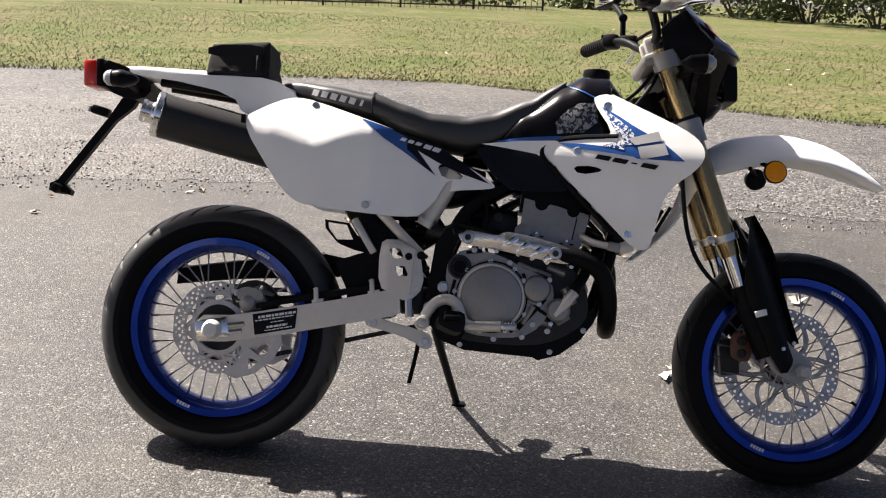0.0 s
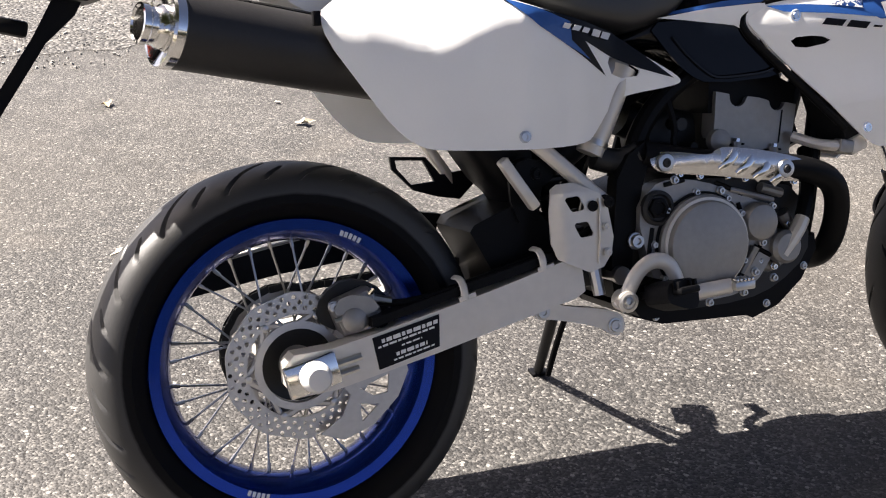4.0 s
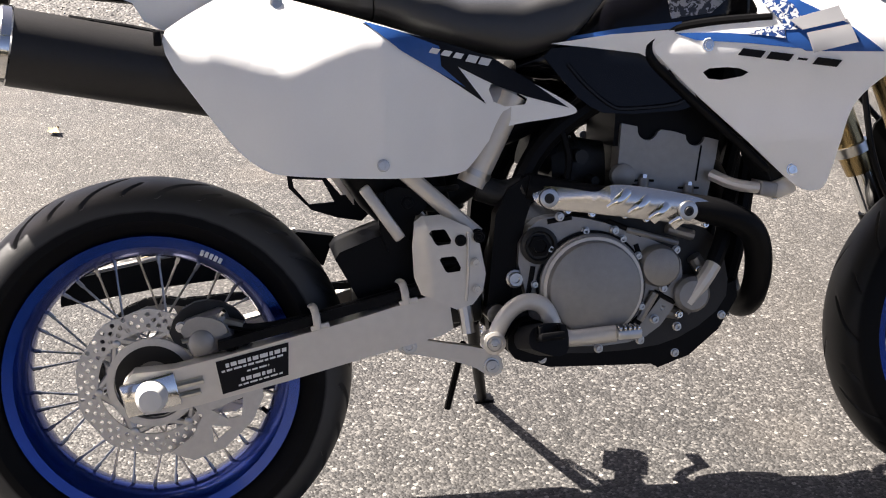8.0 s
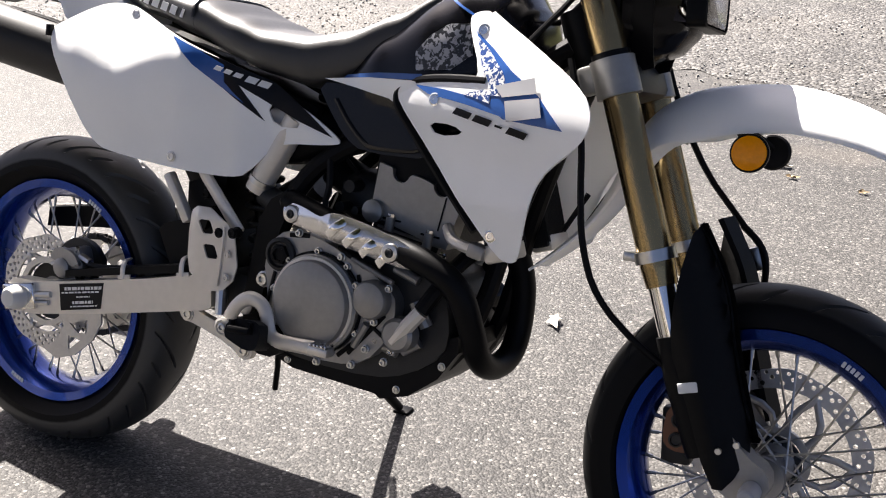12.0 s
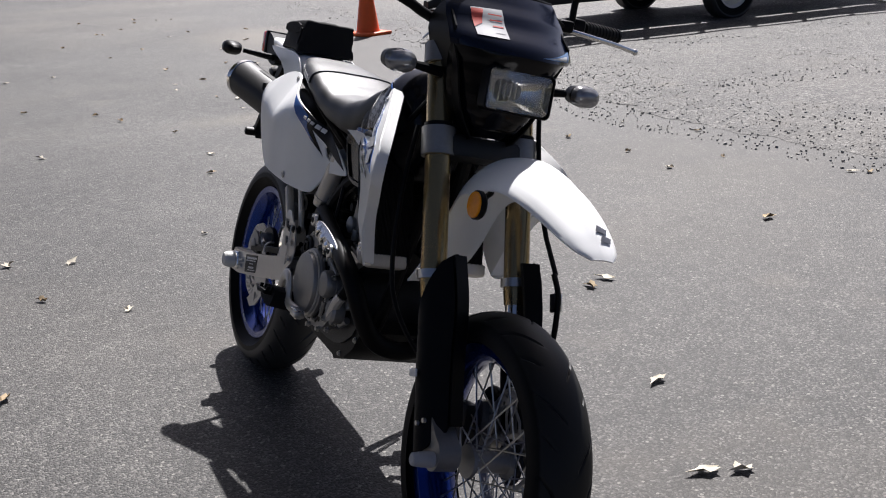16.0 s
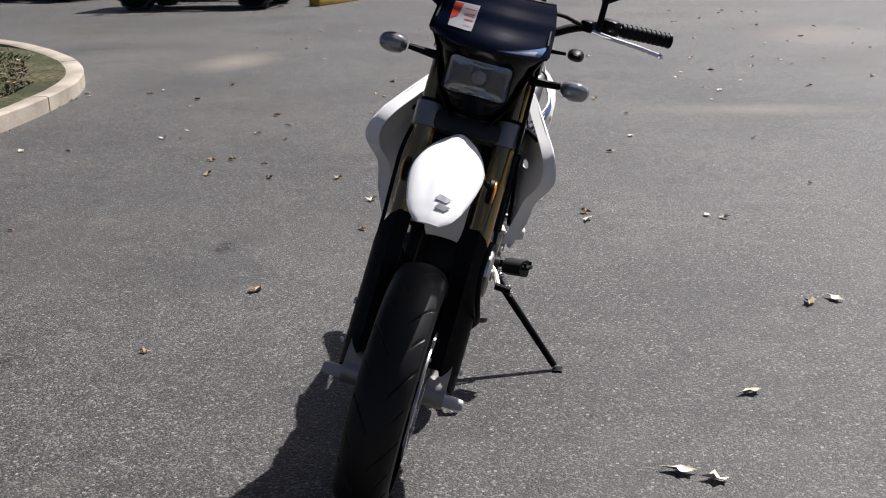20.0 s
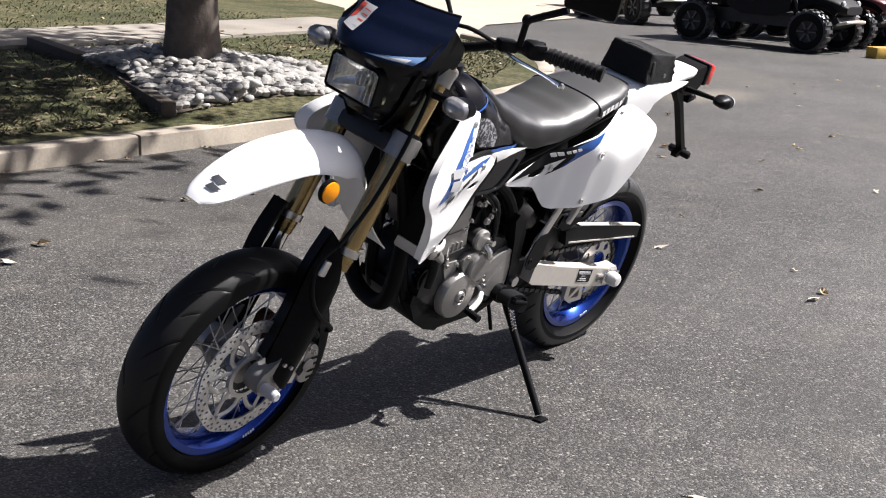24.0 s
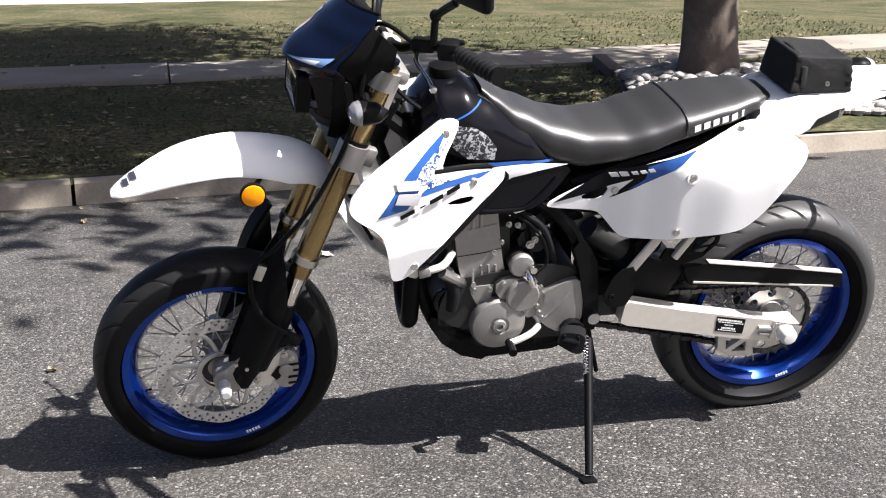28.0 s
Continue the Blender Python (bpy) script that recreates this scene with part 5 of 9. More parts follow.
bp("airbox", loft([(0.34, 0.83, 0.65, 0.06), (0.45, 0.82, 0.64, 0.085), (0.58, 0.78, 0.66, 0.07), (0.66, 0.76, 0.69, 0.05)], 4, 20, 12), BLACK)
bp("inner_fender", loft([(0.1, 0.87, 0.82, 0.07), (0.25, 0.86, 0.70, 0.08), (0.36, 0.84, 0.55, 0.075), (0.42, 0.8, 0.46, 0.06)], 4, 20, 12), BLACK)

# --- radiator shrouds ---


def shroud_y(x, z):
    return 0.139 + 0.3 * (x - 0.888) - 0.32 * max(0, z - 0.87) + 0.012 * math.exp(-((z - 0.8) / 0.05) ** 2) - 0.02 * max(0, (0.66 - z) / 0.08)


SHROUD = [(0.917, 0.945), (0.935, 0.96), (0.968, 0.961), (1.159, 0.862), (1.192, 0.818), (1.176, 0.776), (1.118, 0.732), (1.094, 0.69), (1.076, 0.585), (1.064, 0.574), (1.038, 0.576), (0.992, 0.618), (0.812, 0.795), (0.806, 0.813), (0.823, 0.832), (0.90, 0.843), (0.982, 0.846)]
SH_HOLE = [(0.876, 0.775), (0.894, 0.754), (0.956, 0.764), (0.93, 0.777)]
for s in (-1, 1):
    sh = bp("radiator_shroud", panel(SHROUD, shroud_y, 0.016, 0.004, [SH_HOLE], 2, 1, s), WHITE, bike, "white radiator shroud with blue torn stripe", angle=25)
    # Inward flange along the front edge.
    bm = bmesh.new()
    front = [(0.968, 0.961), (1.06, 0.913), (1.159, 0.862), (1.19, 0.82), (1.174, 0.776), (1.118, 0.732), (1.094, 0.69), (1.076, 0.59)]
    outer = [Vector((x, s * (shroud_y(x, z) - 0.001), z)) for x, z in front]
    pts = smooth_line(outer, rounds=2)
    rows = []
    for p in pts:
        rows.append([bm.verts.new(p), bm.verts.new(p + Vector((-0.012, -s * 0.03, -0.006))), bm.verts.new(p + Vector((-0.015, -s * 0.03, -0.009))), bm.verts.new(p + Vector((-0.004, 0, -0.003)))])
    for a, b in zip(rows, rows[1:]):
        for k in range(4):
            bm.faces.new((a[k], a[(k + 1) % 4], b[(k + 1) % 4], b[k]))
    bp("shroud_flange", bm, WHITE, sh)
    o1 = lambda x, z: shroud_y(x, z) + 0.0012
    o2 = lambda x, z: shroud_y(x, z) + 0.0022
    o3 = lambda x, z: shroud_y(x, z) + 0.0032
    FLASH = [(0.942, 0.928), (0.985, 0.903), (1.03, 0.872), (1.09, 0.838), (1.142, 0.792), (1.03, 0.797), (1.0, 0.815), (1.002, 0.84), (0.978, 0.872)] if s < 0 else [(1.118, 0.766), (1.085, 0.815), (1.05, 0.86), (1.0, 0.905), (0.951, 0.944), (0.975, 0.90), (1.0, 0.87), (1.015, 0.835), (1.03, 0.80), (1.05, 0.775)]
    bp("blue_flash", panel(FLASH, o1, 0.02, 0.0008, (), 0, 0, s), DECAL_BLUE, sh)
    bp("blue_stripe", panel([(0.84, 0.832), (0.9, 0.831), (1.0, 0.821), (1.03, 0.80), (0.95, 0.812), (0.87, 0.82)], o1, 0.02, 0.0008, (), 0, 0, s), DECAL_BLUE, sh)
    bp("torn_print", panel([(0.948, 0.92), (0.972, 0.872), (0.998, 0.842), (1.0, 0.818), (0.945, 0.828), (1.035, 0.832), (1.015, 0.868), (0.978, 0.90)], o2, 0.02, 0.0008, (), 0, 0, s), TORN, sh)
    # Emblem as two plain slanted blocks.
    blocks = ([(1.006, 0.846), (1.078, 0.865), (1.087, 0.842), (1.024, 0.83)], [(1.030, 0.825), (1.093, 0.836), (1.103, 0.808), (1.039, 0.794)]) if s < 0 else ([(1.080, 0.850), (1.018, 0.842), (1.022, 0.82), (1.074, 0.827)], [(1.072, 0.82), (1.016, 0.812), (1.025, 0.784), (1.080, 0.797)])
    for q in blocks:
        bp("emblem_block", panel(q, lambda x, z: shroud_y(x, z) + 0.005, 0.02, 0.001, (), 0, 0, s), DECAL_GREY, sh)
    x0, z0, slope = (0.95, 0.797, -0.165) if s < 0 else (0.938, 0.805, -0.38)
    for k, (dx, w, h) in enumerate(((0.0, 0.034, 0.0115), (0.041, 0.034, 0.0115), (0.074, 0.014, 0.0035), (0.11, 0.036, 0.0115))):
        up = 0.0
        letter_bar((x0 + dx + 0.4 * up, z0 + slope * dx + up), (w, h), 0.5 if s < 0 else -0.2, math.atan(slope), sign=s, parent=sh, material=DECAL_BLACK, yfun=lambda x, z: shroud_y(x, z) + 0.004)
    for (x, z) in ((0.888, 0.812), (1.021, 0.611), (0.957, 0.93)):
        bp("bolt_seat", lathes([(0.0115, s * 0.0004), (0.0105, s * 0.0009), (0, s * 0.0009)], (x, s * shroud_y(x, z), z), 18), WHITE, sh)
        bolt((x, s * (shroud_y(x, z) + 0.001), z), 0.0078, s, 0.003, sh, CHROME)
    line = [(0.985, 0.852), (0.90, 0.849), (0.828, 0.839), (0.799, 0.818), (0.802, 0.793), (0.84, 0.755), (0.90, 0.695), (0.985, 0.612)]
    bp("shroud_trim", tubes([(x, s * (shroud_y(x, z) - 0.004), z) for x, z in line], 0.007, 8, 2), BLACK, sh)
    rad = bp("radiator", boxes((0.985, s * 0.092, 0.685), (0.03, 0.09, 0.235), Matrix.Rotation(-0.33, 3, 'Y'), 0.004), RADIATOR)
    fin = bp("radiator_fin", boxes((0, 0, 0), (0.036, 0.0012, 0.22)), RADIATOR, rad)
    for k in range(26):
        m = Matrix.Translation((0.985, s * (0.05 + 0.0034 * k), 0.685)) @ Matrix.Rotation(-0.33, 4, 'Y')
        if k == 0:
            fin.matrix_local = m
        else:
            again(fin, m)
    bp("radiator_tank", boxes((1.02, s * 0.1, 0.58), (0.04, 0.09, 0.03), Matrix.Rotation(-0.33, 3, 'Y'), 0.006), ALU, rad)
    bp("coolant_pipe", tubes([(0.912, s * 0.10, 0.602), (0.935, s * 0.13, 0.588), (0.96, s * 0.14, 0.583), (0.985, s * 0.14, 0.58)], 0.0095, 10, 2), ALU, rad)
    bp("coolant_joint", boxes((0.99, s * 0.14, 0.579), (0.03, 0.026, 0.024), Matrix.Rotation(0.2, 3, 'Y'), 0.004), CAST, rad)
    tank_y = on_loft(TANK, 2.6, 0.0025)
    lower_y = lambda x, z: max(0.098 + 0.1 * (x - 0.63), tank_y(x, z) - 0.001 if z > 0.775 else 0)
    bp("tank_stripe", panel([(0.645, 0.823), (0.74, 0.834), (0.838, 0.838), (0.85, 0.80), (0.877, 0.728), (0.85, 0.748), (0.826, 0.782), (0.785, 0.803), (0.70, 0.816)], lambda x, z: lower_y(x, z) + 0.005, 0.01, 0.0012, (), 0, 0, s), WHITE, tank)
    bp("tank_stripe_blue", panel([(0.67, 0.832), (0.76, 0.844), (0.85, 0.85), (0.85, 0.84), (0.76, 0.835), (0.67, 0.827)], on_loft(TANK, 2.6, 0.006), 0.012, 0.0008, (), 0, 0, s), DECAL_BLUE, tank)
    bp("tank_print", panel([(0.835, 0.855), (0.83, 0.885), (0.855, 0.915), (0.885, 0.935), (0.93, 0.94), (0.935, 0.89), (0.90, 0.862)], tank_y, 0.012, 0.0008, (), 0, 0, s), SPLATTER, tank)
    bp("tank_line", panel([(0.862, 0.985), (0.93, 0.953), (0.93, 0.949), (0.862, 0.981)], tank_y, 0.012, 0.0008, (), 0, 0, s), DECAL_BLUE, tank)
    bp("tank_cover", panel([(0.626, 0.815), (0.661, 0.768), (0.697, 0.727), (0.738, 0.706), (0.889, 0.712), (0.870, 0.74), (0.842, 0.795), (0.82, 0.815), (0.708, 0.818)], lambda x, z: lower_y(x, z) + 0.001, 0.014, 0.006, (), 1, 1, s), GLOSS, tank, "glossy black lower tank cover")
    bp("cover_rim", tubes([(x, s * (lower_y(x, z) + 0.003), z) for x, z in [(0.672, 0.79), (0.70, 0.755), (0.739, 0.721), (0.76, 0.715), (0.868, 0.721), (0.85, 0.75), (0.832, 0.775)]], 0.0035, 6, 2), GLOSS, tank)

# --- frame and swingarm ---
frame_root = bp("main_frame", tubes([(1.06, 0, 0.98), (1.10, 0, 0.87)], 0.035, 16, 0), BLACK, bike, "black steel frame")
for s in (-1, 1):
    bp("frame_spar", tubes([(1.06, s * 0.02, 0.92), (0.9, s * 0.06, 0.80), (0.72, s * 0.075, 0.73), (0.62, s * 0.085, 0.66), (0.575, s * 0.095, 0.56)], 0.018, 10, 2), BLACK, frame_root)
    bp("pivot_plate", slab([(0.60, 0.62), (0.568, 0.60), (0.545, 0.56), (0.526, 0.405), (0.53, 0.36), (0.56, 0.36), (0.57, 0.45), (0.592, 0.545), (0.612, 0.60)], s * 0.088, s * 0.122, 0.006), BLACK, frame_root)
    bp("down_tube", tubes([(1.09, s * 0.015, 0.87), (1.01, s * 0.04, 0.66), (0.965, s * 0.06, 0.42), (0.9, s * 0.075, 0.335), (0.7, s * 0.08, 0.313), (0.58, s * 0.09, 0.325), (0.545, s * 0.1, 0.38)], 0.016, 10, 2), BLACK, frame_root)
    strut = [(0.385, -0.108, 0.65), (0.417, -0.118, 0.62), (0.512, -0.13, 0.53)] if s < 0 else [(0.36, 0.105, 0.65), (0.396, 0.115, 0.603), (0.504, 0.128, 0.465)]
    bp("subframe_strut", tubes(strut, 0.013, 10, 0, flat=0.55), ALU, frame_root)
    bolt((strut[-1][0], s * 0.136, strut[-1][2]), 0.009, s, 0.007, frame_root, BLACK)
    bp("seat_rail", tubes([(0.62, s * 0.07, 0.76), (0.4, s * 0.08, 0.83), (0.1, s * 0.07, 0.91), (-0.2, s * 0.05, 0.945)], 0.011, 8, 2), BLACK, frame_root)
bp("pivot_axle", tubes([(0.54, -0.135, 0.40), (0.54, 0.135, 0.40)], 0.016, 14, 0), STEEL, frame_root)
bolt((0.572, -0.125, 0.455), 0.012, -1, 0.012, frame_root)

# frame guard plate with two windows
GUARD = [(0.412, 0.558), (0.423, 0.566), (0.453, 0.567), (0.497, 0.545), (0.512, 0.525), (0.522, 0.47), (0.516, 0.442), (0.499, 0.423), (0.473, 0.416), (0.418, 0.443), (0.408, 0.47), (0.407, 0.52)]
WIN_A = [(0.433, 0.540), (0.437, 0.544), (0.456, 0.545), (0.460, 0.542), (0.468, 0.526), (0.466, 0.521), (0.447, 0.519), (0.443, 0.522)]
WIN_B = [(0.448, 0.497), (0.451, 0.5005), (0.470, 0.5015), (0.474, 0.499), (0.482, 0.482), (0.480, 0.477), (0.461, 0.4755), (0.457, 0.478)]
guard = bp("frame_guard", panel(GUARD, lambda x, z: 0.150 - 0.35 * max(0, 0.43 - x) - 0.22 * max(0, x - 0.492) - 0.3 * max(0, z - 0.55), 0.01, 0.003, [WIN_A, WIN_B], 0, 0, -1), ALU, bike, "satin aluminium frame guard with two windows")
for (x, z, r) in ((0.482, 0.526, 0.0075), (0.505, 0.49, 0.006), (0.506, 0.447, 0.006), (0.512, 0.53, 0.008)):
    bolt((x, -0.1515, z), r, -1, 0.004, guard, BLACK if z > 0.52 else ALU)
bp("guard_crease", tubes([(0.494, -0.1525, 0.538), (0.4935, -0.154, 0.49), (0.488, -0.1525, 0.43)], 0.0022, 6, 2), ALU, guard)
bp("frame_guard", panel([(0.44, 0.55), (0.5, 0.54), (0.53, 0.46), (0.5, 0.43), (0.45, 0.44)], lambda x, z: 0.14, 0.02, 0.003, (), 1, 1, 1), BLACK)

SWING = [(0.462, 0.438), (0.45, 0.443), (0.30, 0.406), (0.1, 0.364), (0.03, 0.351), (-0.03, 0.349), (-0.045, 0.335), (-0.045, 0.30), (-0.03, 0.282), (0.033, 0.285), (0.2, 0.318), (0.45, 0.374), (0.468, 0.384)]
swing = bp("swingarm", boxes((0.49, 0, 0.415), (0.07, 0.2, 0.07), None, 0.012), CAST_DARK, bike, "satin aluminium box swingarm")
for s in (-1, 1):
    arm = bp("swingarm_beam", slab(SWING, s * 0.098, s * 0.138, 0.007, 3), ALU, swing)
    bp("axle_plate", boxes((-0.005, s * 0.142, 0.315), (0.085, 0.012, 0.052), Matrix.Rotation(-0.2, 3, 'Y'), 0.004), CHROME, swing)
    bp("axle_slider", lathes([(0.0245, s * 0.145), (0.0245, s * 0.158), (0.022, s * 0.172), (0.017, s * 0.178), (0, s * 0.18)], (-0.003, 0, 0.315), 24), NYLON, swing, "white nylon axle slider")
    bp("adjuster", tubes([(0.03, s * 0.14, 0.325), (0.075, s * 0.14, 0.333)], 0.006, 8, 0), STEEL, swing)
    bp("adjuster", tubes([(0.03, s * 0.14, 0.308), (0.07, s * 0.14, 0.315)], 0.005, 8, 0), STEEL, swing)
    # Dealer sticker: black with pale illegible bars.
    tl, tr, brr, bl = ((0.095, 0.358), (0.208, 0.381), (0.205, 0.329), (0.103, 0.306)) if s < 0 else ((0.115, 0.362), (0.20, 0.379), (0.198, 0.334), (0.118, 0.318))
    st = bp("sticker", slab([tl, tr, brr, bl], s * 0.1382, s * 0.1392, 0.0), DECAL_BLACK, arm, "black dealer sticker with pale text bars")
    for row, (u0, u1, hh) in enumerate(((0.12, 0.97, 0.12), (0.05, 0.92, 0.06), (0.4, 0.72, 0.05), (0.3, 0.8, 0.11), (0.25, 0.93, 0.05))):
        u, v = u0, 0.13 + row * 0.18
        k = 0
        while u < u1:
            w = 0.05 + 0.03 * ((k * 7 + row * 3) % 3)
            c = []
            for uu, vv in ((u, v), (min(u + w, u1), v), (min(u + w, u1), v + hh), (u, v + hh)):
                a = Vector((*tl, 0)).lerp(Vector((*tr, 0)), uu)
                b = Vector((*bl, 0)).lerp(Vector((*brr, 0)), uu)
                q = a.lerp(b, vv)
                c.append((q.x, q.y))
            bp("text_bar", slab(c, s * 0.1392, s * 0.1397, 0.0), DECAL_WHITE, arm)
            u += w + 0.022
            k += 1
bp("brake_hose", tubes([(0.11, -0.10, 0.41), (0.16, -0.112, 0.398), (0.3, -0.118, 0.425), (0.45, -0.118, 0.458), (0.5, -0.12, 0.49)], 0.0065, 8, 2), BLACK, swing)
bp("hose_tray", slab([(0.10, 0.372), (0.45, 0.446), (0.45, 0.462), (0.10, 0.386)], -0.13, -0.1, 0.003), BLACK, swing)
for x in (0.255, 0.395):
    z = 0.41 + 0.215 * (x - 0.255)
    bp("hose_clip", tubes([(x - 0.001, -0.139, z - 0.012), (x - 0.002, -0.139, z + 0.008), (x - 0.005, -0.13, z + 0.022), (x - 0.009, -0.112, z + 0.022)], 0.0062, 8, 2, flat=0.45), ALU, swing)
    bp("clip_foot", boxes((x + 0.003, -0.1385, z - 0.008), (0.03, 0.004, 0.008), Matrix.Rotation(-0.21, 3, 'Y'), 0.001), ALU, swing)
bp("rear_hugger", slab([(0.325, 0.352), (0.324, 0.43), (0.290, 0.497), (0.298, 0.508), (0.345, 0.525), (0.392, 0.54), (0.43, 0.50), (0.44, 0.44), (0.44, 0.366)], -0.086, 0.086, 0.006), BLACK, bike, "black mud flap ahead of the rear wheel")

# rear brake caliper and torque plate
cal = bp("rear_caliper", boxes((0.085, -0.085, 0.395), (0.075, 0.05, 0.06), Matrix.Rotation(-0.3, 3, 'Y'), 0.012), CAST, bike, "grey rear brake caliper")
bp("caliper_piston_cap", lathes([(0.02, -0.11), (0.02, -0.118), (0.014, -0.122), (0, -0.122)], (0.075, 0, 0.385), 18), CAST, cal)
bolt((0.12, -0.108, 0.375), 0.009, -1, 0.008, cal, BLACK)
bolt((0.045, -0.108, 0.41), 0.007, -1, 0.006, cal)
bp("banjo", tubes([(0.105, -0.1, 0.415), (0.14, -0.105, 0.405)], 0.008, 8, 0), STEEL, cal)
bp("disc_guard", panel([(0.03, 0.297), (0.16, 0.322), (0.165, 0.285), (0.145, 0.245), (0.10, 0.205), (0.05, 0.188), (0.012, 0.203), (0.05, 0.228), (0.066, 0.26), (0.048, 0.285)], lambda x, z: 0.09, 0.03, 0.004, [[(0.082, 0.268), (0.132, 0.285), (0.128, 0.255), (0.105, 0.252)], [(0.08, 0.243), (0.112, 0.238), (0.082, 0.213)]], 0, 0, -1), DISC, bike, "steel disc guard fin with triangular windows")
bp("caliper_bracket", slab([(0.02, 0.385), (0.035, 0.425), (0.075, 0.446), (0.12, 0.436), (0.15, 0.40), (0.13, 0.365), (0.06, 0.36)], -0.076, -0.062, 0.004, 2, 1), CAST_DARK, cal)
bp("bleed_nipple", tubes([(0.098, -0.1, 0.412), (0.112, -0.112, 0.432)], (0.006, 0.004), 8, 0), CHROME, cal)
bp("pin_boot", tubes([(0.12, -0.09, 0.385), (0.148, -0.098, 0.378)], (0.011, 0.009), 12, 0), RUBBER, cal)
bp("pad_pin", tubes([(0.045, -0.112, 0.388), (0.118, -0.112, 0.4)], 0.004, 8, 0), STEEL, cal)
bp("caliper_bridge", slab([(0.04, 0.402), (0.06, 0.428), (0.105, 0.42), (0.118, 0.4), (0.105, 0.392), (0.06, 0.396)], -0.116, -0.106, 0.003, 2, 1), CAST, cal)

# chain and sprockets
spr = bp("rear_sprocket", disc_bm(0.105, 0.06, [(0.082, 9, 0, 0.013)], 0.07, 0.005, 0.0, 90), STEEL, bike, "steel rear sprocket")
for v in spr.data.vertices:
    v.co += Vector((0, 0, 0.315))
bm = bmesh.new()
path = []
for k in range(15):
    a = math.radians(70 + 235 * k / 14)
    path.append(Vector((0.106 * math.cos(a), 0, 0.315 + 0.106 * math.sin(a))))
for k in range(9):
    a = math.radians(-55 + 135 * k / 8)
    path.append(Vector((0.61 + 0.034 * math.cos(a), 0, 0.405 + 0.034 * math.sin(a))))
total = sum((path[(i + 1) % len(path)] - path[i]).length for i in range(len(path)))
links = 104
pos = []
for k in range(links):
    d = total * k / links
    run = 0
    for i in range(len(path)):
        a, b = path[i], path[(i + 1) % len(path)]
        ln = (b - a).length
        if run + ln >= d:
            pos.append((a.lerp(b, (d - run) / ln), (b - a).normalized()))
            break
        run += ln
for k, (p, d) in enumerate(pos):
    turn = Matrix.Rotation(-math.atan2(d.z, d.x), 3, 'Y')
    for yy in ((0.064, 0.081) if k % 2 else (0.067, 0.078)):
        box(bm, (p.x, yy, p.z), (0.0165, 0.002, 0.012), turn)
    box(bm, (p.x, 0.0725, p.z), (0.007, 0.012, 0.007), turn)
bp("drive_chain", bm, CAST_DARK, bike, "dark drive chain", angle=20)
cg = bp("chain_guard", slab([(0.30, 0.512), (0.24, 0.522), (0.0, 0.488), (-0.16, 0.461), (-0.163, 0.418), (0.0, 0.44), (0.28, 0.462)], 0.078, 0.108, 0.004), BLACK, bike, "black chain guard with bright strips drawn as edge reflections")
# Thin aluminium strips stand in for bright reflections along the black guard.
bp("guard_edge", slab([(0.235, 0.5235), (0.0, 0.4885), (-0.158, 0.4625), (-0.158, 0.4655), (0.0, 0.4915), (0.235, 0.5265)], 0.09, 0.11, 0.0), ALU, cg)
bp("guard_lower", slab([(0.27, 0.474), (-0.14, 0.428), (-0.14, 0.424), (0.27, 0.469)], 0.1085, 0.111, 0.0), ALU, cg)
bp("chain_guide", panel([(0.06, 0.285), (0.16, 0.302), (0.155, 0.24), (0.115, 0.215), (0.045, 0.215)], lambda x, z: 0.095, 0.03, 0.02, [[(0.09, 0.27), (0.135, 0.275), (0.13, 0.24)], [(0.075, 0.262), (0.115, 0.232), (0.07, 0.23)]], 0, 0, 1), ALU, bike, "aluminium chain guide")

# suspension links, shock
bp("link_arm", slab([(0.375, 0.362), (0.40, 0.372), (0.44, 0.358), (0.51, 0.345), (0.548, 0.33), (0.552, 0.30), (0.53, 0.292), (0.50, 0.315), (0.42, 0.338), (0.385, 0.342)], -0.115, -0.1, 0.004, 2, 1), ALU, bike, "aluminium linkage arm")
for (x, z) in ((0.398, 0.354), (0.532, 0.312)):
    bolt((x, -0.115, z), 0.011, -1, 0.006)
bp("shock", tubes([(0.44, 0, 0.72), (0.50, 0, 0.42)], 0.022, 12, 0), BLACK)
bm = bmesh.new()
coil = []
for k in range(90):
    a = k * 0.5
    t = k / 89
    coil.append((0.45 + 0.045 * t + 0.036 * math.cos(a) * 0.97, 0.036 * math.sin(a), 0.68 - 0.22 * t + 0.006 * math.cos(a)))
bp("shock_spring", tube(bm, coil, 0.0055, 6, 0), CAST_DARK)

# --- engine ---
CASE = [(0.56, 0.36), (0.575, 0.335), (0.66, 0.318), (0.80, 0.318), (0.87, 0.338), (0.935, 0.385), (0.94, 0.44), (0.915, 0.51), (0.85, 0.53), (0.74, 0.545), (0.62, 0.55), (0.565, 0.50)]
engine = bp("engine_case", slab(CASE, -0.105, 0.1, 0.012, 2, 1), CAST_DARK, bike, "grey cast single-cylinder engine")
RCOVER = [(0.572, 0.50), (0.60, 0.545), (0.64, 0.555), (0.70, 0.545), (0.765, 0.52), (0.80, 0.505), (0.845, 0.48), (0.85, 0.44), (0.84, 0.40), (0.80, 0.35), (0.74, 0.335), (0.64, 0.34), (0.605, 0.365), (0.59, 0.42)]
bp("clutch_case", slab(RCOVER, -0.10, -0.135, 0.006, 2, 1), CAST, engine)
cx, cz = 0.694, 0.437
bp("clutch_cover", lathes([(0.086, -0.13), (0.086, -0.148), (0.082, -0.152), (0.0765, -0.153), (0.0765, -0.16), (0.074, -0.166), (0.068, -0.168), (0, -0.168)], (cx, 0, cz), 56), CAST, engine, "round grey clutch cover")
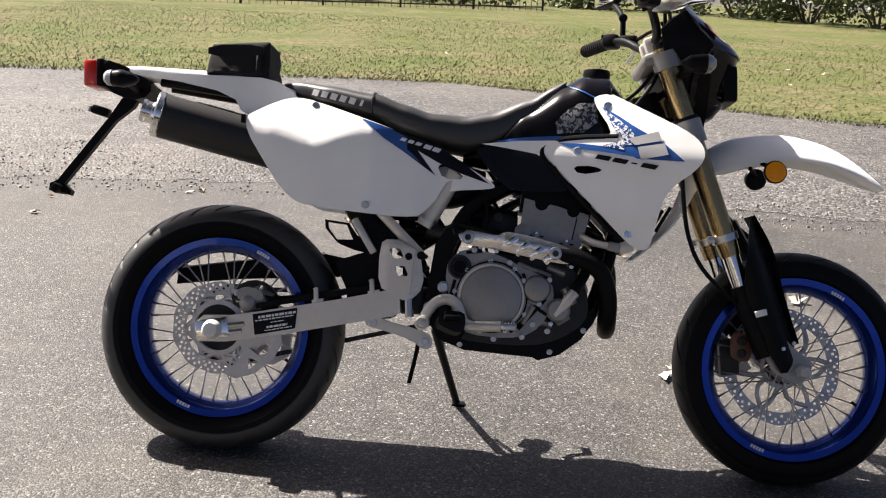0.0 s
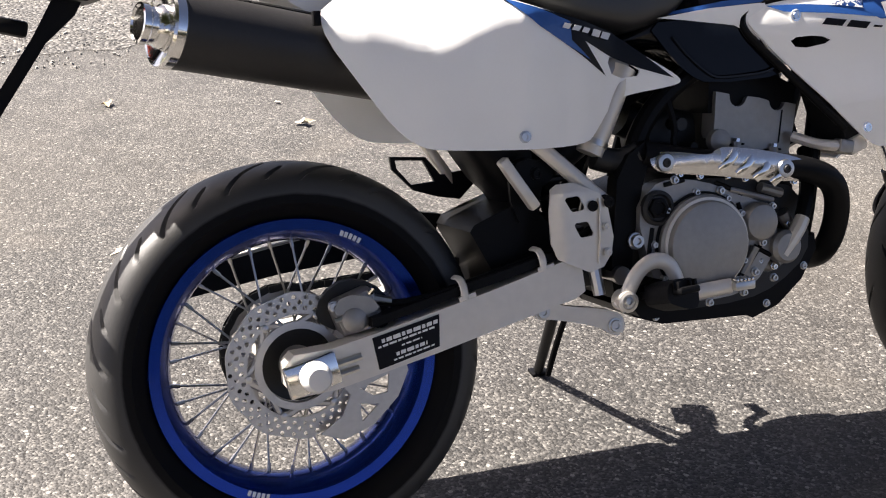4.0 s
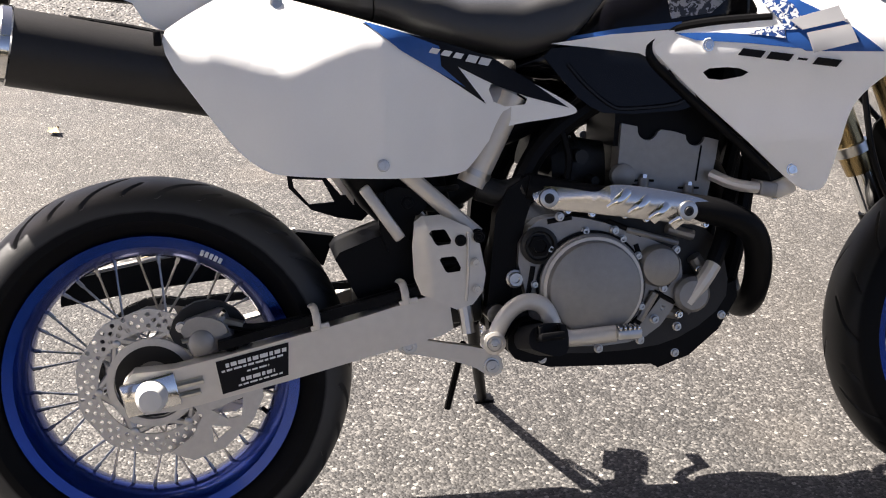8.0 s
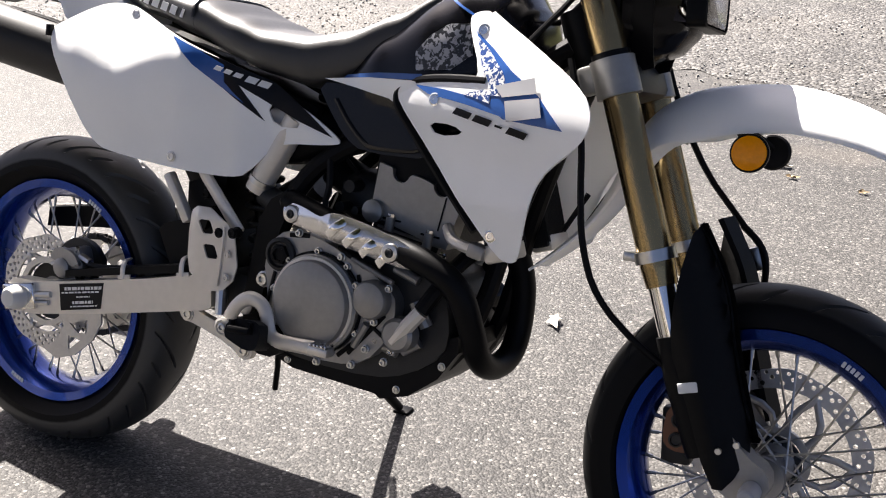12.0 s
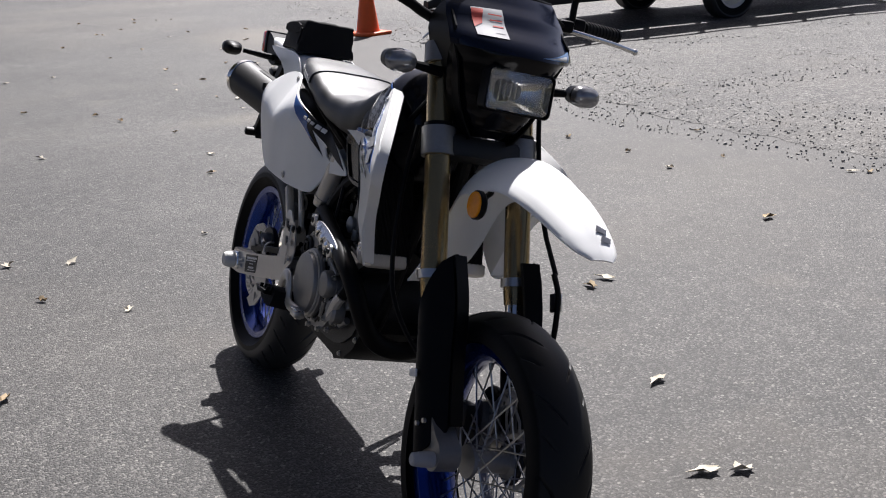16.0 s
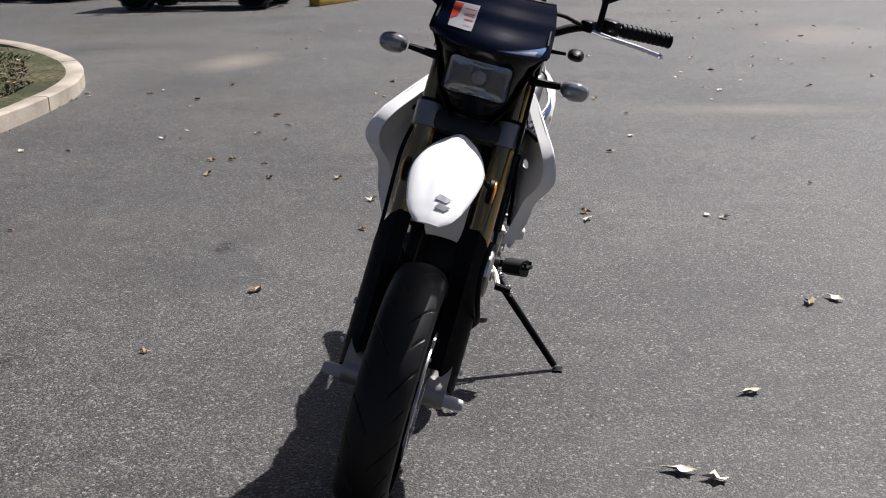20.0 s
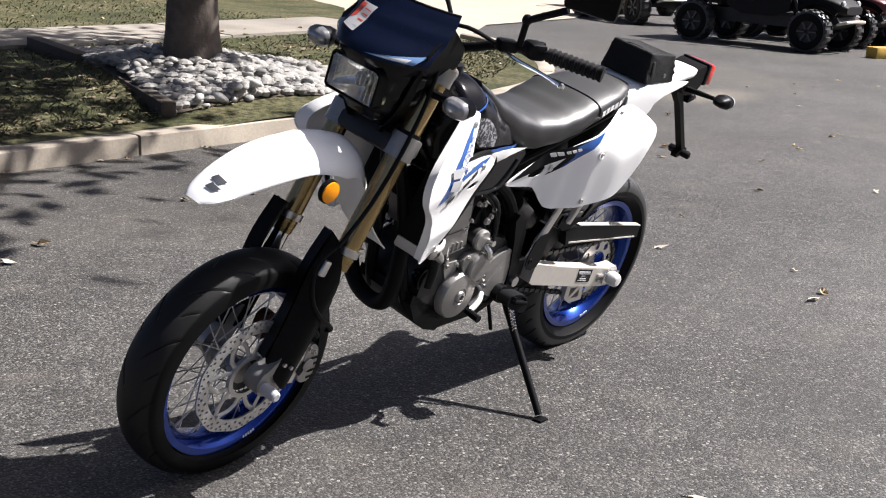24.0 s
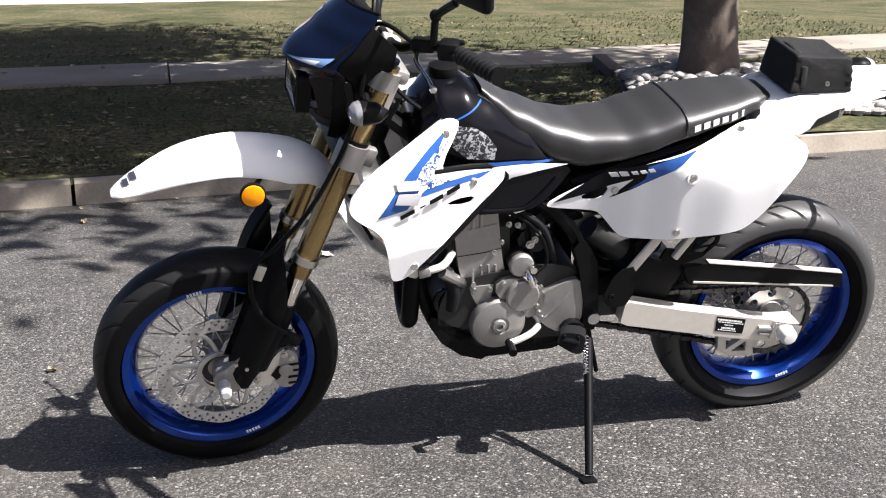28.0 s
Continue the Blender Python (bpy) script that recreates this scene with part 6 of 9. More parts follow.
bp("clutch_gap", lathes([(0.0868, -0.136), (0.0905, -0.136), (0.0905, -0.14), (0.0868, -0.14)], (cx, 0, cz), 56, closed=True), BLACK, engine)
bp("clutch_rim", lathes([(0.0765, -0.153), (0.0825, -0.1535), (0.082, -0.1555), (0.077, -0.156)], (cx, 0, cz), 56, closed=True), ALU, engine)
for (xa, za, xb, zb) in ((0.765, 0.36, 0.83, 0.44), (0.745, 0.352, 0.80, 0.405), (0.80, 0.42, 0.835, 0.40), (0.77, 0.5, 0.79, 0.44), (0.725, 0.54, 0.78, 0.515), (0.60, 0.475, 0.585, 0.40), (0.625, 0.545, 0.665, 0.55)):
    bp("case_groove", tubes([(xa, -0.136, za), (xb, -0.136, zb)], 0.0042, 6, 0, flat=0.5), BLACK, engine)
for (xa, za, xb, zb, r) in ((0.85, 0.55, 0.90, 0.535, 0.012), (0.83, 0.52, 0.875, 0.505, 0.009), (0.875, 0.47, 0.90, 0.43, 0.012), (0.81, 0.385, 0.85, 0.375, 0.01), (0.86, 0.38, 0.89, 0.40, 0.009)):
    bp("case_boss", tubes([(xa, -0.115, za), (xb, -0.112, zb)], r, 10, 0), CAST, engine)
for (x, z) in ((0.855, 0.545), (0.89, 0.525), (0.88, 0.45), (0.845, 0.378), (0.815, 0.392), (0.66, 0.56), (0.70, 0.553), (0.755, 0.548), (0.79, 0.54)):
    bolt((x, -0.127, z), 0.005, -1, 0.008, engine, CHROME)
bp("oil_plug", lathes([(0.030, -0.132), (0.03, -0.142), (0.024, -0.145), (0.021, -0.14), (0, -0.14)], (0.61, 0, 0.508), 28), CAST_DARK, engine)
bp("oil_plug", lathes([(0.019, -0.139), (0.018, -0.146), (0.012, -0.147), (0.011, -0.143), (0, -0.143)], (0.61, 0, 0.508), 6), BLACK, engine)
bp("oil_filter_cover", lathes([(0.034, -0.13), (0.034, -0.15), (0.03, -0.157), (0.02, -0.160), (0, -0.161)], (0.806, 0, 0.464), 32), CAST, engine)
for (dx, dz) in ((-0.034, 0.018), (0.03, 0.024), (0.008, -0.038)):
    bolt((0.806 + dx, -0.14, 0.464 + dz), 0.0055, -1, 0.008, engine)
for k in range(9):
    a = 2 * math.pi * k / 9 + 0.25
    bolt((cx + 0.093 * math.cos(a), -0.135, cz + 0.09 * math.sin(a)), 0.0055, -1, 0.008, engine)
for (x, z) in ((0.645, 0.552), (0.735, 0.525), (0.62, 0.352), (0.705, 0.333), (0.775, 0.342), (0.838, 0.36), (0.80, 0.375)):
    bolt((x, -0.135, z), 0.006, -1, 0.009, engine)
bp("water_pump", lathes([(0.03, -0.12), (0.03, -0.145), (0.024, -0.152), (0, -0.153)], (0.862, 0, 0.413), 24), CAST, engine)
bp("pump_outlet", tubes([(0.855, -0.14, 0.40), (0.885, -0.145, 0.44), (0.90, -0.14, 0.46)], 0.0135, 10, 1), ALU, engine)
bp("pump_hose", tubes([(0.90, -0.14, 0.462), (0.92, -0.13, 0.50), (0.94, -0.10, 0.545), (0.96, -0.07, 0.57)], 0.014, 10, 2), BLACK, engine)
bp("case_rib", tubes([(0.775, -0.135, 0.375), (0.80, -0.142, 0.42)], 0.007, 8, 0), CAST, engine)
bp("case_rib", tubes([(0.755, -0.135, 0.525), (0.84, -0.138, 0.498)], 0.005, 8, 0), CAST, engine)
tilt = Matrix.Rotation(0.09, 3, 'Y')
cyl = bp("cylinder", slab([(0.755, 0.50), (0.87, 0.485), (0.90, 0.60), (0.76, 0.61)], -0.082, 0.07, 0.006), CAST_DARK, engine, "dark cylinder barrel")
for k in range(5):
    bp("barrel_rib", tubes([(0.762 + 0.002 * k, -0.0845, 0.522 + 0.015 * k), (0.872 + 0.006 * k, -0.0845, 0.504 + 0.015 * k)], 0.0028, 6, 0), CAST, engine)


def scallop(x, z, r, a0, a1, n=7):
    """Points round a notch, from one angle to another."""
    return [(x + r * math.cos(radians(a0 + (a1 - a0) * k / n)), z + r * math.sin(radians(a0 + (a1 - a0) * k / n))) for k in range(n + 1)]


HEAD_R = [(0.756, 0.618), (0.764, 0.692), (0.79, 0.686)] + scallop(0.808, 0.68, 0.0175, 170, 345) + [(0.83, 0.679), (0.852, 0.675), (0.87, 0.669)] + scallop(0.889, 0.666, 0.0165, 175, 350) + [(0.912, 0.662), (0.929, 0.657), (0.924, 0.627), (0.908, 0.562), (0.883, 0.566), (0.806, 0.586), (0.766, 0.597)]
bp("cylinder_head", slab(HEAD_R, -0.09, -0.05, 0.003), CAST, engine, "light grey cylinder head")
bp("head_seam", tubes([(0.899, -0.0905, 0.65), (0.889, -0.0905, 0.592)], 0.0016, 6, 0), BLACK, engine)
bp("head_core", slab([(0.765, 0.69), (0.762, 0.60), (0.906, 0.566), (0.926, 0.655)], -0.052, 0.074, 0.004), CAST_DARK, engine)
HEAD_L = [(0.788, 0.6), (0.803, 0.696), (0.842, 0.7), (0.893, 0.7), (0.915, 0.685), (0.9, 0.6), (0.89, 0.545), (0.876, 0.51), (0.770, 0.521), (0.78, 0.56)]
bp("head_side", slab(HEAD_L, 0.07, 0.093, 0.005), CAST, engine, "grey cylinder and head side")
bp("casting_seam", tubes([(0.789, 0.0935, 0.601), (0.83, 0.0937, 0.592), (0.896, 0.0935, 0.585)], 0.0013, 6, 0), CAST_DARK, engine)
for x, z0 in ((0.846, 0.663), (0.866, 0.658), (0.888, 0.655)):
    bp("head_rib", tubes([(x, 0.0935, 0.697), (x - 0.003, 0.0935, z0)], 0.0042, 8, 0), CAST, engine)
bp("head_step", tubes([(0.806, 0.0935, 0.667), (0.838, 0.0935, 0.662), (0.875, 0.0935, 0.655)], 0.003, 8, 1), CAST, engine)
for x in (0.8, 0.818, 0.836):
    bp("barrel_rib", tubes([(x, 0.093, 0.557), (x - 0.003, 0.093, 0.53)], 0.0035, 8, 0), CAST, engine)
bolt((0.806, 0.093, 0.592), 0.0055, 1, 0.01, engine, CHROME)
bp("head_stud", tubes([(0.858, 0.1, 0.554), (0.855, 0.1, 0.509)], 0.0042, 8, 0), CHROME, engine)
bp("stud_nut", lathes([(0.0075, 0.094), (0.0075, 0.106), (0, 0.106)], (0.855, 0, 0.509), 6), STEEL, engine)
bp("case_lug", slab([(0.864, 0.502), (0.802, 0.505), (0.805, 0.487), (0.812, 0.44), (0.839, 0.446), (0.858, 0.48)], 0.085, 0.104, 0.004), CAST, engine, "cast lug above the generator")
for (x, z) in ((0.852, 0.495), (0.812, 0.494)):
    bolt((x, 0.104, z), 0.006, 1, 0.008, engine)
# hoses, clamps and cables in the gap between cylinder and frame
bp("drain_hose", tubes([(0.72, 0.06, 0.66), (0.715, 0.085, 0.60), (0.70, 0.085, 0.53), (0.665, 0.08, 0.5)], 0.007, 8, 2), RUBBER, engine)
bp("breather_hose", tubes([(0.78, 0.06, 0.70), (0.74, 0.09, 0.69), (0.69, 0.095, 0.66), (0.655, 0.09, 0.58), (0.64, 0.085, 0.52)], 0.0095, 10, 2), RUBBER, engine)
bp("clutch_cable", tubes([(0.95, 0.09, 0.76), (0.82, 0.1, 0.725), (0.70, 0.098, 0.655), (0.662, 0.105, 0.56), (0.70, 0.11, 0.53)], 0.0045, 6, 2), BLACK, engine)
bp("cable_lever", slab([(0.776, 0.69), (0.78, 0.7), (0.745, 0.716), (0.732, 0.716), (0.735, 0.704)], 0.092, 0.098, 0.002), CHROME, engine, "bright cable lever")
for (x, z, r) in ((0.716, 0.607, 0.009), (0.698, 0.639, 0.006), (0.775, 0.667, 0.006), (0.752, 0.663, 0.006), (0.789, 0.62, 0.005), (0.705, 0.62, 0.007)):
    bolt((x, 0.094, z), r, 1, 0.009, engine, STEEL)
bp("carburettor_bowl", slab([(0.665, 0.575), (0.735, 0.57), (0.745, 0.625), (0.70, 0.645), (0.66, 0.63)], 0.03, 0.075, 0.006, 2, 1), CAST_DARK, engine)
bp("front_hose", tubes([(0.945, 0.1, 0.575), (0.925, 0.105, 0.55), (0.90, 0.1, 0.50), (0.905, 0.095, 0.44)], 0.016, 12, 2), RUBBER, engine)
bp("hose_clamp", tubes([(0.926, 0.105, 0.552), (0.921, 0.105, 0.542)], 0.0185, 14, 0), STEEL, engine)
bp("horn", lathes([(0.02, 0.06), (0.034, 0.085), (0.036, 0.098), (0.033, 0.1), (0.016, 0.094), (0.008, 0.099), (0, 0.1)], (0.915, 0, 0.462), 24), GLOSS, engine, "small black horn")
hd = bp("head_cover", slab([(0.752, 0.655), (0.757, 0.712), (0.80, 0.724), (0.89, 0.714), (0.935, 0.69), (0.932, 0.642), (0.85, 0.652)], -0.08, 0.082, 0.006), BLACK, engine, "black head cover")
for (x, z) in ((0.799, 0.592), (0.876, 0.576)):
    bp("head_lug", tubes([(x - 0.003, -0.094, z - 0.016), (x, -0.094, z + 0.01)], 0.0085, 12, 0), CAST, engine)
    bp("lug_bolt", tubes([(x, -0.095, z + 0.01), (x + 0.001, -0.095, z + 0.016)], 0.0062, 6, 0), CHROME, engine)
    bp("lug_slot", tubes([(x - 0.018, -0.0905, z + 0.006), (x + 0.018, -0.0905, z + 0.004)], 0.002, 6, 0), BLACK, engine)
for (x, z) in ((0.865, 0.555), (0.79, 0.568), (0.83, 0.562), (0.9, 0.55)):
    bolt((x, -0.083, z), 0.006, -1, 0.012, engine, CHROME)
bp("cam_plug", lathes([(0.02, -0.084), (0.02, -0.1), (0.012, -0.104), (0, -0.104)], (0.763, 0, 0.607), 18), CAST, engine)
bp("carburettor", loft([(0.66, 0.66, 0.58, 0.035), (0.70, 0.67, 0.57, 0.045), (0.75, 0.66, 0.58, 0.04)], 3.5, 18, 8), CAST_DARK, engine)
for (x, y, z, r) in ((0.70, -0.06, 0.64, 0.014), (0.68, -0.055, 0.60, 0.012), (0.72, -0.065, 0.60, 0.009), (0.69, 0.06, 0.63, 0.016), (0.72, 0.06, 0.59, 0.012), (0.735, 0.062, 0.65, 0.012)):
    bp("carburettor_cap", tubes([(x, y * 0.6, z), (x, y * 1.3, z)], r * 0.8, 12, 0), CAST_DARK, engine)
bp("intake_boot", tubes([(0.62, 0, 0.66), (0.68, 0, 0.635)], 0.035, 14, 0), BLACK, engine)
for s in (-1, 1):
    bp("cable", tubes([(0.7, s * 0.05, 0.66), (0.66, s * 0.09, 0.72), (0.75, s * 0.1, 0.76), (0.9, s * 0.08, 0.85)], 0.004, 6, 2), BLACK, engine)
bp("wiring", tubes([(0.66, -0.09, 0.70), (0.675, -0.1, 0.64), (0.665, -0.1, 0.6), (0.69, -0.105, 0.57)], 0.006, 6, 2), BLACK, engine)

# left engine side
mag = bp("generator_cover", lathes([(0.071, 0.09), (0.071, 0.118), (0.066, 0.126), (0.05, 0.13), (0.026, 0.131), (0.024, 0.128), (0.019, 0.128), (0.016, 0.136), (0.009, 0.137), (0.0075, 0.13), (0, 0.13)], (0.788, 0, 0.4), 48), CAST, engine, "round grey generator cover")
bp("starter_cover", slab([(0.70, 0.40), (0.745, 0.44), (0.80, 0.48), (0.80, 0.52), (0.745, 0.53), (0.69, 0.50), (0.665, 0.46)], 0.09, 0.118, 0.008, 2, 1), CAST, engine)
bp("starter_cap", lathes([(0.043, 0.115), (0.043, 0.128), (0.039, 0.132), (0, 0.132)], (0.733, 0, 0.48), 36), CAST, engine)
bp("starter_motor", tubes([(0.739, 0.03, 0.56), (0.739, 0.112, 0.56)], 0.03, 22, 0), CAST_DARK, engine, "black starter motor")
bp("starter_end", lathes([(0.031, 0.106), (0.031, 0.116), (0.027, 0.12), (0.016, 0.12), (0, 0.122)], (0.739, 0, 0.56), 24), CAST, engine)
bp("starter_terminal", tubes([(0.727, 0.11, 0.545), (0.722, 0.135, 0.538), (0.712, 0.137, 0.512)], 0.0085, 10, 1), CHROME, engine)
bp("terminal_clamp", boxes((0.712, 0.128, 0.52), (0.022, 0.016, 0.012), Matrix.Rotation(0.6, 3, 'Y'), 0.003), STEEL, engine)
cov = bp("sprocket_cover", slab([(0.575, 0.375), (0.565, 0.41), (0.575, 0.50), (0.60, 0.515), (0.69, 0.475), (0.70, 0.43), (0.67, 0.385), (0.62, 0.355)], 0.095, 0.118, 0.006, 2, 1), CAST, engine, "grey sprocket cover with slanted slots")
for k in range(3):
    bp("cover_rib", tubes([(0.67 - 0.012 * k, 0.118, 0.402 + 0.014 * k), (0.618 - 0.003 * k, 0.118, 0.452 + 0.012 * k)], 0.003, 6, 0, flat=0.5), CAST, cov)
bp("chamber", tubes([(0.555, 0.055, 0.62), (0.46, 0.055, 0.555)], 0.034, 22, 0), CAST_DARK, engine)
for (x, z) in ((0.719, 0.449), (0.69, 0.443), (0.684, 0.424), (0.675, 0.408), (0.686, 0.498), (0.782, 0.515), (0.719, 0.436), (0.60, 0.385)):
    bolt((x, 0.118, z), 0.0055, 1, 0.009, engine)
bp("banjo_bolt", tubes([(0.715, 0.1, 0.555), (0.715, 0.14, 0.558)], 0.009, 10, 0), CHROME, engine)
bp("water_fitting", tubes([(0.87, 0.08, 0.50), (0.9, 0.11, 0.53), (0.94, 0.12, 0.56)], 0.014, 10, 1), STEEL, engine)
bp("oil_line", tubes([(0.70, 0.1, 0.42), (0.675, 0.125, 0.39), (0.72, 0.12, 0.355)], 0.006, 8, 2), STEEL, engine)
bp("skid_plate", slab([(0.562, 0.335), (0.576, 0.318), (0.632, 0.298), (0.806, 0.29), (0.818, 0.283), (0.872, 0.3), (0.925, 0.342), (0.958, 0.394), (0.955, 0.423), (0.93, 0.412), (0.9, 0.39), (0.86, 0.378), (0.819, 0.36), (0.79, 0.334), (0.60, 0.336)], -0.1, 0.1, 0.005, 2, 0), BLACK, bike, "black skid plate")
for (x, z) in ((0.848, 0.306), (0.93, 0.365), (0.62, 0.312)):
    bolt((x, -0.098, z), 0.006, -1, 0.006)

# exhaust
ex = bp("exhaust_header", tubes([(0.915, 0.0, 0.615), (0.965, 0.03, 0.60), (0.998, 0.055, 0.52), (1.0, 0.06, 0.43), (0.997, 0.04, 0.375), (0.992, -0.02, 0.36), (0.99, -0.085, 0.383), (0.987, -0.125, 0.45), (0.968, -0.147, 0.515), (0.915, -0.154, 0.545), (0.84, -0.145, 0.56), (0.72, -0.125, 0.572), (0.60, -0.11, 0.60)], 0.0225, 16, 3), BLACK, bike, "black looping exhaust header")
bp("mid_pipe", tubes([(0.512, -0.088, 0.606), (0.54, -0.088, 0.66), (0.585, -0.085, 0.745)], 0.0235, 18, 1), ALU, ex, "satin steel mid pipe")
bp("pipe_band", tubes([(0.519, -0.088, 0.62), (0.5235, -0.088, 0.629)], 0.0255, 18, 0), STEEL, ex)
bp("pipe_elbow", tubes([(0.60, -0.105, 0.60), (0.565, -0.085, 0.585), (0.525, -0.08, 0.6)], 0.022, 14, 2), CAST_DARK, ex)
bp("pipe_link", tubes([(0.53, -0.05, 0.71), (0.45, -0.045, 0.72), (0.3, -0.04, 0.74), (0.22, -0.05, 0.765)], 0.026, 14, 2), CAST_DARK, ex)
hs_line = [(0.600, 0.588), (0.612, 0.602), (0.65, 0.600), (0.70, 0.589), (0.712, 0.598), (0.731, 0.602), (0.80, 0.591), (0.883, 0.570), (0.893, 0.55), (0.886, 0.526), (0.80, 0.538), (0.702, 0.556), (0.616, 0.565)]
hs = bp("heat_shield", panel(hs_line, lambda x, z: 0.168 - 0.05 * max(0, 0.72 - x) / 0.1 * 0.6 - 14 * (z - (0.583 - 0.15 * max(0, x - 0.70))) ** 2, 0.012, 0.003, (), 2, 1, -1), HEAT, ex, "polished heat shield with slanted ribs")
for k in range(4):
    x = 0.735 + 0.034 * k
    z = 0.578 - 0.011 * k
    bp("shield_rib", tubes([(x - 0.016, -0.164, z - 0.015), (x, -0.172, z), (x + 0.016, -0.164, z + 0.013)], (0.008, 0.008), 10, 1, flat=0.22), CHROME, hs)
for (x, z, y) in ((0.627, 0.583, 0.14), (0.846, 0.554, 0.168)):
    bp("shield_washer", lathes([(0.0165, -y), (0.015, -y - 0.005), (0.010, -y - 0.006), (0, -y - 0.005)], (x, 0, z), 18), STEEL, hs)
    bolt((x, -y - 0.004, z), 0.007, -1, 0.005, hs, CAST_DARK)
ax0, ax1 = Vector((-0.178, -0.157, 0.849)), Vector((0.26, -0.04, 0.757))
d = (ax1 - ax0)
rot = d.to_track_quat('Z', 'X').to_matrix().to_4x4()
mb = lathes([(0.03, 0.006), (0.052, 0.006), (0.0565, 0.012), (0.0565, d.length), (0, d.length)], (0, 0, 0), 44, axis='Z')
mb.transform(Matrix.Translation(ax0) @ rot)
muf = bp("muffler", mb, mat("black_muffler_paint", (0.016, 0.015, 0.015), 0.5, 0.1, grain=0.2, grain_scale=150, bump=0.1, bump_scale=600, stain=0.25, stain_scale=9), bike, "matt black muffler with polished outlet")
mb = lathes([(0.0, 0.008), (0.03, 0.006), (0.047, -0.002), (0.0555, -0.004), (0.0585, 0.0), (0.0585, 0.013), (0.056, 0.016)], (0, 0, 0), 44, axis='Z')
mb.transform(Matrix.Translation(ax0) @ rot)
bp("end_cap", mb, CHROME, muf, "polished end cap")
mb = lathes([(0.033, 0.004), (0.032, -0.006), (0.0275, -0.012), (0.0275, -0.024), (0.0295, -0.026), (0.0295, -0.036), (0.026, -0.037), (0.0235, -0.034), (0.0235, 0.0), (0, 0.0)], (0, 0, 0), 36, axis='Z')
mb.transform(Matrix.Translation(ax0) @ rot)
bp("outlet", mb, CHROME, muf, "polished outlet pipe")
mb = lathes([(0.0, -0.012), (0.0228, -0.012), (0.0228, -0.008), (0.0, -0.008)], (0, 0, 0), 24, axis='Z')
mb.transform(Matrix.Translation(ax0) @ rot)
bp("outlet_core", mb, CAST_DARK, muf)
bp("muffler_guard", tubes([(-0.08, -0.133, 0.884), (0.0, -0.111, 0.869), (0.07, -0.095, 0.853)], 0.005, 6, 0, flat=2.2), BLACK, muf)
for x, z in ((-0.05, 0.876), (0.045, 0.856)):
    bp("guard_foot", boxes((x, -0.13 - 0.25 * (x + 0.05), z - 0.006), (0.012, 0.012, 0.022), None, 0.002), BLACK, muf)

# foot controls and side stand
pedal = bp("brake_pedal", tubes([(0.514, -0.162, 0.352), (0.526, -0.166, 0.364), (0.537, -0.168, 0.392), (0.555, -0.17, 0.416), (0.58, -0.171, 0.428), (0.606, -0.172, 0.42), (0.618, -0.173, 0.398), (0.626, -0.174, 0.37), (0.645, -0.175, 0.362), (0.68, -0.176, 0.364), (0.722, -0.178, 0.366)], 0.0135, 12, 2, flat=0.62), ALU, bike, "aluminium brake pedal")
bp("pedal_boss", lathes([(0.018, -0.15), (0.018, -0.178), (0.013, -0.18), (0.011, -0.177), (0, -0.177)], (0.526, 0, 0.364), 24), ALU, pedal)
bp("pedal_bolt", lathes([(0.0085, -0.176), (0.0085, -0.181), (0.005, -0.182), (0.0045, -0.179), (0, -0.179)], (0.526, 0, 0.364), 6), STEEL, pedal)
tip = bp("pedal_tip", boxes((0.74, -0.184, 0.367), (0.04, 0.026, 0.016), None, 0.003), STEEL, pedal, "serrated steel pedal tip")
for k in range(5):
    bp("tip_tooth", boxes((0.725 + 0.0075 * k, -0.184, 0.3765), (0.0035, 0.026, 0.006), None, 0.001), CHROME, pedal)
bp("master_cylinder", tubes([(0.487, -0.135, 0.42), (0.492, -0.14, 0.375)], 0.011, 10, 0), STEEL)


def peg(base, tip, s):
    p, q = Vector(base), Vector(tip)
    d = q - p
    bm = bmesh.new()
    m = Matrix.Translation(p) @ d.to_track_quat('Y', 'Z').to_matrix().to_4x4()
    b = bmesh.new()
    box(b, (0, d.length / 2, 0), (0.042, d.length, 0.012), None, 0.004)
    for k in range(7):
        for xx in (-0.017, 0.017):
            box(b, (xx, d.length * (0.2 + 0.12 * k), 0.01), (0.006, 0.008, 0.012), None, 0.001)
    b.transform(m)
    ob = bp("foot_peg", join(bm, b), BLACK, bike, "black toothed foot peg")
    b = slab([(-0.031, -0.03), (-0.035, 0.0), (-0.03, 0.018), (0.008, 0.02), (0.03, 0.012), (0.034, -0.014), (0.014, -0.024), (-0.012, -0.034)], 0.03, 0.09, 0.006, 2, 1)
    b.transform(m)
    bp("peg_rubber", b, RUBBER, ob, "thick black rubber peg pad")
    return ob


peg((0.585, -0.135, 0.362), (0.605, -0.243, 0.385), -1)
peg((0.595, 0.135, 0.378), (0.635, 0.234, 0.402), 1)
bp("peg_bracket", slab([(0.55, 0.35), (0.57, 0.385), (0.61, 0.39), (0.64, 0.36), (0.62, 0.32), (0.57, 0.32)], -0.14, -0.10, 0.008, 2, 1), BLACK)
bp("peg_bracket", slab([(0.55, 0.35), (0.57, 0.395), (0.61, 0.40), (0.63, 0.37), (0.6, 0.34)], 0.10, 0.14, 0.008, 2, 1), BLACK)
bp("gear_lever", tubes([(0.682, 0.125, 0.388), (0.705, 0.142, 0.378), (0.74, 0.152, 0.369), (0.765, 0.158, 0.366)], 0.0085, 8, 1), ALU, bike, "aluminium gear lever")
bp("lever_rubber", tubes([(0.765, 0.15, 0.364), (0.767, 0.197, 0.361)], 0.011, 10, 0), BLACK)
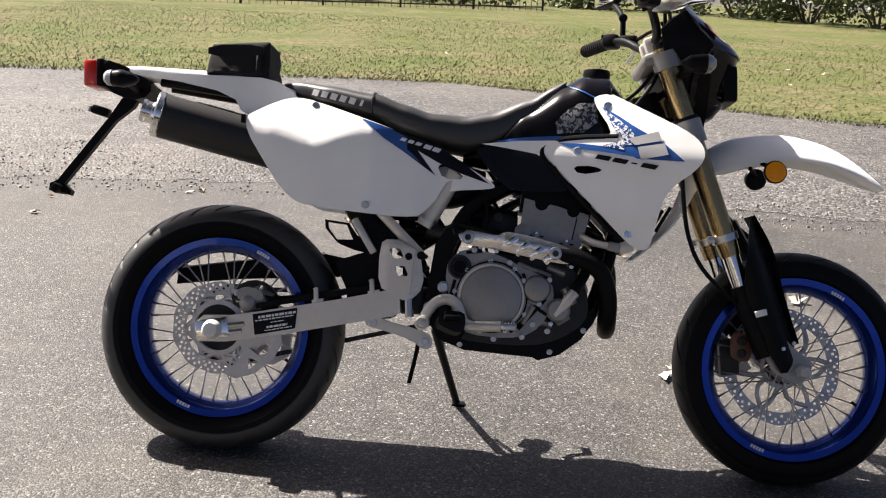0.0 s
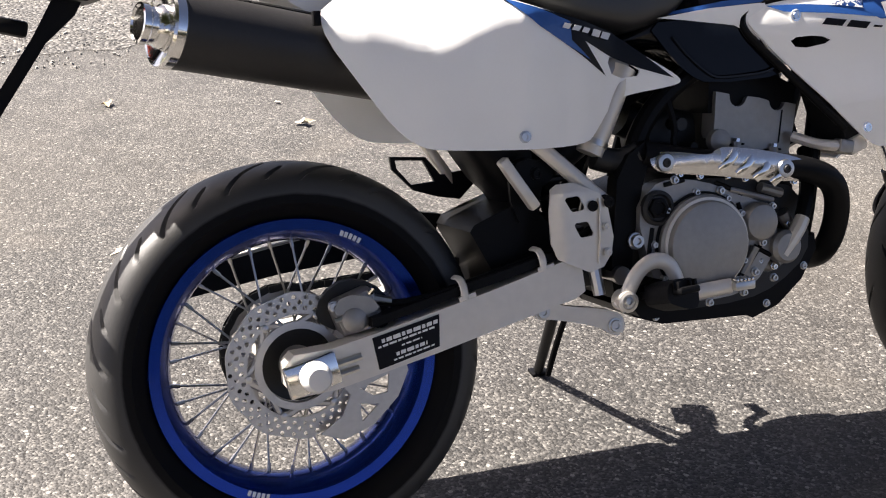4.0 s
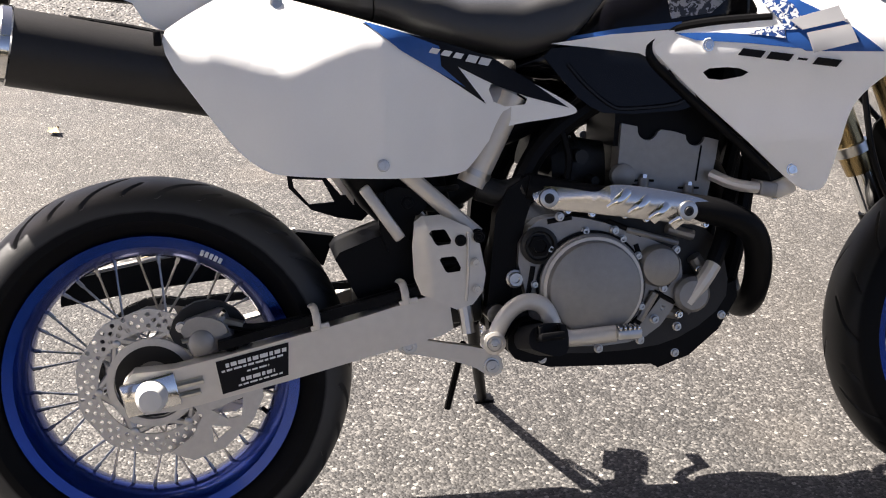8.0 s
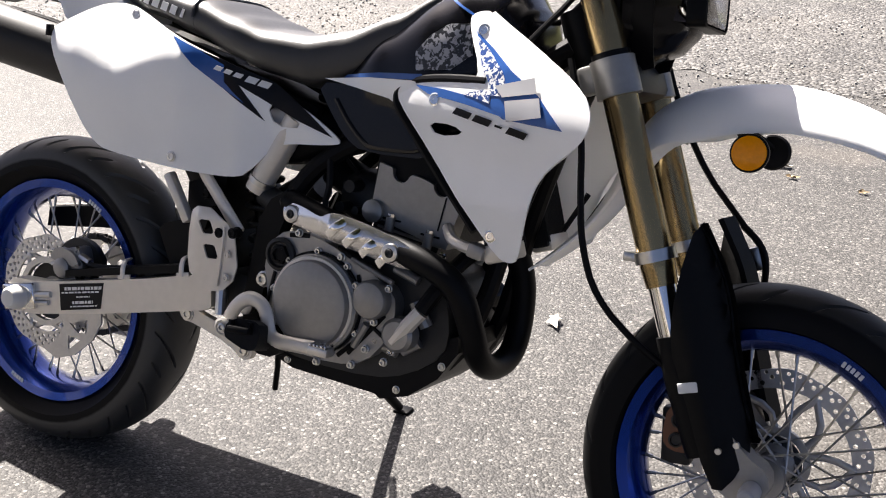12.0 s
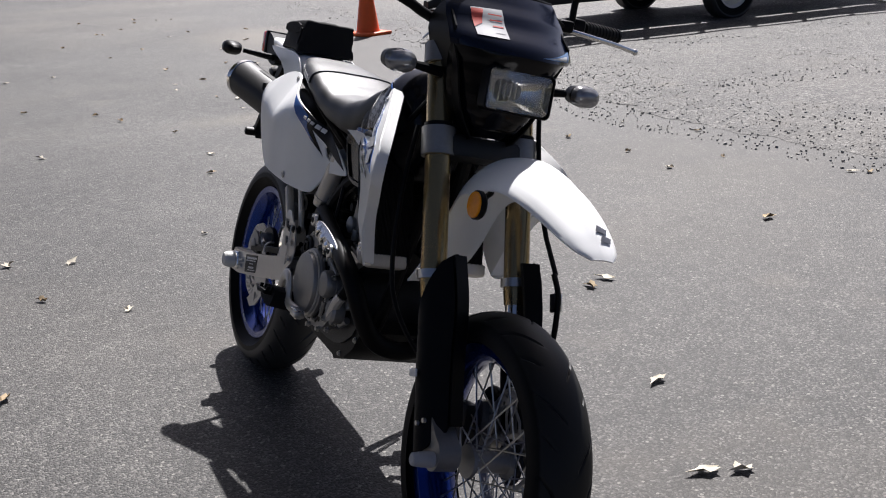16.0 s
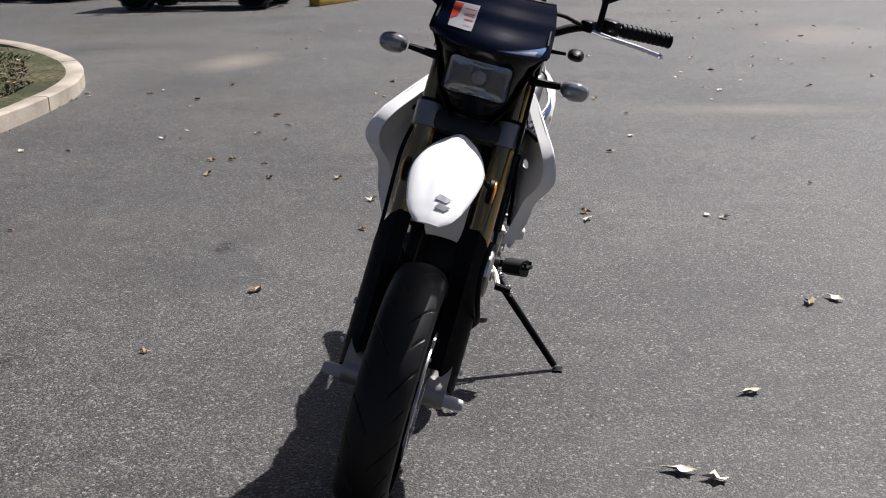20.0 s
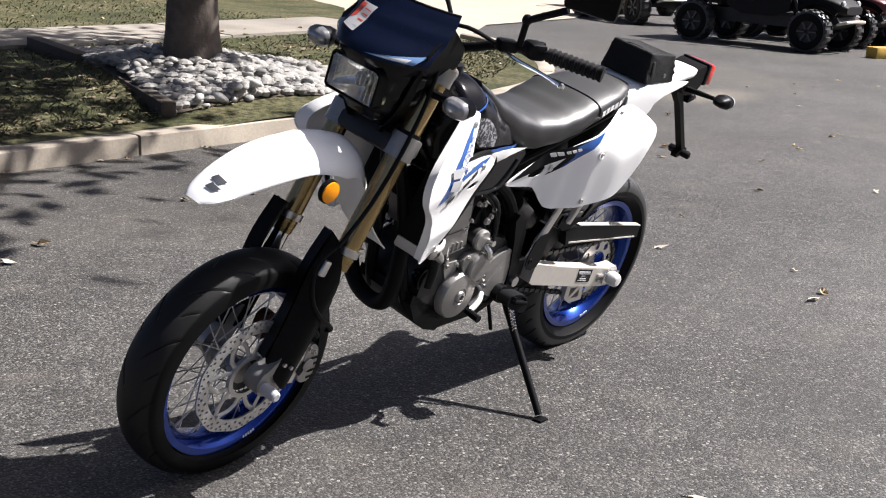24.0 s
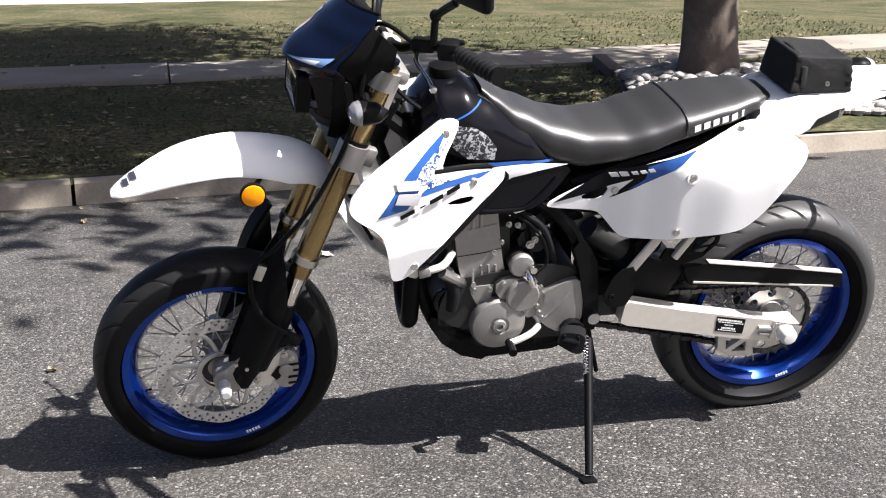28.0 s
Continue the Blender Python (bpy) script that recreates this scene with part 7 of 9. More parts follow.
# passenger pegs folded up on their hangers
for s in (-1, 1):
    LOOP = [(0.226, 0.617), (0.292, 0.611), (0.318, 0.577), (0.366, 0.582), (0.38, 0.555), (0.352, 0.53), (0.31, 0.538), (0.265, 0.554), (0.228, 0.594)] if s > 0 else [(0.36, 0.60), (0.385, 0.605), (0.42, 0.56), (0.405, 0.515), (0.375, 0.505), (0.362, 0.54)]
    hang = bp("peg_hanger", panel(LOOP, lambda x, z: 0.125 - 0.02 * (x - 0.24) if s > 0 else 0.095, 0.03, 0.008, [[(0.235, 0.61), (0.287, 0.605), (0.306, 0.566), (0.262, 0.564), (0.237, 0.595)]] if s > 0 else (), 0, 0, s), BLACK, bike, "black passenger peg hanger")
    bp("folded_peg", boxes((0.318 if s > 0 else 0.364, s * 0.125, 0.6 if s > 0 else 0.572), (0.018, 0.02, 0.1), Matrix.Rotation(-0.58, 3, 'Y'), 0.004), ALU, hang, "aluminium folded peg")
for s in (-1, 1):
    bp("subframe_mount", slab([(0.375, 0.612), (0.442, 0.60), (0.436, 0.565), (0.389, 0.556), (0.37, 0.58)], s * 0.07, s * 0.1, 0.006, 2, 1), BLACK, frame_root)
    bolt((0.408, s * 0.1, 0.583), 0.009, s, 0.006, frame_root, BLACK)
st = bp("side_stand", tubes([(0.545, 0.125, 0.335), (0.56, 0.19, 0.275), (0.606, 0.383, 0.112)], (0.013, 0.0105), 12, 0), BLACK, bike, "black side stand holding the bike up")
bp("stand_foot", boxes((0.611, 0.395, 0.105), (0.038, 0.03, 0.008), Matrix.Rotation(LEAN, 3, 'X'), 0.002), BLACK, st)
coil = [(0.56 + 0.012 * u + 0.0065 * math.cos(u * 75), 0.142 + 0.06 * u + 0.0065 * math.sin(u * 75) * 0.8, 0.358 - 0.075 * u + 0.0065 * math.sin(u * 75) * 0.6) for u in (k / 96 for k in range(97))]
bp("stand_spring", tubes(coil, 0.0018, 5, 0), CHROME, st, "bright coiled stand spring")
bp("vent_hose", tubes([(0.51, 0.02, 0.32), (0.50, 0.05, 0.26), (0.485, 0.07, 0.19)], 0.006, 8, 1), BLACK)

# --- fork, front fender, headlamp (all turn with the steering) ---


def fork_x(z):
    return 1.107 + 0.388 * (1.03 - z)


fk = bp("fork", boxes((fork_x(0.87), 0, 0.872), (0.06, 0.2, 0.05), Matrix.Rotation(-0.37, 3, 'Y'), 0.012), CAST_DARK, bike, "gold upside-down fork", steer=True)
bp("top_clamp", boxes((1.075, 0, 1.062), (0.075, 0.23, 0.034), Matrix.Rotation(-0.37, 3, 'Y'), 0.012), CAST, fk, steer=True)
for s in (-1, 1):
    y = s * 0.1
    bp("fork_tube", tubes([(fork_x(1.085), y, 1.085), (fork_x(0.60), y, 0.60)], 0.0275, 24, 0), GOLD, fk, "gold outer tube", steer=True)
    bp("tube_cap", tubes([(fork_x(1.085), y, 1.085), (fork_x(1.1), y, 1.1)], 0.021, 16, 0), GLOSS, fk, steer=True)
    bp("lower_clamp", tubes([(fork_x(0.905), y, 0.905), (fork_x(0.85), y, 0.85)], 0.036, 20, 0), CAST, fk, steer=True)
    bp("upper_clamp", tubes([(fork_x(1.075), y, 1.075), (fork_x(1.035), y, 1.035)], 0.036, 20, 0), CAST, fk, steer=True)
    bp("clamp_lug", boxes((fork_x(0.88) - 0.04, y, 0.868), (0.03, 0.028, 0.045), Matrix.Rotation(-0.37, 3, 'Y'), 0.006), CAST, fk, steer=True)
    bp("clamp_band", tubes([(fork_x(0.914), y, 0.914), (fork_x(0.905), y, 0.905)], 0.031, 18, 0), BLACK, fk, steer=True)
    bp("tube_collar", tubes([(fork_x(0.625), y, 0.625), (fork_x(0.608), y, 0.608)], 0.0335, 20, 0), STEEL, fk, steer=True)
    bp("collar_lug", boxes((fork_x(0.618) - 0.036, y + s * 0.01, 0.61), (0.02, 0.014, 0.016), None, 0.003), STEEL, fk, steer=True)
    bp("tube_end", tubes([(fork_x(0.60), y, 0.60), (fork_x(0.572), y, 0.572)], (0.0275, 0.025), 20, 0), GOLD, fk, steer=True)
    bp("slider", tubes([(fork_x(0.575), y, 0.575), (fork_x(0.48), y, 0.48)], 0.0225, 20, 0), CHROME, fk, steer=True)
    bp("fork_leg", tubes([(fork_x(0.50), y, 0.50), (fork_x(0.44), y, 0.44), (fork_x(0.33) + 0.01, y, 0.33)], (0.027, 0.031), 20, 0), BLACK, fk, steer=True)
    bp("axle_lug", slab([(1.362, 0.385), (1.40, 0.40), (1.452, 0.345), (1.488, 0.328), (1.494, 0.296), (1.472, 0.268), (1.43, 0.274), (1.392, 0.31)], y - 0.024, y + 0.024, 0.008, 2, 1), CAST, fk, steer=True)
    bp("front_axle_slider", lathes([(0.0155, s * 0.118), (0.0155, s * 0.15), (0.013, s * 0.168), (0.009, s * 0.171), (0, s * 0.171)], (1.468, 0, 0.296), 20), mat("grey_nylon", (0.4, 0.4, 0.41), 0.4, grain=0.05), fk, "white nylon axle slider", steer=True)
    GUARD_OUT = [(1.326, 0.686), (1.35, 0.655), (1.387, 0.587), (1.412, 0.483), (1.46, 0.364), (1.436, 0.292), (1.406, 0.288), (1.342, 0.435), (1.315, 0.484), (1.316, 0.579)]

    def guard_y(x, z):
        c = fork_x(z) + 0.03
        return 0.142 - 14 * max(-0.05, min(0.06, x - c)) ** 2
    fg = bp("fork_guard", panel(GUARD_OUT, guard_y, 0.014, 0.006, (), 1, 1, s), BLACK, fk, "black plastic fork guard", steer=True)
    # Front face of the guard wraps round the slider.
    bm = bmesh.new()
    rows = []
    for (x, z) in smooth_line([(1.332, 0.675, 0), (1.387, 0.587, 0), (1.412, 0.483, 0), (1.458, 0.36, 0)], rounds=2) and [(p.x, p.y) for p in smooth_line([(1.332, 0.675, 0), (1.387, 0.587, 0), (1.412, 0.483, 0), (1.458, 0.36, 0)], rounds=2)]:
        rows.append([bm.verts.new((x - 0.001, s * (guard_y(x, z) - 0.001), z)), bm.verts.new((x + 0.008, s * 0.10, z + 0.004)), bm.verts.new((x - 0.004, s * 0.066, z)), bm.verts.new((x - 0.012, s * 0.066, z - 0.004)), bm.verts.new((x - 0.002, s * 0.10, z)), bm.verts.new((x - 0.007, s * (guard_y(x, z) - 0.006), z - 0.002))])
    for a, b in zip(rows, rows[1:]):
        for k in range(6):
            bm.faces.new((a[k], a[(k + 1) % 6], b[(k + 1) % 6], b[k]))
    bm.faces.new(rows[0])
    bm.faces.new(rows[-1][::-1])
    bp("guard_front", bm, BLACK, fg, steer=True)
    if s < 0:
        bp("guard_badge", boxes((1.356, -0.146, 0.434), (0.03, 0.004, 0.016), Matrix.Rotation(-0.3, 3, 'Y'), 0.003), DECAL_WHITE, fg, steer=True)
    bp("fork_bolts", join(lathes([(0.005, 0), (0.005, s * 0.006), (0, s * 0.006)], (1.415, s * 0.143, 0.35), 10), lathes([(0.005, 0), (0.005, s * 0.006), (0, s * 0.006)], (1.44, s * 0.143, 0.365), 10)), STEEL, fg, steer=True)

# fender: an arched shell with a centre ridge
FENDER = [(1.04, 0.552, 0.045, 0.004), (1.075, 0.585, 0.052, 0.008), (1.12, 0.635, 0.056, 0.012), (1.15, 0.69, 0.058, 0.02), (1.172, 0.76, 0.06, 0.03), (1.2, 0.826, 0.066, 0.055), (1.26, 0.872, 0.076, 0.08), (1.34, 0.888, 0.08, 0.07), (1.43, 0.893, 0.084, 0.062), (1.52, 0.876, 0.085, 0.054), (1.59, 0.846, 0.077, 0.042), (1.645, 0.812, 0.064, 0.028), (1.672, 0.79, 0.05, 0.017), (1.684, 0.779, 0.038, 0.01), (1.692, 0.77, 0.024, 0.004)]
fl = smooth_line([Vector((a, b, 0)) for a, b, _, _ in FENDER], rounds=2)
fw = smooth_line([Vector((c, d, 0)) for _, _, c, d in FENDER], rounds=2)


def fender_drop(u, depth, x):
    """How far the skin lies under its centre line: sloping sides and a raised centre ridge."""
    u = abs(u)
    ridge = 0.007 * math.exp(-(u / 0.26) ** 4) * min(1, max(0, (x - 1.25) * 6)) * min(1, max(0, (1.67 - x) * 9))
    return depth * (0.42 * u ** 1.25 + 0.58 * u ** 3.0) - ridge


bm = bmesh.new()
NS = 24
outer, inner = [], []
for i, (p, w) in enumerate(zip(fl, fw)):
    tgt = (fl[min(i + 1, len(fl) - 1)] - fl[max(i - 1, 0)]).normalized()
    nor = Vector((-tgt.y, tgt.x, 0))
    ro, ri = [], []
    for k in range(NS + 1):
        u = -1 + 2 * k / NS
        drop = fender_drop(u, w.y, p.x)
        yv = w.x * (u if abs(u) < 0.8 else math.copysign(0.8 + (abs(u) - 0.8) * 0.75, u))
        for off, row in ((0.0, ro), (0.004, ri)):
            q = p - nor * (drop + off)
            row.append(bm.verts.new((q.x, yv * (1 - off * 3), q.y)))
    outer.append(ro)
    inner.append(ri)
for grid, flip in ((outer, False), (inner, True)):
    for a, b in zip(grid, grid[1:]):
        for k in range(NS):
            f = (a[k], a[k + 1], b[k + 1], b[k])
            bm.faces.new(f[::-1] if flip else f)
for a, b, c, d2 in [(outer[i], outer[i + 1], inner[i], inner[i + 1]) for i in range(len(outer) - 1)]:
    for k in (0, NS):
        bm.faces.new((a[k], b[k], d2[k], c[k]))
for k in range(NS):
    bm.faces.new((outer[0][k], inner[0][k], inner[0][k + 1], outer[0][k + 1]))
    bm.faces.new((outer[-1][k], outer[-1][k + 1], inner[-1][k + 1], inner[-1][k]))
fen = bp("front_fender", bm, WHITE, bike, "high white front fender with a centre ridge", steer=True, angle=50)
# Emblem near the tip: two plain slanted blocks that follow the skin.
for lo, hi, shift in ((1.634, 1.647, 0.0), (1.652, 1.664, 0.08)):
    bm = bmesh.new()
    rows = []
    for k in range(5):
        x = lo + (hi - lo) * k / 4
        i = max(n for n, p in enumerate(fl) if p.x <= x and n < len(fl) - 1)
        f = (x - fl[i].x) / max(1e-6, fl[i + 1].x - fl[i].x)
        p, w = fl[i].lerp(fl[i + 1], f), fw[i].lerp(fw[i + 1], f)
        d = (fl[i + 1] - fl[i]).normalized()
        nor = Vector((-d.y, d.x, 0))
        row = []
        for c in range(7):
            u = 0.09 + shift + 0.42 * c / 6 - 0.03 * k
            drop = fender_drop(u, w.y, p.x)
            q = p - nor * (drop - 0.0022)
            row.append(bm.verts.new((q.x, w.x * u, q.y)))
        rows.append(row)
    for a, b in zip(rows, rows[1:]):
        for c in range(6):
            bm.faces.new((a[c], a[c + 1], b[c + 1], b[c]))
    bp("emblem_bar", bm, EMBLEM, fen, steer=True)
for s in (-1, 1):
    bp("flap_slot", tubes([(1.135, s * 0.0585, 0.69), (1.10, s * 0.056, 0.625)], 0.0045, 6, 0, flat=0.5), BLACK, fen, steer=True)
for s in (-1, 1):
    rf = bp("reflector_cup", lathes([(0.026, s * 0.092), (0.029, s * 0.096), (0.029, s * 0.104), (0.026, s * 0.106)], (1.385, 0, 0.79), 28), BLACK, fen, steer=True)
    bp("reflector_lens", lathes([(0.0265, s * 0.103), (0.0255, s * 0.109), (0.015, s * 0.1115), (0, s * 0.112)], (1.385, 0, 0.79), 28), AMBER, rf, "round amber reflector lens", steer=True)
    bp("reflector_arm", tubes([(1.385, s * 0.097, 0.795), (1.378, s * 0.085, 0.803), (1.36, s * 0.06, 0.815)], 0.006, 6, 1), BLACK, rf, steer=True)

# headlamp mask
MASK = [(0.905, 1.195, 0.055, 0.04), (0.93, 1.24, 0.078, 0.08), (0.96, 1.261, 0.095, 0.10), (1.0, 1.272, 0.108, 0.11), (1.05, 1.281, 0.122, 0.11), (1.075, 1.294, 0.134, 0.1), (1.085, 1.298, 0.138, 0.092), (1.095, 1.292, 0.143, 0.085), (1.15, 1.227, 0.14, 0.07), (1.19, 1.182, 0.131, 0.058), (1.206, 1.163, 0.124, 0.052)]


def mask_point(z, a, off=0.0):
    xf, hw, dp = (interp(z, MASK, c) for c in (1, 2, 3))
    sa = math.sin(a)
    u = abs(sa) ** 0.85
    bow = 3.4 - 1.5 * min(1, max(0, (z - 1.05) / 0.04))
    return Vector((xf + off - dp * u ** bow, (hw + off) * math.copysign(u, sa), z))


def mask_bm(z0, z1, nz, a0, a1, na, off=0.0, thick=0.005):
    bm = bmesh.new()
    gs = []
    for t in (off, off - thick):
        g = [[bm.verts.new(mask_point(z0 + (z1 - z0) * i / nz, a0 + (a1 - a0) * k / na, t)) for k in range(na + 1)] for i in range(nz + 1)]
        gs.append(g)
    for g, fl2 in zip(gs, (False, True)):
        for i in range(nz):
            for k in range(na):
                f = (g[i][k], g[i][k + 1], g[i + 1][k + 1], g[i + 1][k])
                bm.faces.new(f[::-1] if fl2 else f)
    o, q = gs
    for i in range(nz):
        for k in (0, na):
            bm.faces.new((o[i][k], o[i + 1][k], q[i + 1][k], q[i][k]))
    for k in range(na):
        for i in (0, nz):
            bm.faces.new((o[i][k], o[i][k + 1], q[i][k + 1], q[i][k]))
    return bm


H = math.pi / 2
mb = mask_bm(0.905, 1.088, 32, -H, H, 44)
bmesh.ops.delete(mb, geom=[f for f in mb.faces if abs(f.calc_center_median().y) < 0.072 and 0.973 < f.calc_center_median().z < 1.053], context='FACES')
mask = bp("headlamp_mask", mb, GLOSS, bike, "glossy black headlamp mask", steer=True)
bp("number_screen", mask_bm(1.084, 1.206, 12, -H, H, 28, 0.004), NAVY, mask, "dark navy number screen", steer=True)
bp("screen_edge", tubes([mask_point(1.206, -H + 2 * H * k / 16, 0.003) for k in range(17)], 0.003, 6, 0), BLACK, mask, steer=True)
for s in (-1, 1):
    bp("mask_side", panel([(1.21, 0.90), (1.21, 1.12), (1.13, 1.18), (1.075, 1.13), (1.10, 1.0), (1.15, 0.88)], lambda x, z: interp(z, MASK, 2) - 0.004 + 0.1 * (x - 1.2) * 0.3, 0.03, 0.004, (), 0, 1, s), BLACK, mask, steer=True)
tilt_lamp = Matrix.Translation((1.273, 0, 1.013)) @ Matrix.Rotation(-0.06, 4, 'Y')


def round_rect(hw, hh, r, n=6):
    pts = []
    for cx2, cz2, a0 in ((hw - r, hh - r, 0), (-hw + r, hh - r, 90), (-hw + r, -hh + r, 180), (hw - r, -hh + r, 270)):
        for k in range(n + 1):
            a = radians(a0 + 90 * k / n)
            pts.append((cx2 + r * math.cos(a), cz2 + r * math.sin(a)))
    return pts


def ring_stack(levels):
    """Stacked rounded rectangles of (x, half width, half height, corner), joined into one skin."""
    bm = bmesh.new()
    rows = [[bm.verts.new((x, py, pz)) for py, pz in round_rect(hw, hh, r)] for x, hw, hh, r in levels]
    for a, b in zip(rows, rows[1:]):
        for k in range(len(a)):
            bm.faces.new((a[k], a[(k + 1) % len(a)], b[(k + 1) % len(b)], b[k]))
    return bm, rows


mb, rows = ring_stack([(-0.02, 0.079, 0.046, 0.014), (0.010, 0.079, 0.046, 0.014), (0.012, 0.076, 0.043, 0.012), (0.004, 0.0745, 0.0415, 0.012), (-0.02, 0.0745, 0.0415, 0.012)])
mb.transform(tilt_lamp)
lamp = bp("headlamp_rim", mb, BLACK, mask, steer=True)
mb, rows = ring_stack([(0.004, 0.074, 0.041, 0.012), (-0.012, 0.070, 0.039, 0.02), (-0.03, 0.058, 0.034, 0.03), (-0.045, 0.035, 0.024, 0.022), (-0.052, 0.016, 0.014, 0.013)])
mb.faces.new(rows[-1])
mb.transform(tilt_lamp)
bp("headlamp_reflector", mb, CHROME, mask, "chromed reflector bowl", steer=True)
mb = lathes([(0.017, -0.02), (0.017, 0.0), (0.010, 0.005), (0, 0.006)], (0, 0, 0), 20, axis='Z')
mb.transform(tilt_lamp @ Matrix.Translation((-0.02, 0, 0)) @ Matrix.Rotation(H, 4, 'Y'))
bp("bulb_cover", mb, CLEAR_GREY, mask, steer=True)
mb, rows = ring_stack([(0.004, 0.074, 0.041, 0.012), (0.010, 0.072, 0.039, 0.012), (0.012, 0.06, 0.03, 0.012)])
mb.faces.new(rows[-1])
mb.faces.new(rows[0])
mb.transform(tilt_lamp)
bp("headlamp_lens", mb, GLASS, mask, "clear headlamp glass", steer=True)
bm = bmesh.new()
for k in range(10):
    box(bm, (1.2745, -0.0585 + 0.013 * k, 1.013), (0.0014, 0.002, 0.074), Matrix.Rotation(-0.06, 3, 'Y'))
bp("lens_flutes", bm, GLASS, lamp, steer=True)


def screen_patch(corners, off, material, name):
    bm = bmesh.new()
    vs = []
    n = 6
    grid = []
    for i in range(n + 1):
        row = []
        for k in range(n + 1):
            a = Vector(corners[0]).lerp(Vector(corners[1]), k / n)
            b = Vector(corners[3]).lerp(Vector(corners[2]), k / n)
            q = a.lerp(b, i / n)
            row.append(bm.verts.new(mask_point(q.y, q.x, off)))
        grid.append(row)
    for i in range(n):
        for k in range(n):
            bm.faces.new((grid[i][k], grid[i][k + 1], grid[i + 1][k + 1], grid[i + 1][k]))
    return bp(name, bm, material, mask, steer=True)


screen_patch([(-0.735, 1.163, 0), (-0.231, 1.168, 0), (-0.235, 1.113, 0), (-0.70, 1.111, 0)], 0.0055, DECAL_GREY, "sticker")
screen_patch([(-0.725, 1.161, 0), (-0.52, 1.163, 0), (-0.56, 1.135, 0), (-0.71, 1.125, 0)], 0.0065, DECAL_RED, "sticker_block")
for k in range(4):
    screen_patch([(-0.45 + 0.02 * k, 1.156 - 0.011 * k, 0), (-0.26, 1.157 - 0.011 * k, 0), (-0.26, 1.1545 - 0.011 * k, 0), (-0.46 + 0.02 * k, 1.1535 - 0.011 * k, 0)], 0.0065, DECAL_RED if k < 3 else DECAL_GREY, "sticker_line")
screen_patch([(0.13, 1.090, 0), (0.7, 1.106, 0), (1.15, 1.117, 0), (0.95, 1.092, 0)], 0.0055, PALE_BLUE, "screen_flash")
screen_patch([(0.25, 1.092, 0), (0.7, 1.102, 0), (0.85, 1.104, 0), (0.8, 1.094, 0)], 0.0065, DECAL_WHITE, "screen_flash")
for s in (-1, 1):
    c = Vector((1.155, s * 0.225, 1.028))
    stalk = bp("front_signal_stalk", tubes([(1.14, s * 0.115, 1.02), (1.15, s * 0.19, 1.026)], (0.012, 0.008), 8, 0), BLACK, mask, steer=True)
    b = loft([(-0.042, 0.005, -0.005, 0.012), (-0.02, 0.02, -0.02, 0.028), (0.015, 0.024, -0.024, 0.034), (0.03, 0.02, -0.02, 0.03), (0.036, 0.01, -0.01, 0.018)], 2.4, 18, 14)
    b.transform(Matrix.Translation(c))
    bd = bp("front_signal_body", b, BLACK, stalk, steer=True)
    b = loft([(0.018, 0.0245, -0.0245, 0.035), (0.03, 0.0215, -0.0215, 0.032), (0.04, 0.013, -0.013, 0.021), (0.043, 0.004, -0.004, 0.008)], 2.4, 18, 8)
    b.transform(Matrix.Translation(c))
    bp("front_signal_lens", b, SMOKE, stalk, "smoked signal lens", steer=True)

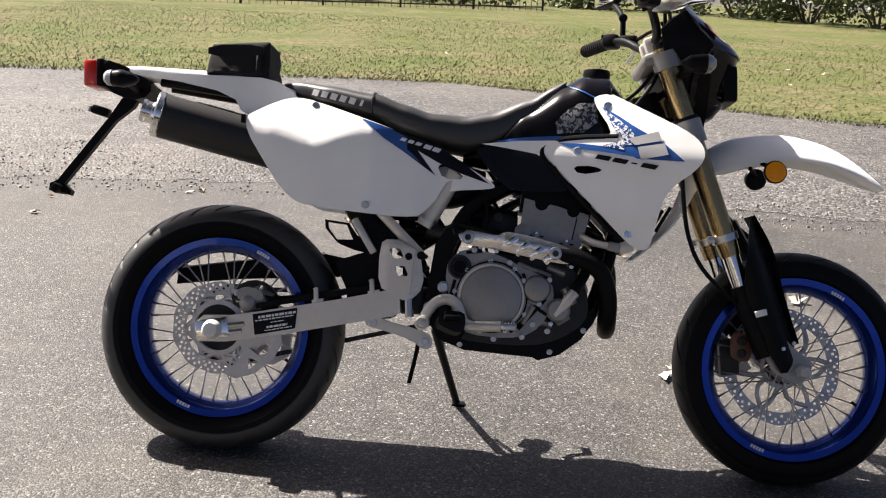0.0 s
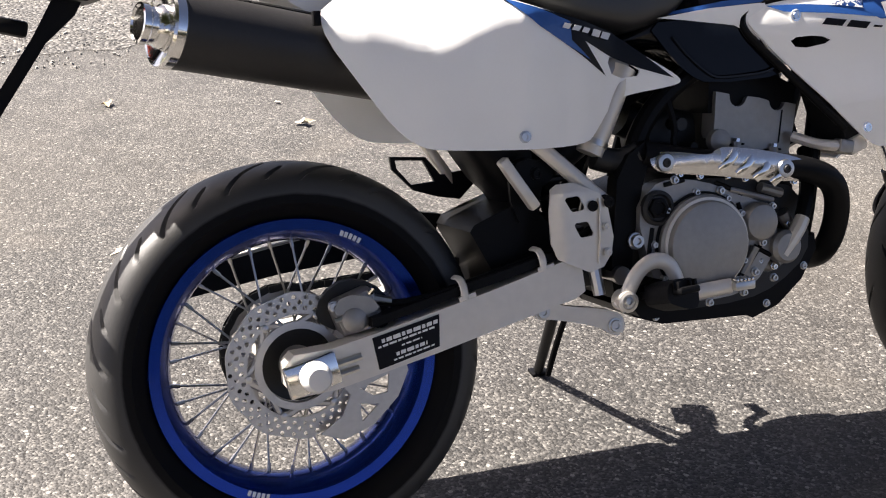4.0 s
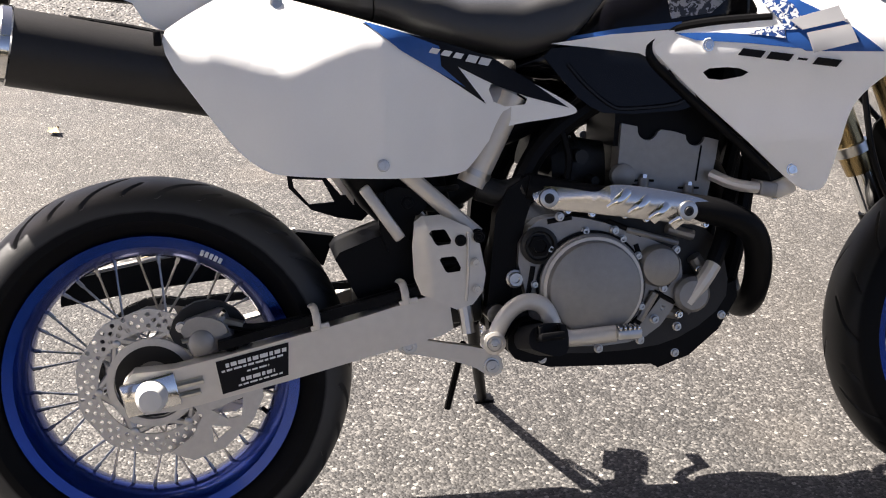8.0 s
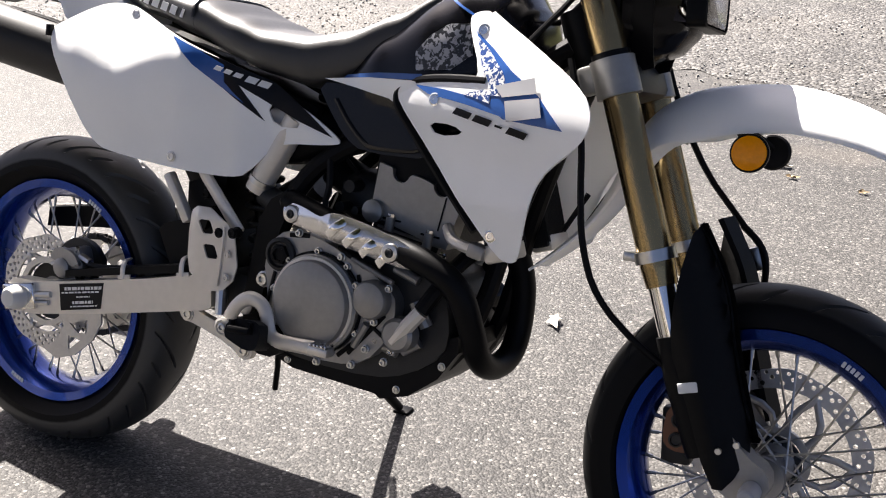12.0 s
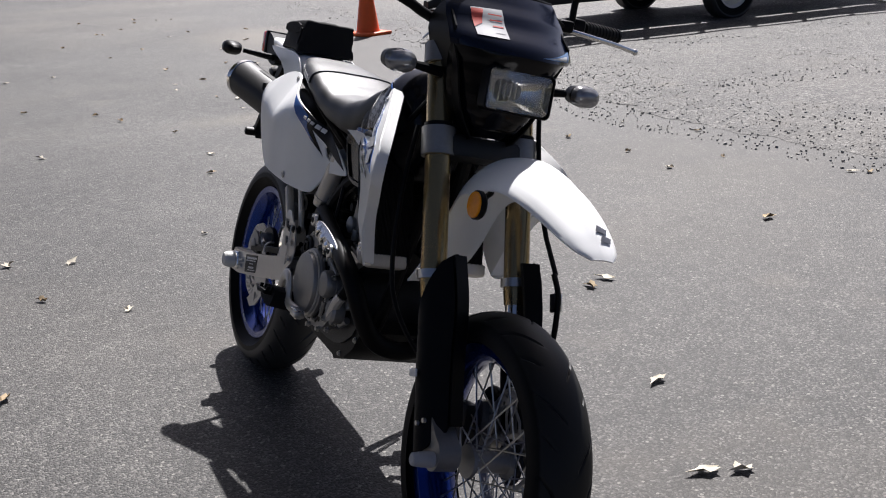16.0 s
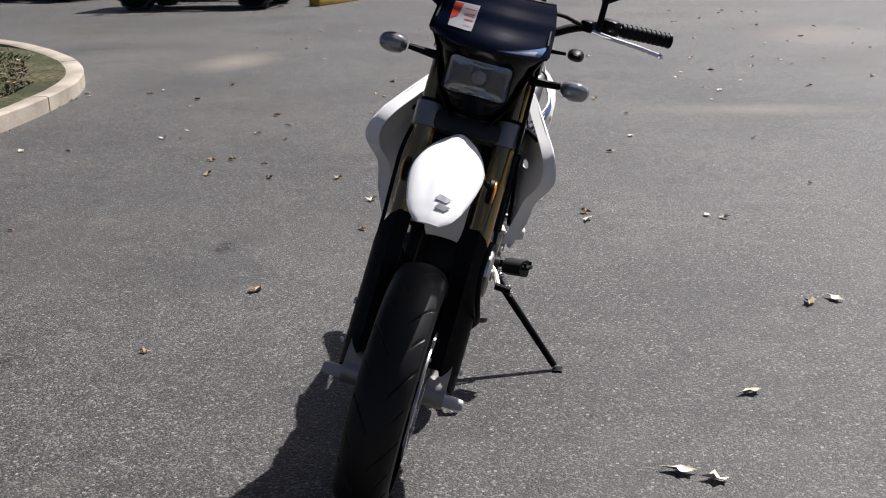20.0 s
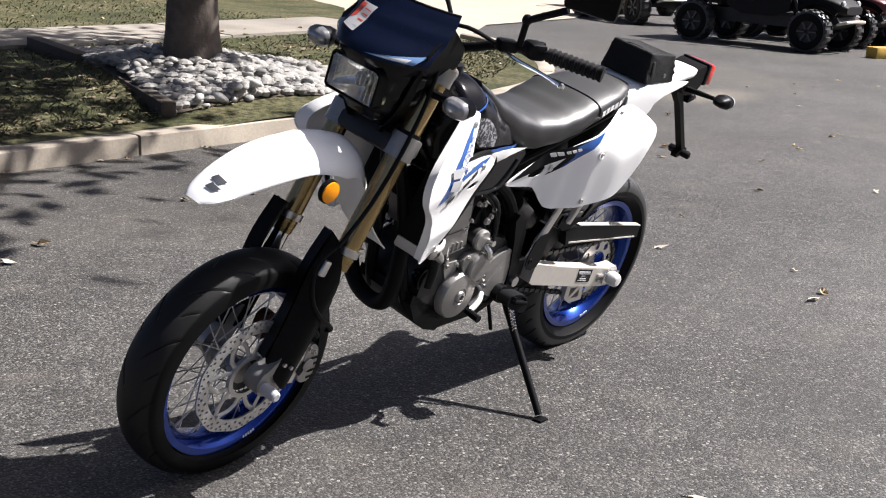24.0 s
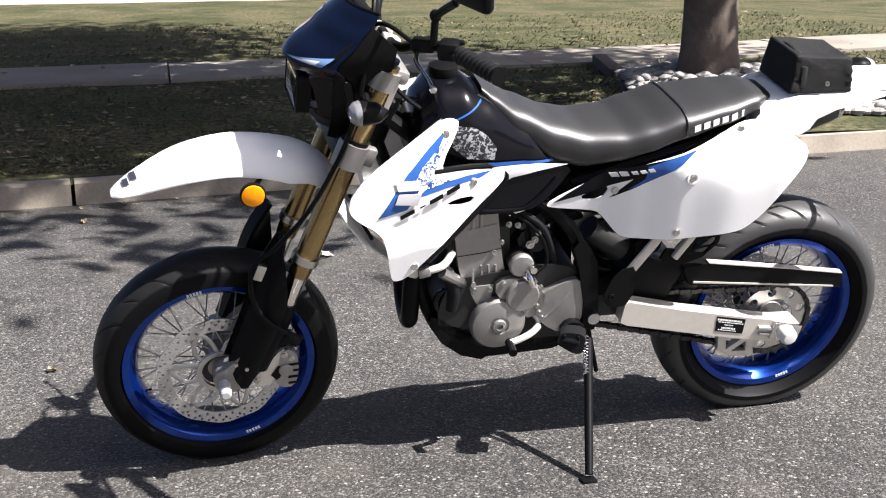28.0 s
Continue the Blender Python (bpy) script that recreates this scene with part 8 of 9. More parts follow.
# handlebar and controls
hb = bp("handlebar", tubes([(0.945, 0.405, 1.172), (0.985, 0.29, 1.172), (1.02, 0.2, 1.165), (1.065, 0.115, 1.12), (1.075, 0.0, 1.115), (1.075, -0.115, 1.12), (1.045, -0.2, 1.165), (1.02, -0.29, 1.172), (0.985, -0.405, 1.172)], 0.011, 14, 2), BLACK, bike, "black tapered handlebar with grips and levers")
for s in (-1, 1):
    ox = 0.0 if s > 0 else 0.038
    p, q = Vector((0.931 + ox, s * 0.421, 1.172)), Vector((0.98 + ox, s * 0.298, 1.173))
    d = (q - p)
    ln = d.length
    prof = [(0.0165, 0)]
    for k in range(9):
        a = ln * (0.08 + 0.1 * k)
        prof += [(0.0165, a), (0.0188, a + 0.001), (0.0188, a + ln * 0.045), (0.0165, a + ln * 0.045 + 0.001)]
    bm = lathes(prof + [(0.0165, ln)], (0, 0, 0), 18, axis='Z')
    bm.transform(Matrix.Translation(p) @ d.to_track_quat('Z', 'Y').to_matrix().to_4x4())
    grip = bp("grip", bm, RUBBER, hb, "ribbed black rubber grip")
    bp("bar_end", tubes([p - d * 0.02, p + d * 0.03], 0.019, 16, 0), BLACK, grip)
    bp("switch_block", boxes(q + Vector((0.012, -s * 0.03, 0.0)), (0.045, 0.05, 0.04), Matrix.Rotation(-s * 0.38, 3, 'Z'), 0.01), BLACK, hb)
    bp("switch_button", boxes(q + Vector((-0.012, -s * 0.03, 0.014)), (0.014, 0.014, 0.01), None, 0.003), DECAL_RED if s < 0 else BLACK, hb)
    perch = bp("lever_perch", boxes((1.035 + ox * 0.8, s * 0.22, 1.168), (0.05, 0.035, 0.028), Matrix.Rotation(-s * 0.38, 3, 'Z'), 0.007), STEEL if s < 0 else BLACK, hb)
    tipx = 1.055 if s > 0 else 1.15
    bp("lever", tubes([(1.05 + ox, s * 0.225, 1.16), (1.065 + ox, s * 0.28, 1.155), (0.5 * (1.06 + ox + tipx), s * 0.35, 1.15), (tipx, s * 0.402, 1.143)], 0.0065, 8, 2, flat=0.7), CHROME, perch, "polished lever")
    bp("lever_ball", lathes([(0.0, -0.008), (0.006, -0.005), (0.008, 0), (0.006, 0.005), (0, 0.008)], (tipx, s * 0.405, 1.143), 10), CHROME, perch)
    bp("bar_clamp", boxes((1.075, s * 0.04, 1.10), (0.045, 0.03, 0.06), Matrix.Rotation(-0.37, 3, 'Y'), 0.008), ALU, hb)
bp("brake_reservoir", boxes((1.09, -0.235, 1.185), (0.05, 0.065, 0.035), Matrix.Rotation(0.35, 3, 'Z'), 0.007), ALU, hb, "silver brake fluid reservoir")
bp("reservoir_lid", boxes((1.09, -0.235, 1.206), (0.052, 0.067, 0.008), Matrix.Rotation(0.35, 3, 'Z'), 0.003), BLACK, hb)
mirror = bp("mirror_stem", tubes([(1.02, 0.243, 1.175), (1.018, 0.243, 1.235)], 0.008, 10, 0), BLACK, hb)
bp("mirror_arm", tubes([(1.018, 0.243, 1.235), (1.012, 0.285, 1.262), (1.0, 0.33, 1.29)], 0.0085, 10, 1), BLACK, mirror)
bp("mirror_knuckle", lathes([(0, -0.012), (0.011, -0.007), (0.013, 0), (0.011, 0.007), (0, 0.012)], (1.018, 0.243, 1.237), 14), BLACK, mirror)
mt = Matrix.Rotation(0.42, 3, 'Z')
bp("mirror_head", boxes((0.985, 0.375, 1.345), (0.026, 0.125, 0.1), mt, 0.012), BLACK, mirror, "rectangular black mirror")
bp("mirror_glass", boxes((0.9715, 0.3695, 1.345), (0.003, 0.11, 0.086), mt, 0.001), mat("mirror_silver", (0.9, 0.9, 0.9), 0.03, 1.0), mirror)
cables = bp("brake_hose_loop", tubes([(1.09, -0.22, 1.165), (1.12, -0.2, 1.22), (1.11, -0.08, 1.265), (1.105, 0.03, 1.262), (1.12, 0.12, 1.20), (1.14, 0.13, 1.08), (1.16, 0.13, 0.95), (1.25, 0.135, 0.76), (1.345, 0.142, 0.66)], 0.0055, 8, 2), BLACK, hb)
bp("caliper_hose", tubes([(1.345, 0.138, 0.66), (1.382, 0.134, 0.632), (1.396, 0.132, 0.598), (1.393, 0.14, 0.53), (1.366, 0.15, 0.483), (1.325, 0.149, 0.45), (1.284, 0.132, 0.417), (1.278, 0.112, 0.4)], 0.0062, 10, 2), BLACK, hb)
bp("hose_clamp", boxes((1.374, 0.138, 0.607), (0.022, 0.018, 0.04), Matrix.Rotation(-0.37, 3, 'Y'), 0.003), STEEL, hb)
bp("clutch_cable", tubes([(1.05, 0.21, 1.165), (1.10, 0.13, 1.19), (1.12, 0.05, 1.15), (1.09, -0.06, 1.02), (1.0, -0.1, 0.9)], 0.005, 8, 2), BLACK, hb)
bp("throttle_cable", tubes([(1.02, -0.25, 1.15), (1.09, -0.16, 1.2), (1.12, -0.04, 1.12), (1.06, 0.04, 1.0), (0.95, 0.08, 0.93)], 0.005, 8, 2), BLACK, hb)
bp("speed_cable", tubes([(1.10, -0.12, 0.90), (1.145, -0.15, 0.79), (1.155, -0.152, 0.70), (1.168, -0.152, 0.62), (1.2, -0.15, 0.545), (1.27, -0.13, 0.48), (1.33, -0.1, 0.44)], 0.0055, 8, 2), BLACK, hb)
bp("instrument", boxes((1.14, 0, 1.155), (0.05, 0.12, 0.07), Matrix.Rotation(-0.5, 3, 'Y'), 0.012), BLACK, hb, "black instrument housing")
bp("wiring_bundle", tubes([(1.12, 0.05, 1.12), (1.16, 0.07, 1.06), (1.13, 0.06, 1.0), (1.06, 0.05, 0.97)], 0.012, 8, 2), BLACK, hb)
bp("ignition_unit", boxes((1.09, 0.075, 1.01), (0.05, 0.05, 0.075), Matrix.Rotation(-0.37, 3, 'Y'), 0.008), ALU, hb)
# front caliper on the left slider
fc = bp("front_caliper", slab([(1.336, 0.315), (1.33, 0.355), (1.315, 0.372), (1.297, 0.362), (1.287, 0.341), (1.286, 0.297), (1.298, 0.259), (1.332, 0.26), (1.345, 0.285)], 0.05, 0.112, 0.007, 2, 1), CAST, bike, "grey front brake caliper with cooling slots", steer=True)
bp("caliper_bracket", slab([(1.40, 0.285), (1.385, 0.305), (1.335, 0.362), (1.322, 0.372), (1.316, 0.355), (1.345, 0.3), (1.355, 0.268), (1.385, 0.272)], 0.1, 0.11, 0.003), ALU, fc, "bright caliper bracket", steer=True)
bp("caliper_back", boxes((1.318, 0.02, 0.315), (0.05, 0.03, 0.095), Matrix.Rotation(-0.1, 3, 'Y'), 0.006), CAST_DARK, fc, steer=True)
bp("pad_opening", slab([(1.354, 0.3), (1.336, 0.327), (1.325, 0.318), (1.33, 0.295), (1.34, 0.284)], 0.1125, 0.1135, 0.0), BLACK, fc, steer=True)
for k in range(4):
    z = 0.272 + 0.018 * k
    bp("cooling_slot", slab([(1.312, z - 0.0035), (1.284, z - 0.002), (1.284, z + 0.004), (1.312, z + 0.003)], 0.1125, 0.1137, 0.0), BLACK, fc, steer=True)
bp("caliper_boot", tubes([(1.33, 0.085, 0.375), (1.3, 0.085, 0.388), (1.285, 0.085, 0.37)], 0.014, 10, 2), RUBBER, fc, steer=True)
for (x, z) in ((1.322, 0.357), (1.388, 0.288), (1.305, 0.345)):
    bolt((x, 0.112, z), 0.007, 1, 0.006, fc, None, True)
bp("piston_cap", lathes([(0.017, 0.112), (0.017, 0.116), (0.012, 0.118), (0, 0.118)], (1.318, 0, 0.312), 20), CAST, fc, steer=True)
# inner half seen through the spokes
inner_half = bp("caliper_body", slab([(1.36, 0.31), (1.352, 0.368), (1.335, 0.382), (1.312, 0.38), (1.309, 0.325), (1.325, 0.308)], -0.06, -0.03, 0.005, 2, 1), BRONZE, fc, steer=True)
for z in (0.328, 0.36):
    bp("piston_bore", lathes([(0.012, -0.06), (0.012, -0.065), (0.009, -0.066), (0.008, -0.063), (0, -0.063)], (1.333, 0, z), 18), CAST_DARK, inner_half, steer=True)

# ---- things along the roadside ----


def sub(name, bm, material, parent, label=""):
    return part(name, bm, material, parent, label)


mat_rim = mat("dark_alloy_rim", (0.08, 0.08, 0.085), 0.35, 0.7, grain=0.2)


def fat_wheel(parent, c, R, w, name="wheel"):
    """A knobbly all-terrain wheel: tyre with lugs, and rim."""
    prof = [(R * 0.55, -w * 0.45), (R * 0.8, -w * 0.5), (R * 0.95, -w * 0.42), (R, -w * 0.25), (R, w * 0.25), (R * 0.95, w * 0.42), (R * 0.8, w * 0.5), (R * 0.55, w * 0.45)]
    rim = sub(name, lathes([(R * 0.2, -w * 0.3), (R * 0.5, -w * 0.3), (R * 0.58, -w * 0.45), (R * 0.58, w * 0.45), (R * 0.5, w * 0.3), (R * 0.2, w * 0.3)], (0, 0, 0), 20), CAST_DARK, parent)
    rim.matrix_local = c if isinstance(c, Matrix) else Matrix.Translation(c)
    bm = lathes(prof, (0, 0, 0), 36, closed=True)
    lugs = []
    for f in bm.faces:
        c0 = f.calc_center_median()
        k = int(math.floor(math.atan2(c0.z, c0.x) / (2 * math.pi) * 36 + 36))
        if math.hypot(c0.x, c0.z) > R * 0.93 and (k + (1 if c0.y > 0.01 else 0)) % 2 == 0:
            lugs.append(f)
    for f in bmesh.ops.extrude_discrete_faces(bm, faces=lugs)["faces"]:
        out = f.calc_center_median()
        out = Vector((out.x, 0, out.z)).normalized() * 0.022
        for v in f.verts:
            v.co += out
    sub("tyre", bm, TYRE, rim)
    for k in range(6):
        a = 2 * math.pi * k / 6
        for y in (-w, w):
            bm = bmesh.new()
            tube(bm, [(R * 0.12 * math.cos(a), y * 0.36, R * 0.12 * math.sin(a)), (R * 0.5 * math.cos(a), y * 0.38, R * 0.5 * math.sin(a))], 0.022, 6, 0)
            sub("rim_spoke", bm, mat_rim, rim)
    return rim


def side_by_side(name, m, body_mat, label):
    """A four-wheeled off-road buggy with cage, seats, bonnet and bed; it points along its own x."""
    root = tagged(new(name), label, "utility vehicle", "parked buggies")
    root.matrix_world = m
    for x in (-0.98, 0.98):
        for y in (-0.62, 0.62):
            fat_wheel(root, (x, y, 0.32), 0.32, 0.26)
    sub("chassis", slab([(-1.3, 0.42), (-1.2, 0.36), (1.1, 0.34), (1.35, 0.48), (1.3, 0.56), (-1.3, 0.56)], -0.42, 0.42, 0.02), DARK_METAL, root)
    sub("bonnet", loft([(0.62, 0.98, 0.5, 0.5), (0.9, 0.95, 0.55, 0.52), (1.25, 0.82, 0.55, 0.42), (1.4, 0.72, 0.6, 0.3)], 4, 24, 12), body_mat, root)
    sub("bed", slab([(-1.4, 0.62), (-0.55, 0.62), (-0.55, 0.95), (-0.62, 0.98), (-1.4, 0.96)], -0.6, 0.6, 0.02), body_mat, root)
    for y in (-0.3, 0.3):
        sub("seat", slab([(-0.4, 0.62), (0.1, 0.62), (0.12, 0.74), (-0.3, 0.74), (-0.42, 1.25), (-0.52, 1.25)], y - 0.22, y + 0.22, 0.03, 2, 1), BLACK, root)
    for y in (-0.58, 0.58):
        sub("cage_tube", tubes([(0.75, y, 0.6), (0.55, y, 1.1), (0.3, y * 0.9, 1.75), (-0.5, y * 0.9, 1.8), (-0.7, y, 1.1), (-0.75, y, 0.6)], 0.025, 10, 2), DARK_METAL, root)
        sub("door", slab([(-0.45, 0.5), (0.6, 0.5), (0.62, 0.85), (0.1, 0.8), (-0.45, 0.95)], y - 0.015, y + 0.015, 0.008, 2, 1), body_mat, root)
        sub("fender_arch", tubes([(1.35, y, 0.6), (1.2, y, 0.72), (0.95, y, 0.76), (0.68, y, 0.6)], 0.05, 8, 2, flat=0.4), BLACK, root)
        sub("head_light", lathes([(0.05, 0), (0.06, 0.03), (0.04, 0.05), (0, 0.055)], (0, 0, 0), 16), CLEAR_GREY, root).matrix_local = pose(1.3, y * 0.5, 0.75, 0, 0, -90)
        sub("shock", tubes([(0.98, y * 0.7, 0.34), (0.9, y * 0.6, 0.72)], 0.03, 8, 0), STEEL, root)
    for z in (1.75,):
        sub("cage_cross", tubes([(0.3, -0.52, z), (0.3, 0.52, z)], 0.022, 8, 0), DARK_METAL, root)
        sub("cage_cross", tubes([(-0.5, -0.52, z + 0.05), (-0.5, 0.52, z + 0.05)], 0.022, 8, 0), DARK_METAL, root)
    sub("bumper", tubes([(1.3, -0.4, 0.45), (1.48, -0.35, 0.5), (1.48, 0.35, 0.5), (1.3, 0.4, 0.45)], 0.025, 8, 1), ALU, root)
    sub("steering_wheel", lathes([(0.15, -0.012), (0.165, 0), (0.15, 0.012), (0.138, 0)], (0, 0, 0), 24, closed=True), BLACK, root).matrix_local = pose(0.3, 0.3, 1.02, 0, 0, 60)
    return root


DARK_BODY = mat("dark_buggy_body", (0.01, 0.01, 0.011), 0.6, grain=0.2, spec=0.15)
side_by_side("buggy", pose(-14.9, -6.3, 0, 0, 0, 90), DARK_BODY, "black off-road buggy parked on the asphalt")
side_by_side("buggy", pose(-17.15, -6.45, 0, 0, 0, 90), mat("maroon_body_panel", (0.1, 0.012, 0.014), 0.35), "dark maroon off-road buggy parked in a row")
side_by_side("buggy", pose(-19.5, -6.5, 0, 0, 0, 90), DARK_BODY, "black off-road buggy behind the yellow block")
side_by_side("buggy", pose(-17.6, -10.4, 0, 0, 0, 65), DARK_BODY, "black off-road buggy parked by the drive")
side_by_side("buggy", pose(-20.6, -12.6, 0, 0, 0, 60), DARK_BODY, "black off-road buggy at the end of the row")


def far_motorcycle(m, colour, label):
    root = tagged(new("parked_motorcycle"), label, "motorcycle", "parked motorcycles")
    root.matrix_world = m
    for x in (-0.7, 0.7):
        rim = sub("wheel", lathes([(0.2, -0.03), (0.22, 0), (0.2, 0.03), (0.18, 0)], (0, 0, 0), 28, closed=True), STEEL, root)
        rim.matrix_local = Matrix.Translation((x, 0, 0.32))
        sub("tyre", lathes([(0.22, -0.05), (0.29, -0.055), (0.32, 0), (0.29, 0.055), (0.22, 0.05)], (0, 0, 0), 28, closed=True), TYRE, rim)
        for k in range(6):
            a = k * math.pi / 3
            sub("spoke", tubes([(0, 0, 0), (0.2 * math.cos(a), 0, 0.2 * math.sin(a))], 0.008, 6, 0), STEEL, rim)
    sub("tank", loft([(-0.1, 0.75, 0.62, 0.06), (0.1, 0.92, 0.62, 0.14), (0.35, 0.88, 0.66, 0.1)], 2.6, 18, 10), colour, root)
    sub("seat", loft([(-0.65, 0.82, 0.74, 0.08), (-0.4, 0.8, 0.7, 0.12), (-0.05, 0.76, 0.68, 0.09)], 3, 16, 8), VINYL, root)
    sub("engine", slab([(-0.25, 0.3), (0.25, 0.28), (0.3, 0.5), (0.1, 0.62), (-0.2, 0.58)], -0.14, 0.14, 0.03), CAST_DARK, root)
    sub("fork", tubes([(0.42, 0.08, 0.95), (0.7, 0.08, 0.32)], 0.022, 8, 0), STEEL, root)
    sub("handlebar", tubes([(0.3, -0.35, 1.02), (0.4, -0.1, 0.98), (0.4, 0.1, 0.98), (0.3, 0.35, 1.02)], 0.014, 8, 1), BLACK, root)
    sub("fender", tubes([(0.45, 0, 0.6), (0.6, 0, 0.7), (0.8, 0, 0.68), (0.98, 0, 0.5)], 0.05, 8, 2, flat=0.3), colour, root)
    return root


far_motorcycle(pose(-27.4, -20.6, 0.02, 0, -4, 160), RED_PAINT, "red motorcycle parked by the shop")
far_motorcycle(pose(-24.8, -23.2, 0.02, 0, -4, 165), DARK_BODY, "black motorcycle parked by the shop")

# traffic cone
cone = tagged(new("traffic_cone"), "orange traffic cone with a pale reflective collar", "traffic cone")
cone.matrix_world = pose(-8.78, 3.61, 0, 0, 0, 20)
cb = boxes((0, 0, 0.018), (0.37, 0.37, 0.036), None, 0.012)
sub("base", cb, ORANGE, cone)
sub("body", lathes([(0.135, 0.034), (0.125, 0.05), (0.075, 0.40), (0.033, 0.69), (0.028, 0.71), (0.02, 0.71), (0.02, 0.68)], (0, 0, 0), 28, axis='Z'), ORANGE, cone)
sub("collar", lathes([(0.0775, 0.40), (0.0565, 0.55), (0.0575, 0.55), (0.0785, 0.40)], (0, 0, 0), 28, closed=True, axis='Z'), DECAL_WHITE, cone, "pale reflective collar")

# flat trailer on the verge
trailer = tagged(new("trailer"), "black high-sided trailer resting its tongue on a crate", "trailer")
trailer.matrix_world = pose(-8.05, 7.15, 0, 0, 0, 4)
for x in (-0.82, 0.82):
    w = sub("wheel", lathes([(0.05, -0.06), (0.17, -0.06), (0.2, -0.085), (0.2, 0.085), (0.17, 0.06), (0.05, 0.06)], (0, 0, 0), 24), ALU, trailer, "pale steel trailer wheel")
    w.matrix_local = pose(x, 0, 0.32, 0, 0, 90)
    sub("tyre", lathes([(0.2, -0.09), (0.29, -0.1), (0.32, -0.07), (0.32, 0.07), (0.29, 0.1), (0.2, 0.09)], (0, 0, 0), 32, closed=True), TYRE, w)
    for k in range(5):
        a = 2 * math.pi * k / 5
        sub("wheel_nut", tubes([(0.08 * math.cos(a), -0.062, 0.08 * math.sin(a)), (0.08 * math.cos(a), -0.08, 0.08 * math.sin(a))], 0.011, 6, 0), CHROME, w)
    sub("mudguard", tubes([(x, -0.42, 0.5), (x, -0.3, 0.68), (x, 0, 0.74), (x, 0.3, 0.68), (x, 0.42, 0.5)], 0.11, 8, 2, flat=0.12), DARK_METAL, trailer)
    sub("side_rail", boxes((x * 0.86, 0.0, 0.37), (0.06, 4.8, 0.12), None, 0.006), DARK_METAL, trailer)
for k in range(10):
    sub("deck_board", boxes((0, -2.15 + 0.49 * k, 0.445), (1.36, 0.48, 0.035), None, 0.004), TIMBER, trailer)
for y in (-2.4, 0.3, 2.36):
    sub("cross_member", boxes((0, y, 0.37), (1.36, 0.06, 0.1), None, 0.005), DARK_METAL, trailer)
sub("axle", tubes([(-0.8, 0, 0.32), (0.8, 0, 0.32)], 0.035, 10, 0), DARK_METAL, trailer)
for s in (-1, 1):
    sub("tongue_beam", tubes([(s * 0.6, -2.35, 0.36), (0, -3.05, 0.345)], 0.045, 4, 0), DARK_METAL, trailer)
    sub("safety_chain", tubes([(s * 0.05, -3.0, 0.33), (s * 0.08, -3.1, 0.22), (s * 0.06, -3.15, 0.1), (s * 0.12, -3.25, 0.012)], 0.012, 6, 2), STEEL, trailer)
sub("coupler", loft([(-0.15, 0.08, -0.02, 0.05), (0.05, 0.09, -0.03, 0.06), (0.16, 0.05, -0.04, 0.05)], 3, 16, 8), DARK_METAL, trailer).matrix_local = pose(0, -3.1, 0.345, 0, 0, -90)
sub("jack", tubes([(0.07, -3.0, 0.32), (0.07, -3.0, 1.0)], 0.03, 12, 0), DARK_METAL, trailer)
sub("jack_handle", tubes([(0.07, -3.0, 0.98), (0.2, -3.0, 0.99), (0.2, -3.0, 1.08)], 0.01, 8, 0), STEEL, trailer)
sub("ramp", boxes((0, 2.5, 0.7), (1.3, 0.05, 0.6), None, 0.01), DARK_METAL, trailer)
# boarded sides under a rail on posts
for x in (-0.72, 0.72):
    sub("side_board", boxes((x, 0.0, 1.02), (0.03, 4.8, 0.84), None, 0.006), DARK_METAL, trailer)
    sub("top_rail", boxes((x, 0.0, 1.66), (0.05, 4.8, 0.05), None, 0.006), DARK_METAL, trailer)
    for k in range(8):
        sub("rail_post", boxes((x * 0.99, -2.37 + 0.675 * k, 1.03), (0.045, 0.045, 1.22), None, 0.005), DARK_METAL, trailer)
sub("front_board", boxes((0, -2.4, 1.02), (1.4, 0.03, 0.84), None, 0.006), DARK_METAL, trailer)
sub("front_rail", boxes((0, -2.4, 1.66), (1.4, 0.05, 0.05), None, 0.006), DARK_METAL, trailer)
crate = tagged(new("milk_crate"), "black plastic milk crate under the trailer tongue", "crate")
crate.matrix_world = pose(-7.84, 4.2, 0.002, 0, 0, 14)
for k, (c, sz) in enumerate((((0, -0.16, 0.14), (0.33, 0.012, 0.28)), ((0, 0.16, 0.14), (0.33, 0.012, 0.28)), ((-0.16, 0, 0.14), (0.012, 0.31, 0.28)), ((0.16, 0, 0.14), (0.012, 0.31, 0.28)))):
    horizontal = sz[0] > sz[1]
    for j in range(6):
        sub("crate_bar", boxes((c[0], c[1], 0.02 + 0.052 * j), (sz[0], sz[1], 0.022), None, 0.002), BLACK, crate)
    for j in range(6):
        o = -0.155 + 0.062 * j
        sub("crate_post", boxes((c[0] + (o if horizontal else 0), c[1] + (0 if horizontal else o), 0.15), (0.018 if horizontal else 0.012, 0.012 if horizontal else 0.018, 0.28), None, 0.002), BLACK, crate)
sub("crate_top", boxes((0, 0, 0.288), (0.34, 0.34, 0.012), None, 0.003), BLACK, crate)

# field fence and hedge
fence = tagged(new("wire_fence"), "dark wire field fence on thin posts", "fence")
fa, fb = Vector((-7.9, 25.3, 0.02)), Vector((1.5, 30.5, 0.02))
for k in range(6):
    p = fa.lerp(fb, k / 5)
    sub("post", tubes([p, p + Vector((0, 0, 1.3))], 0.03, 8, 0), DARK_METAL, fence)
for z in (0.12, 0.5, 0.9, 1.25):
    sub("rail", tubes([fa + Vector((0, 0, z)), fb + Vector((0, 0, z))], 0.018, 6, 0), DARK_METAL, fence)
for k in range(60):
    p = fa.lerp(fb, k / 59)
    sub("wire", tubes([p, p + Vector((0, 0, 1.25))], 0.008, 5, 0), DARK_METAL, fence)


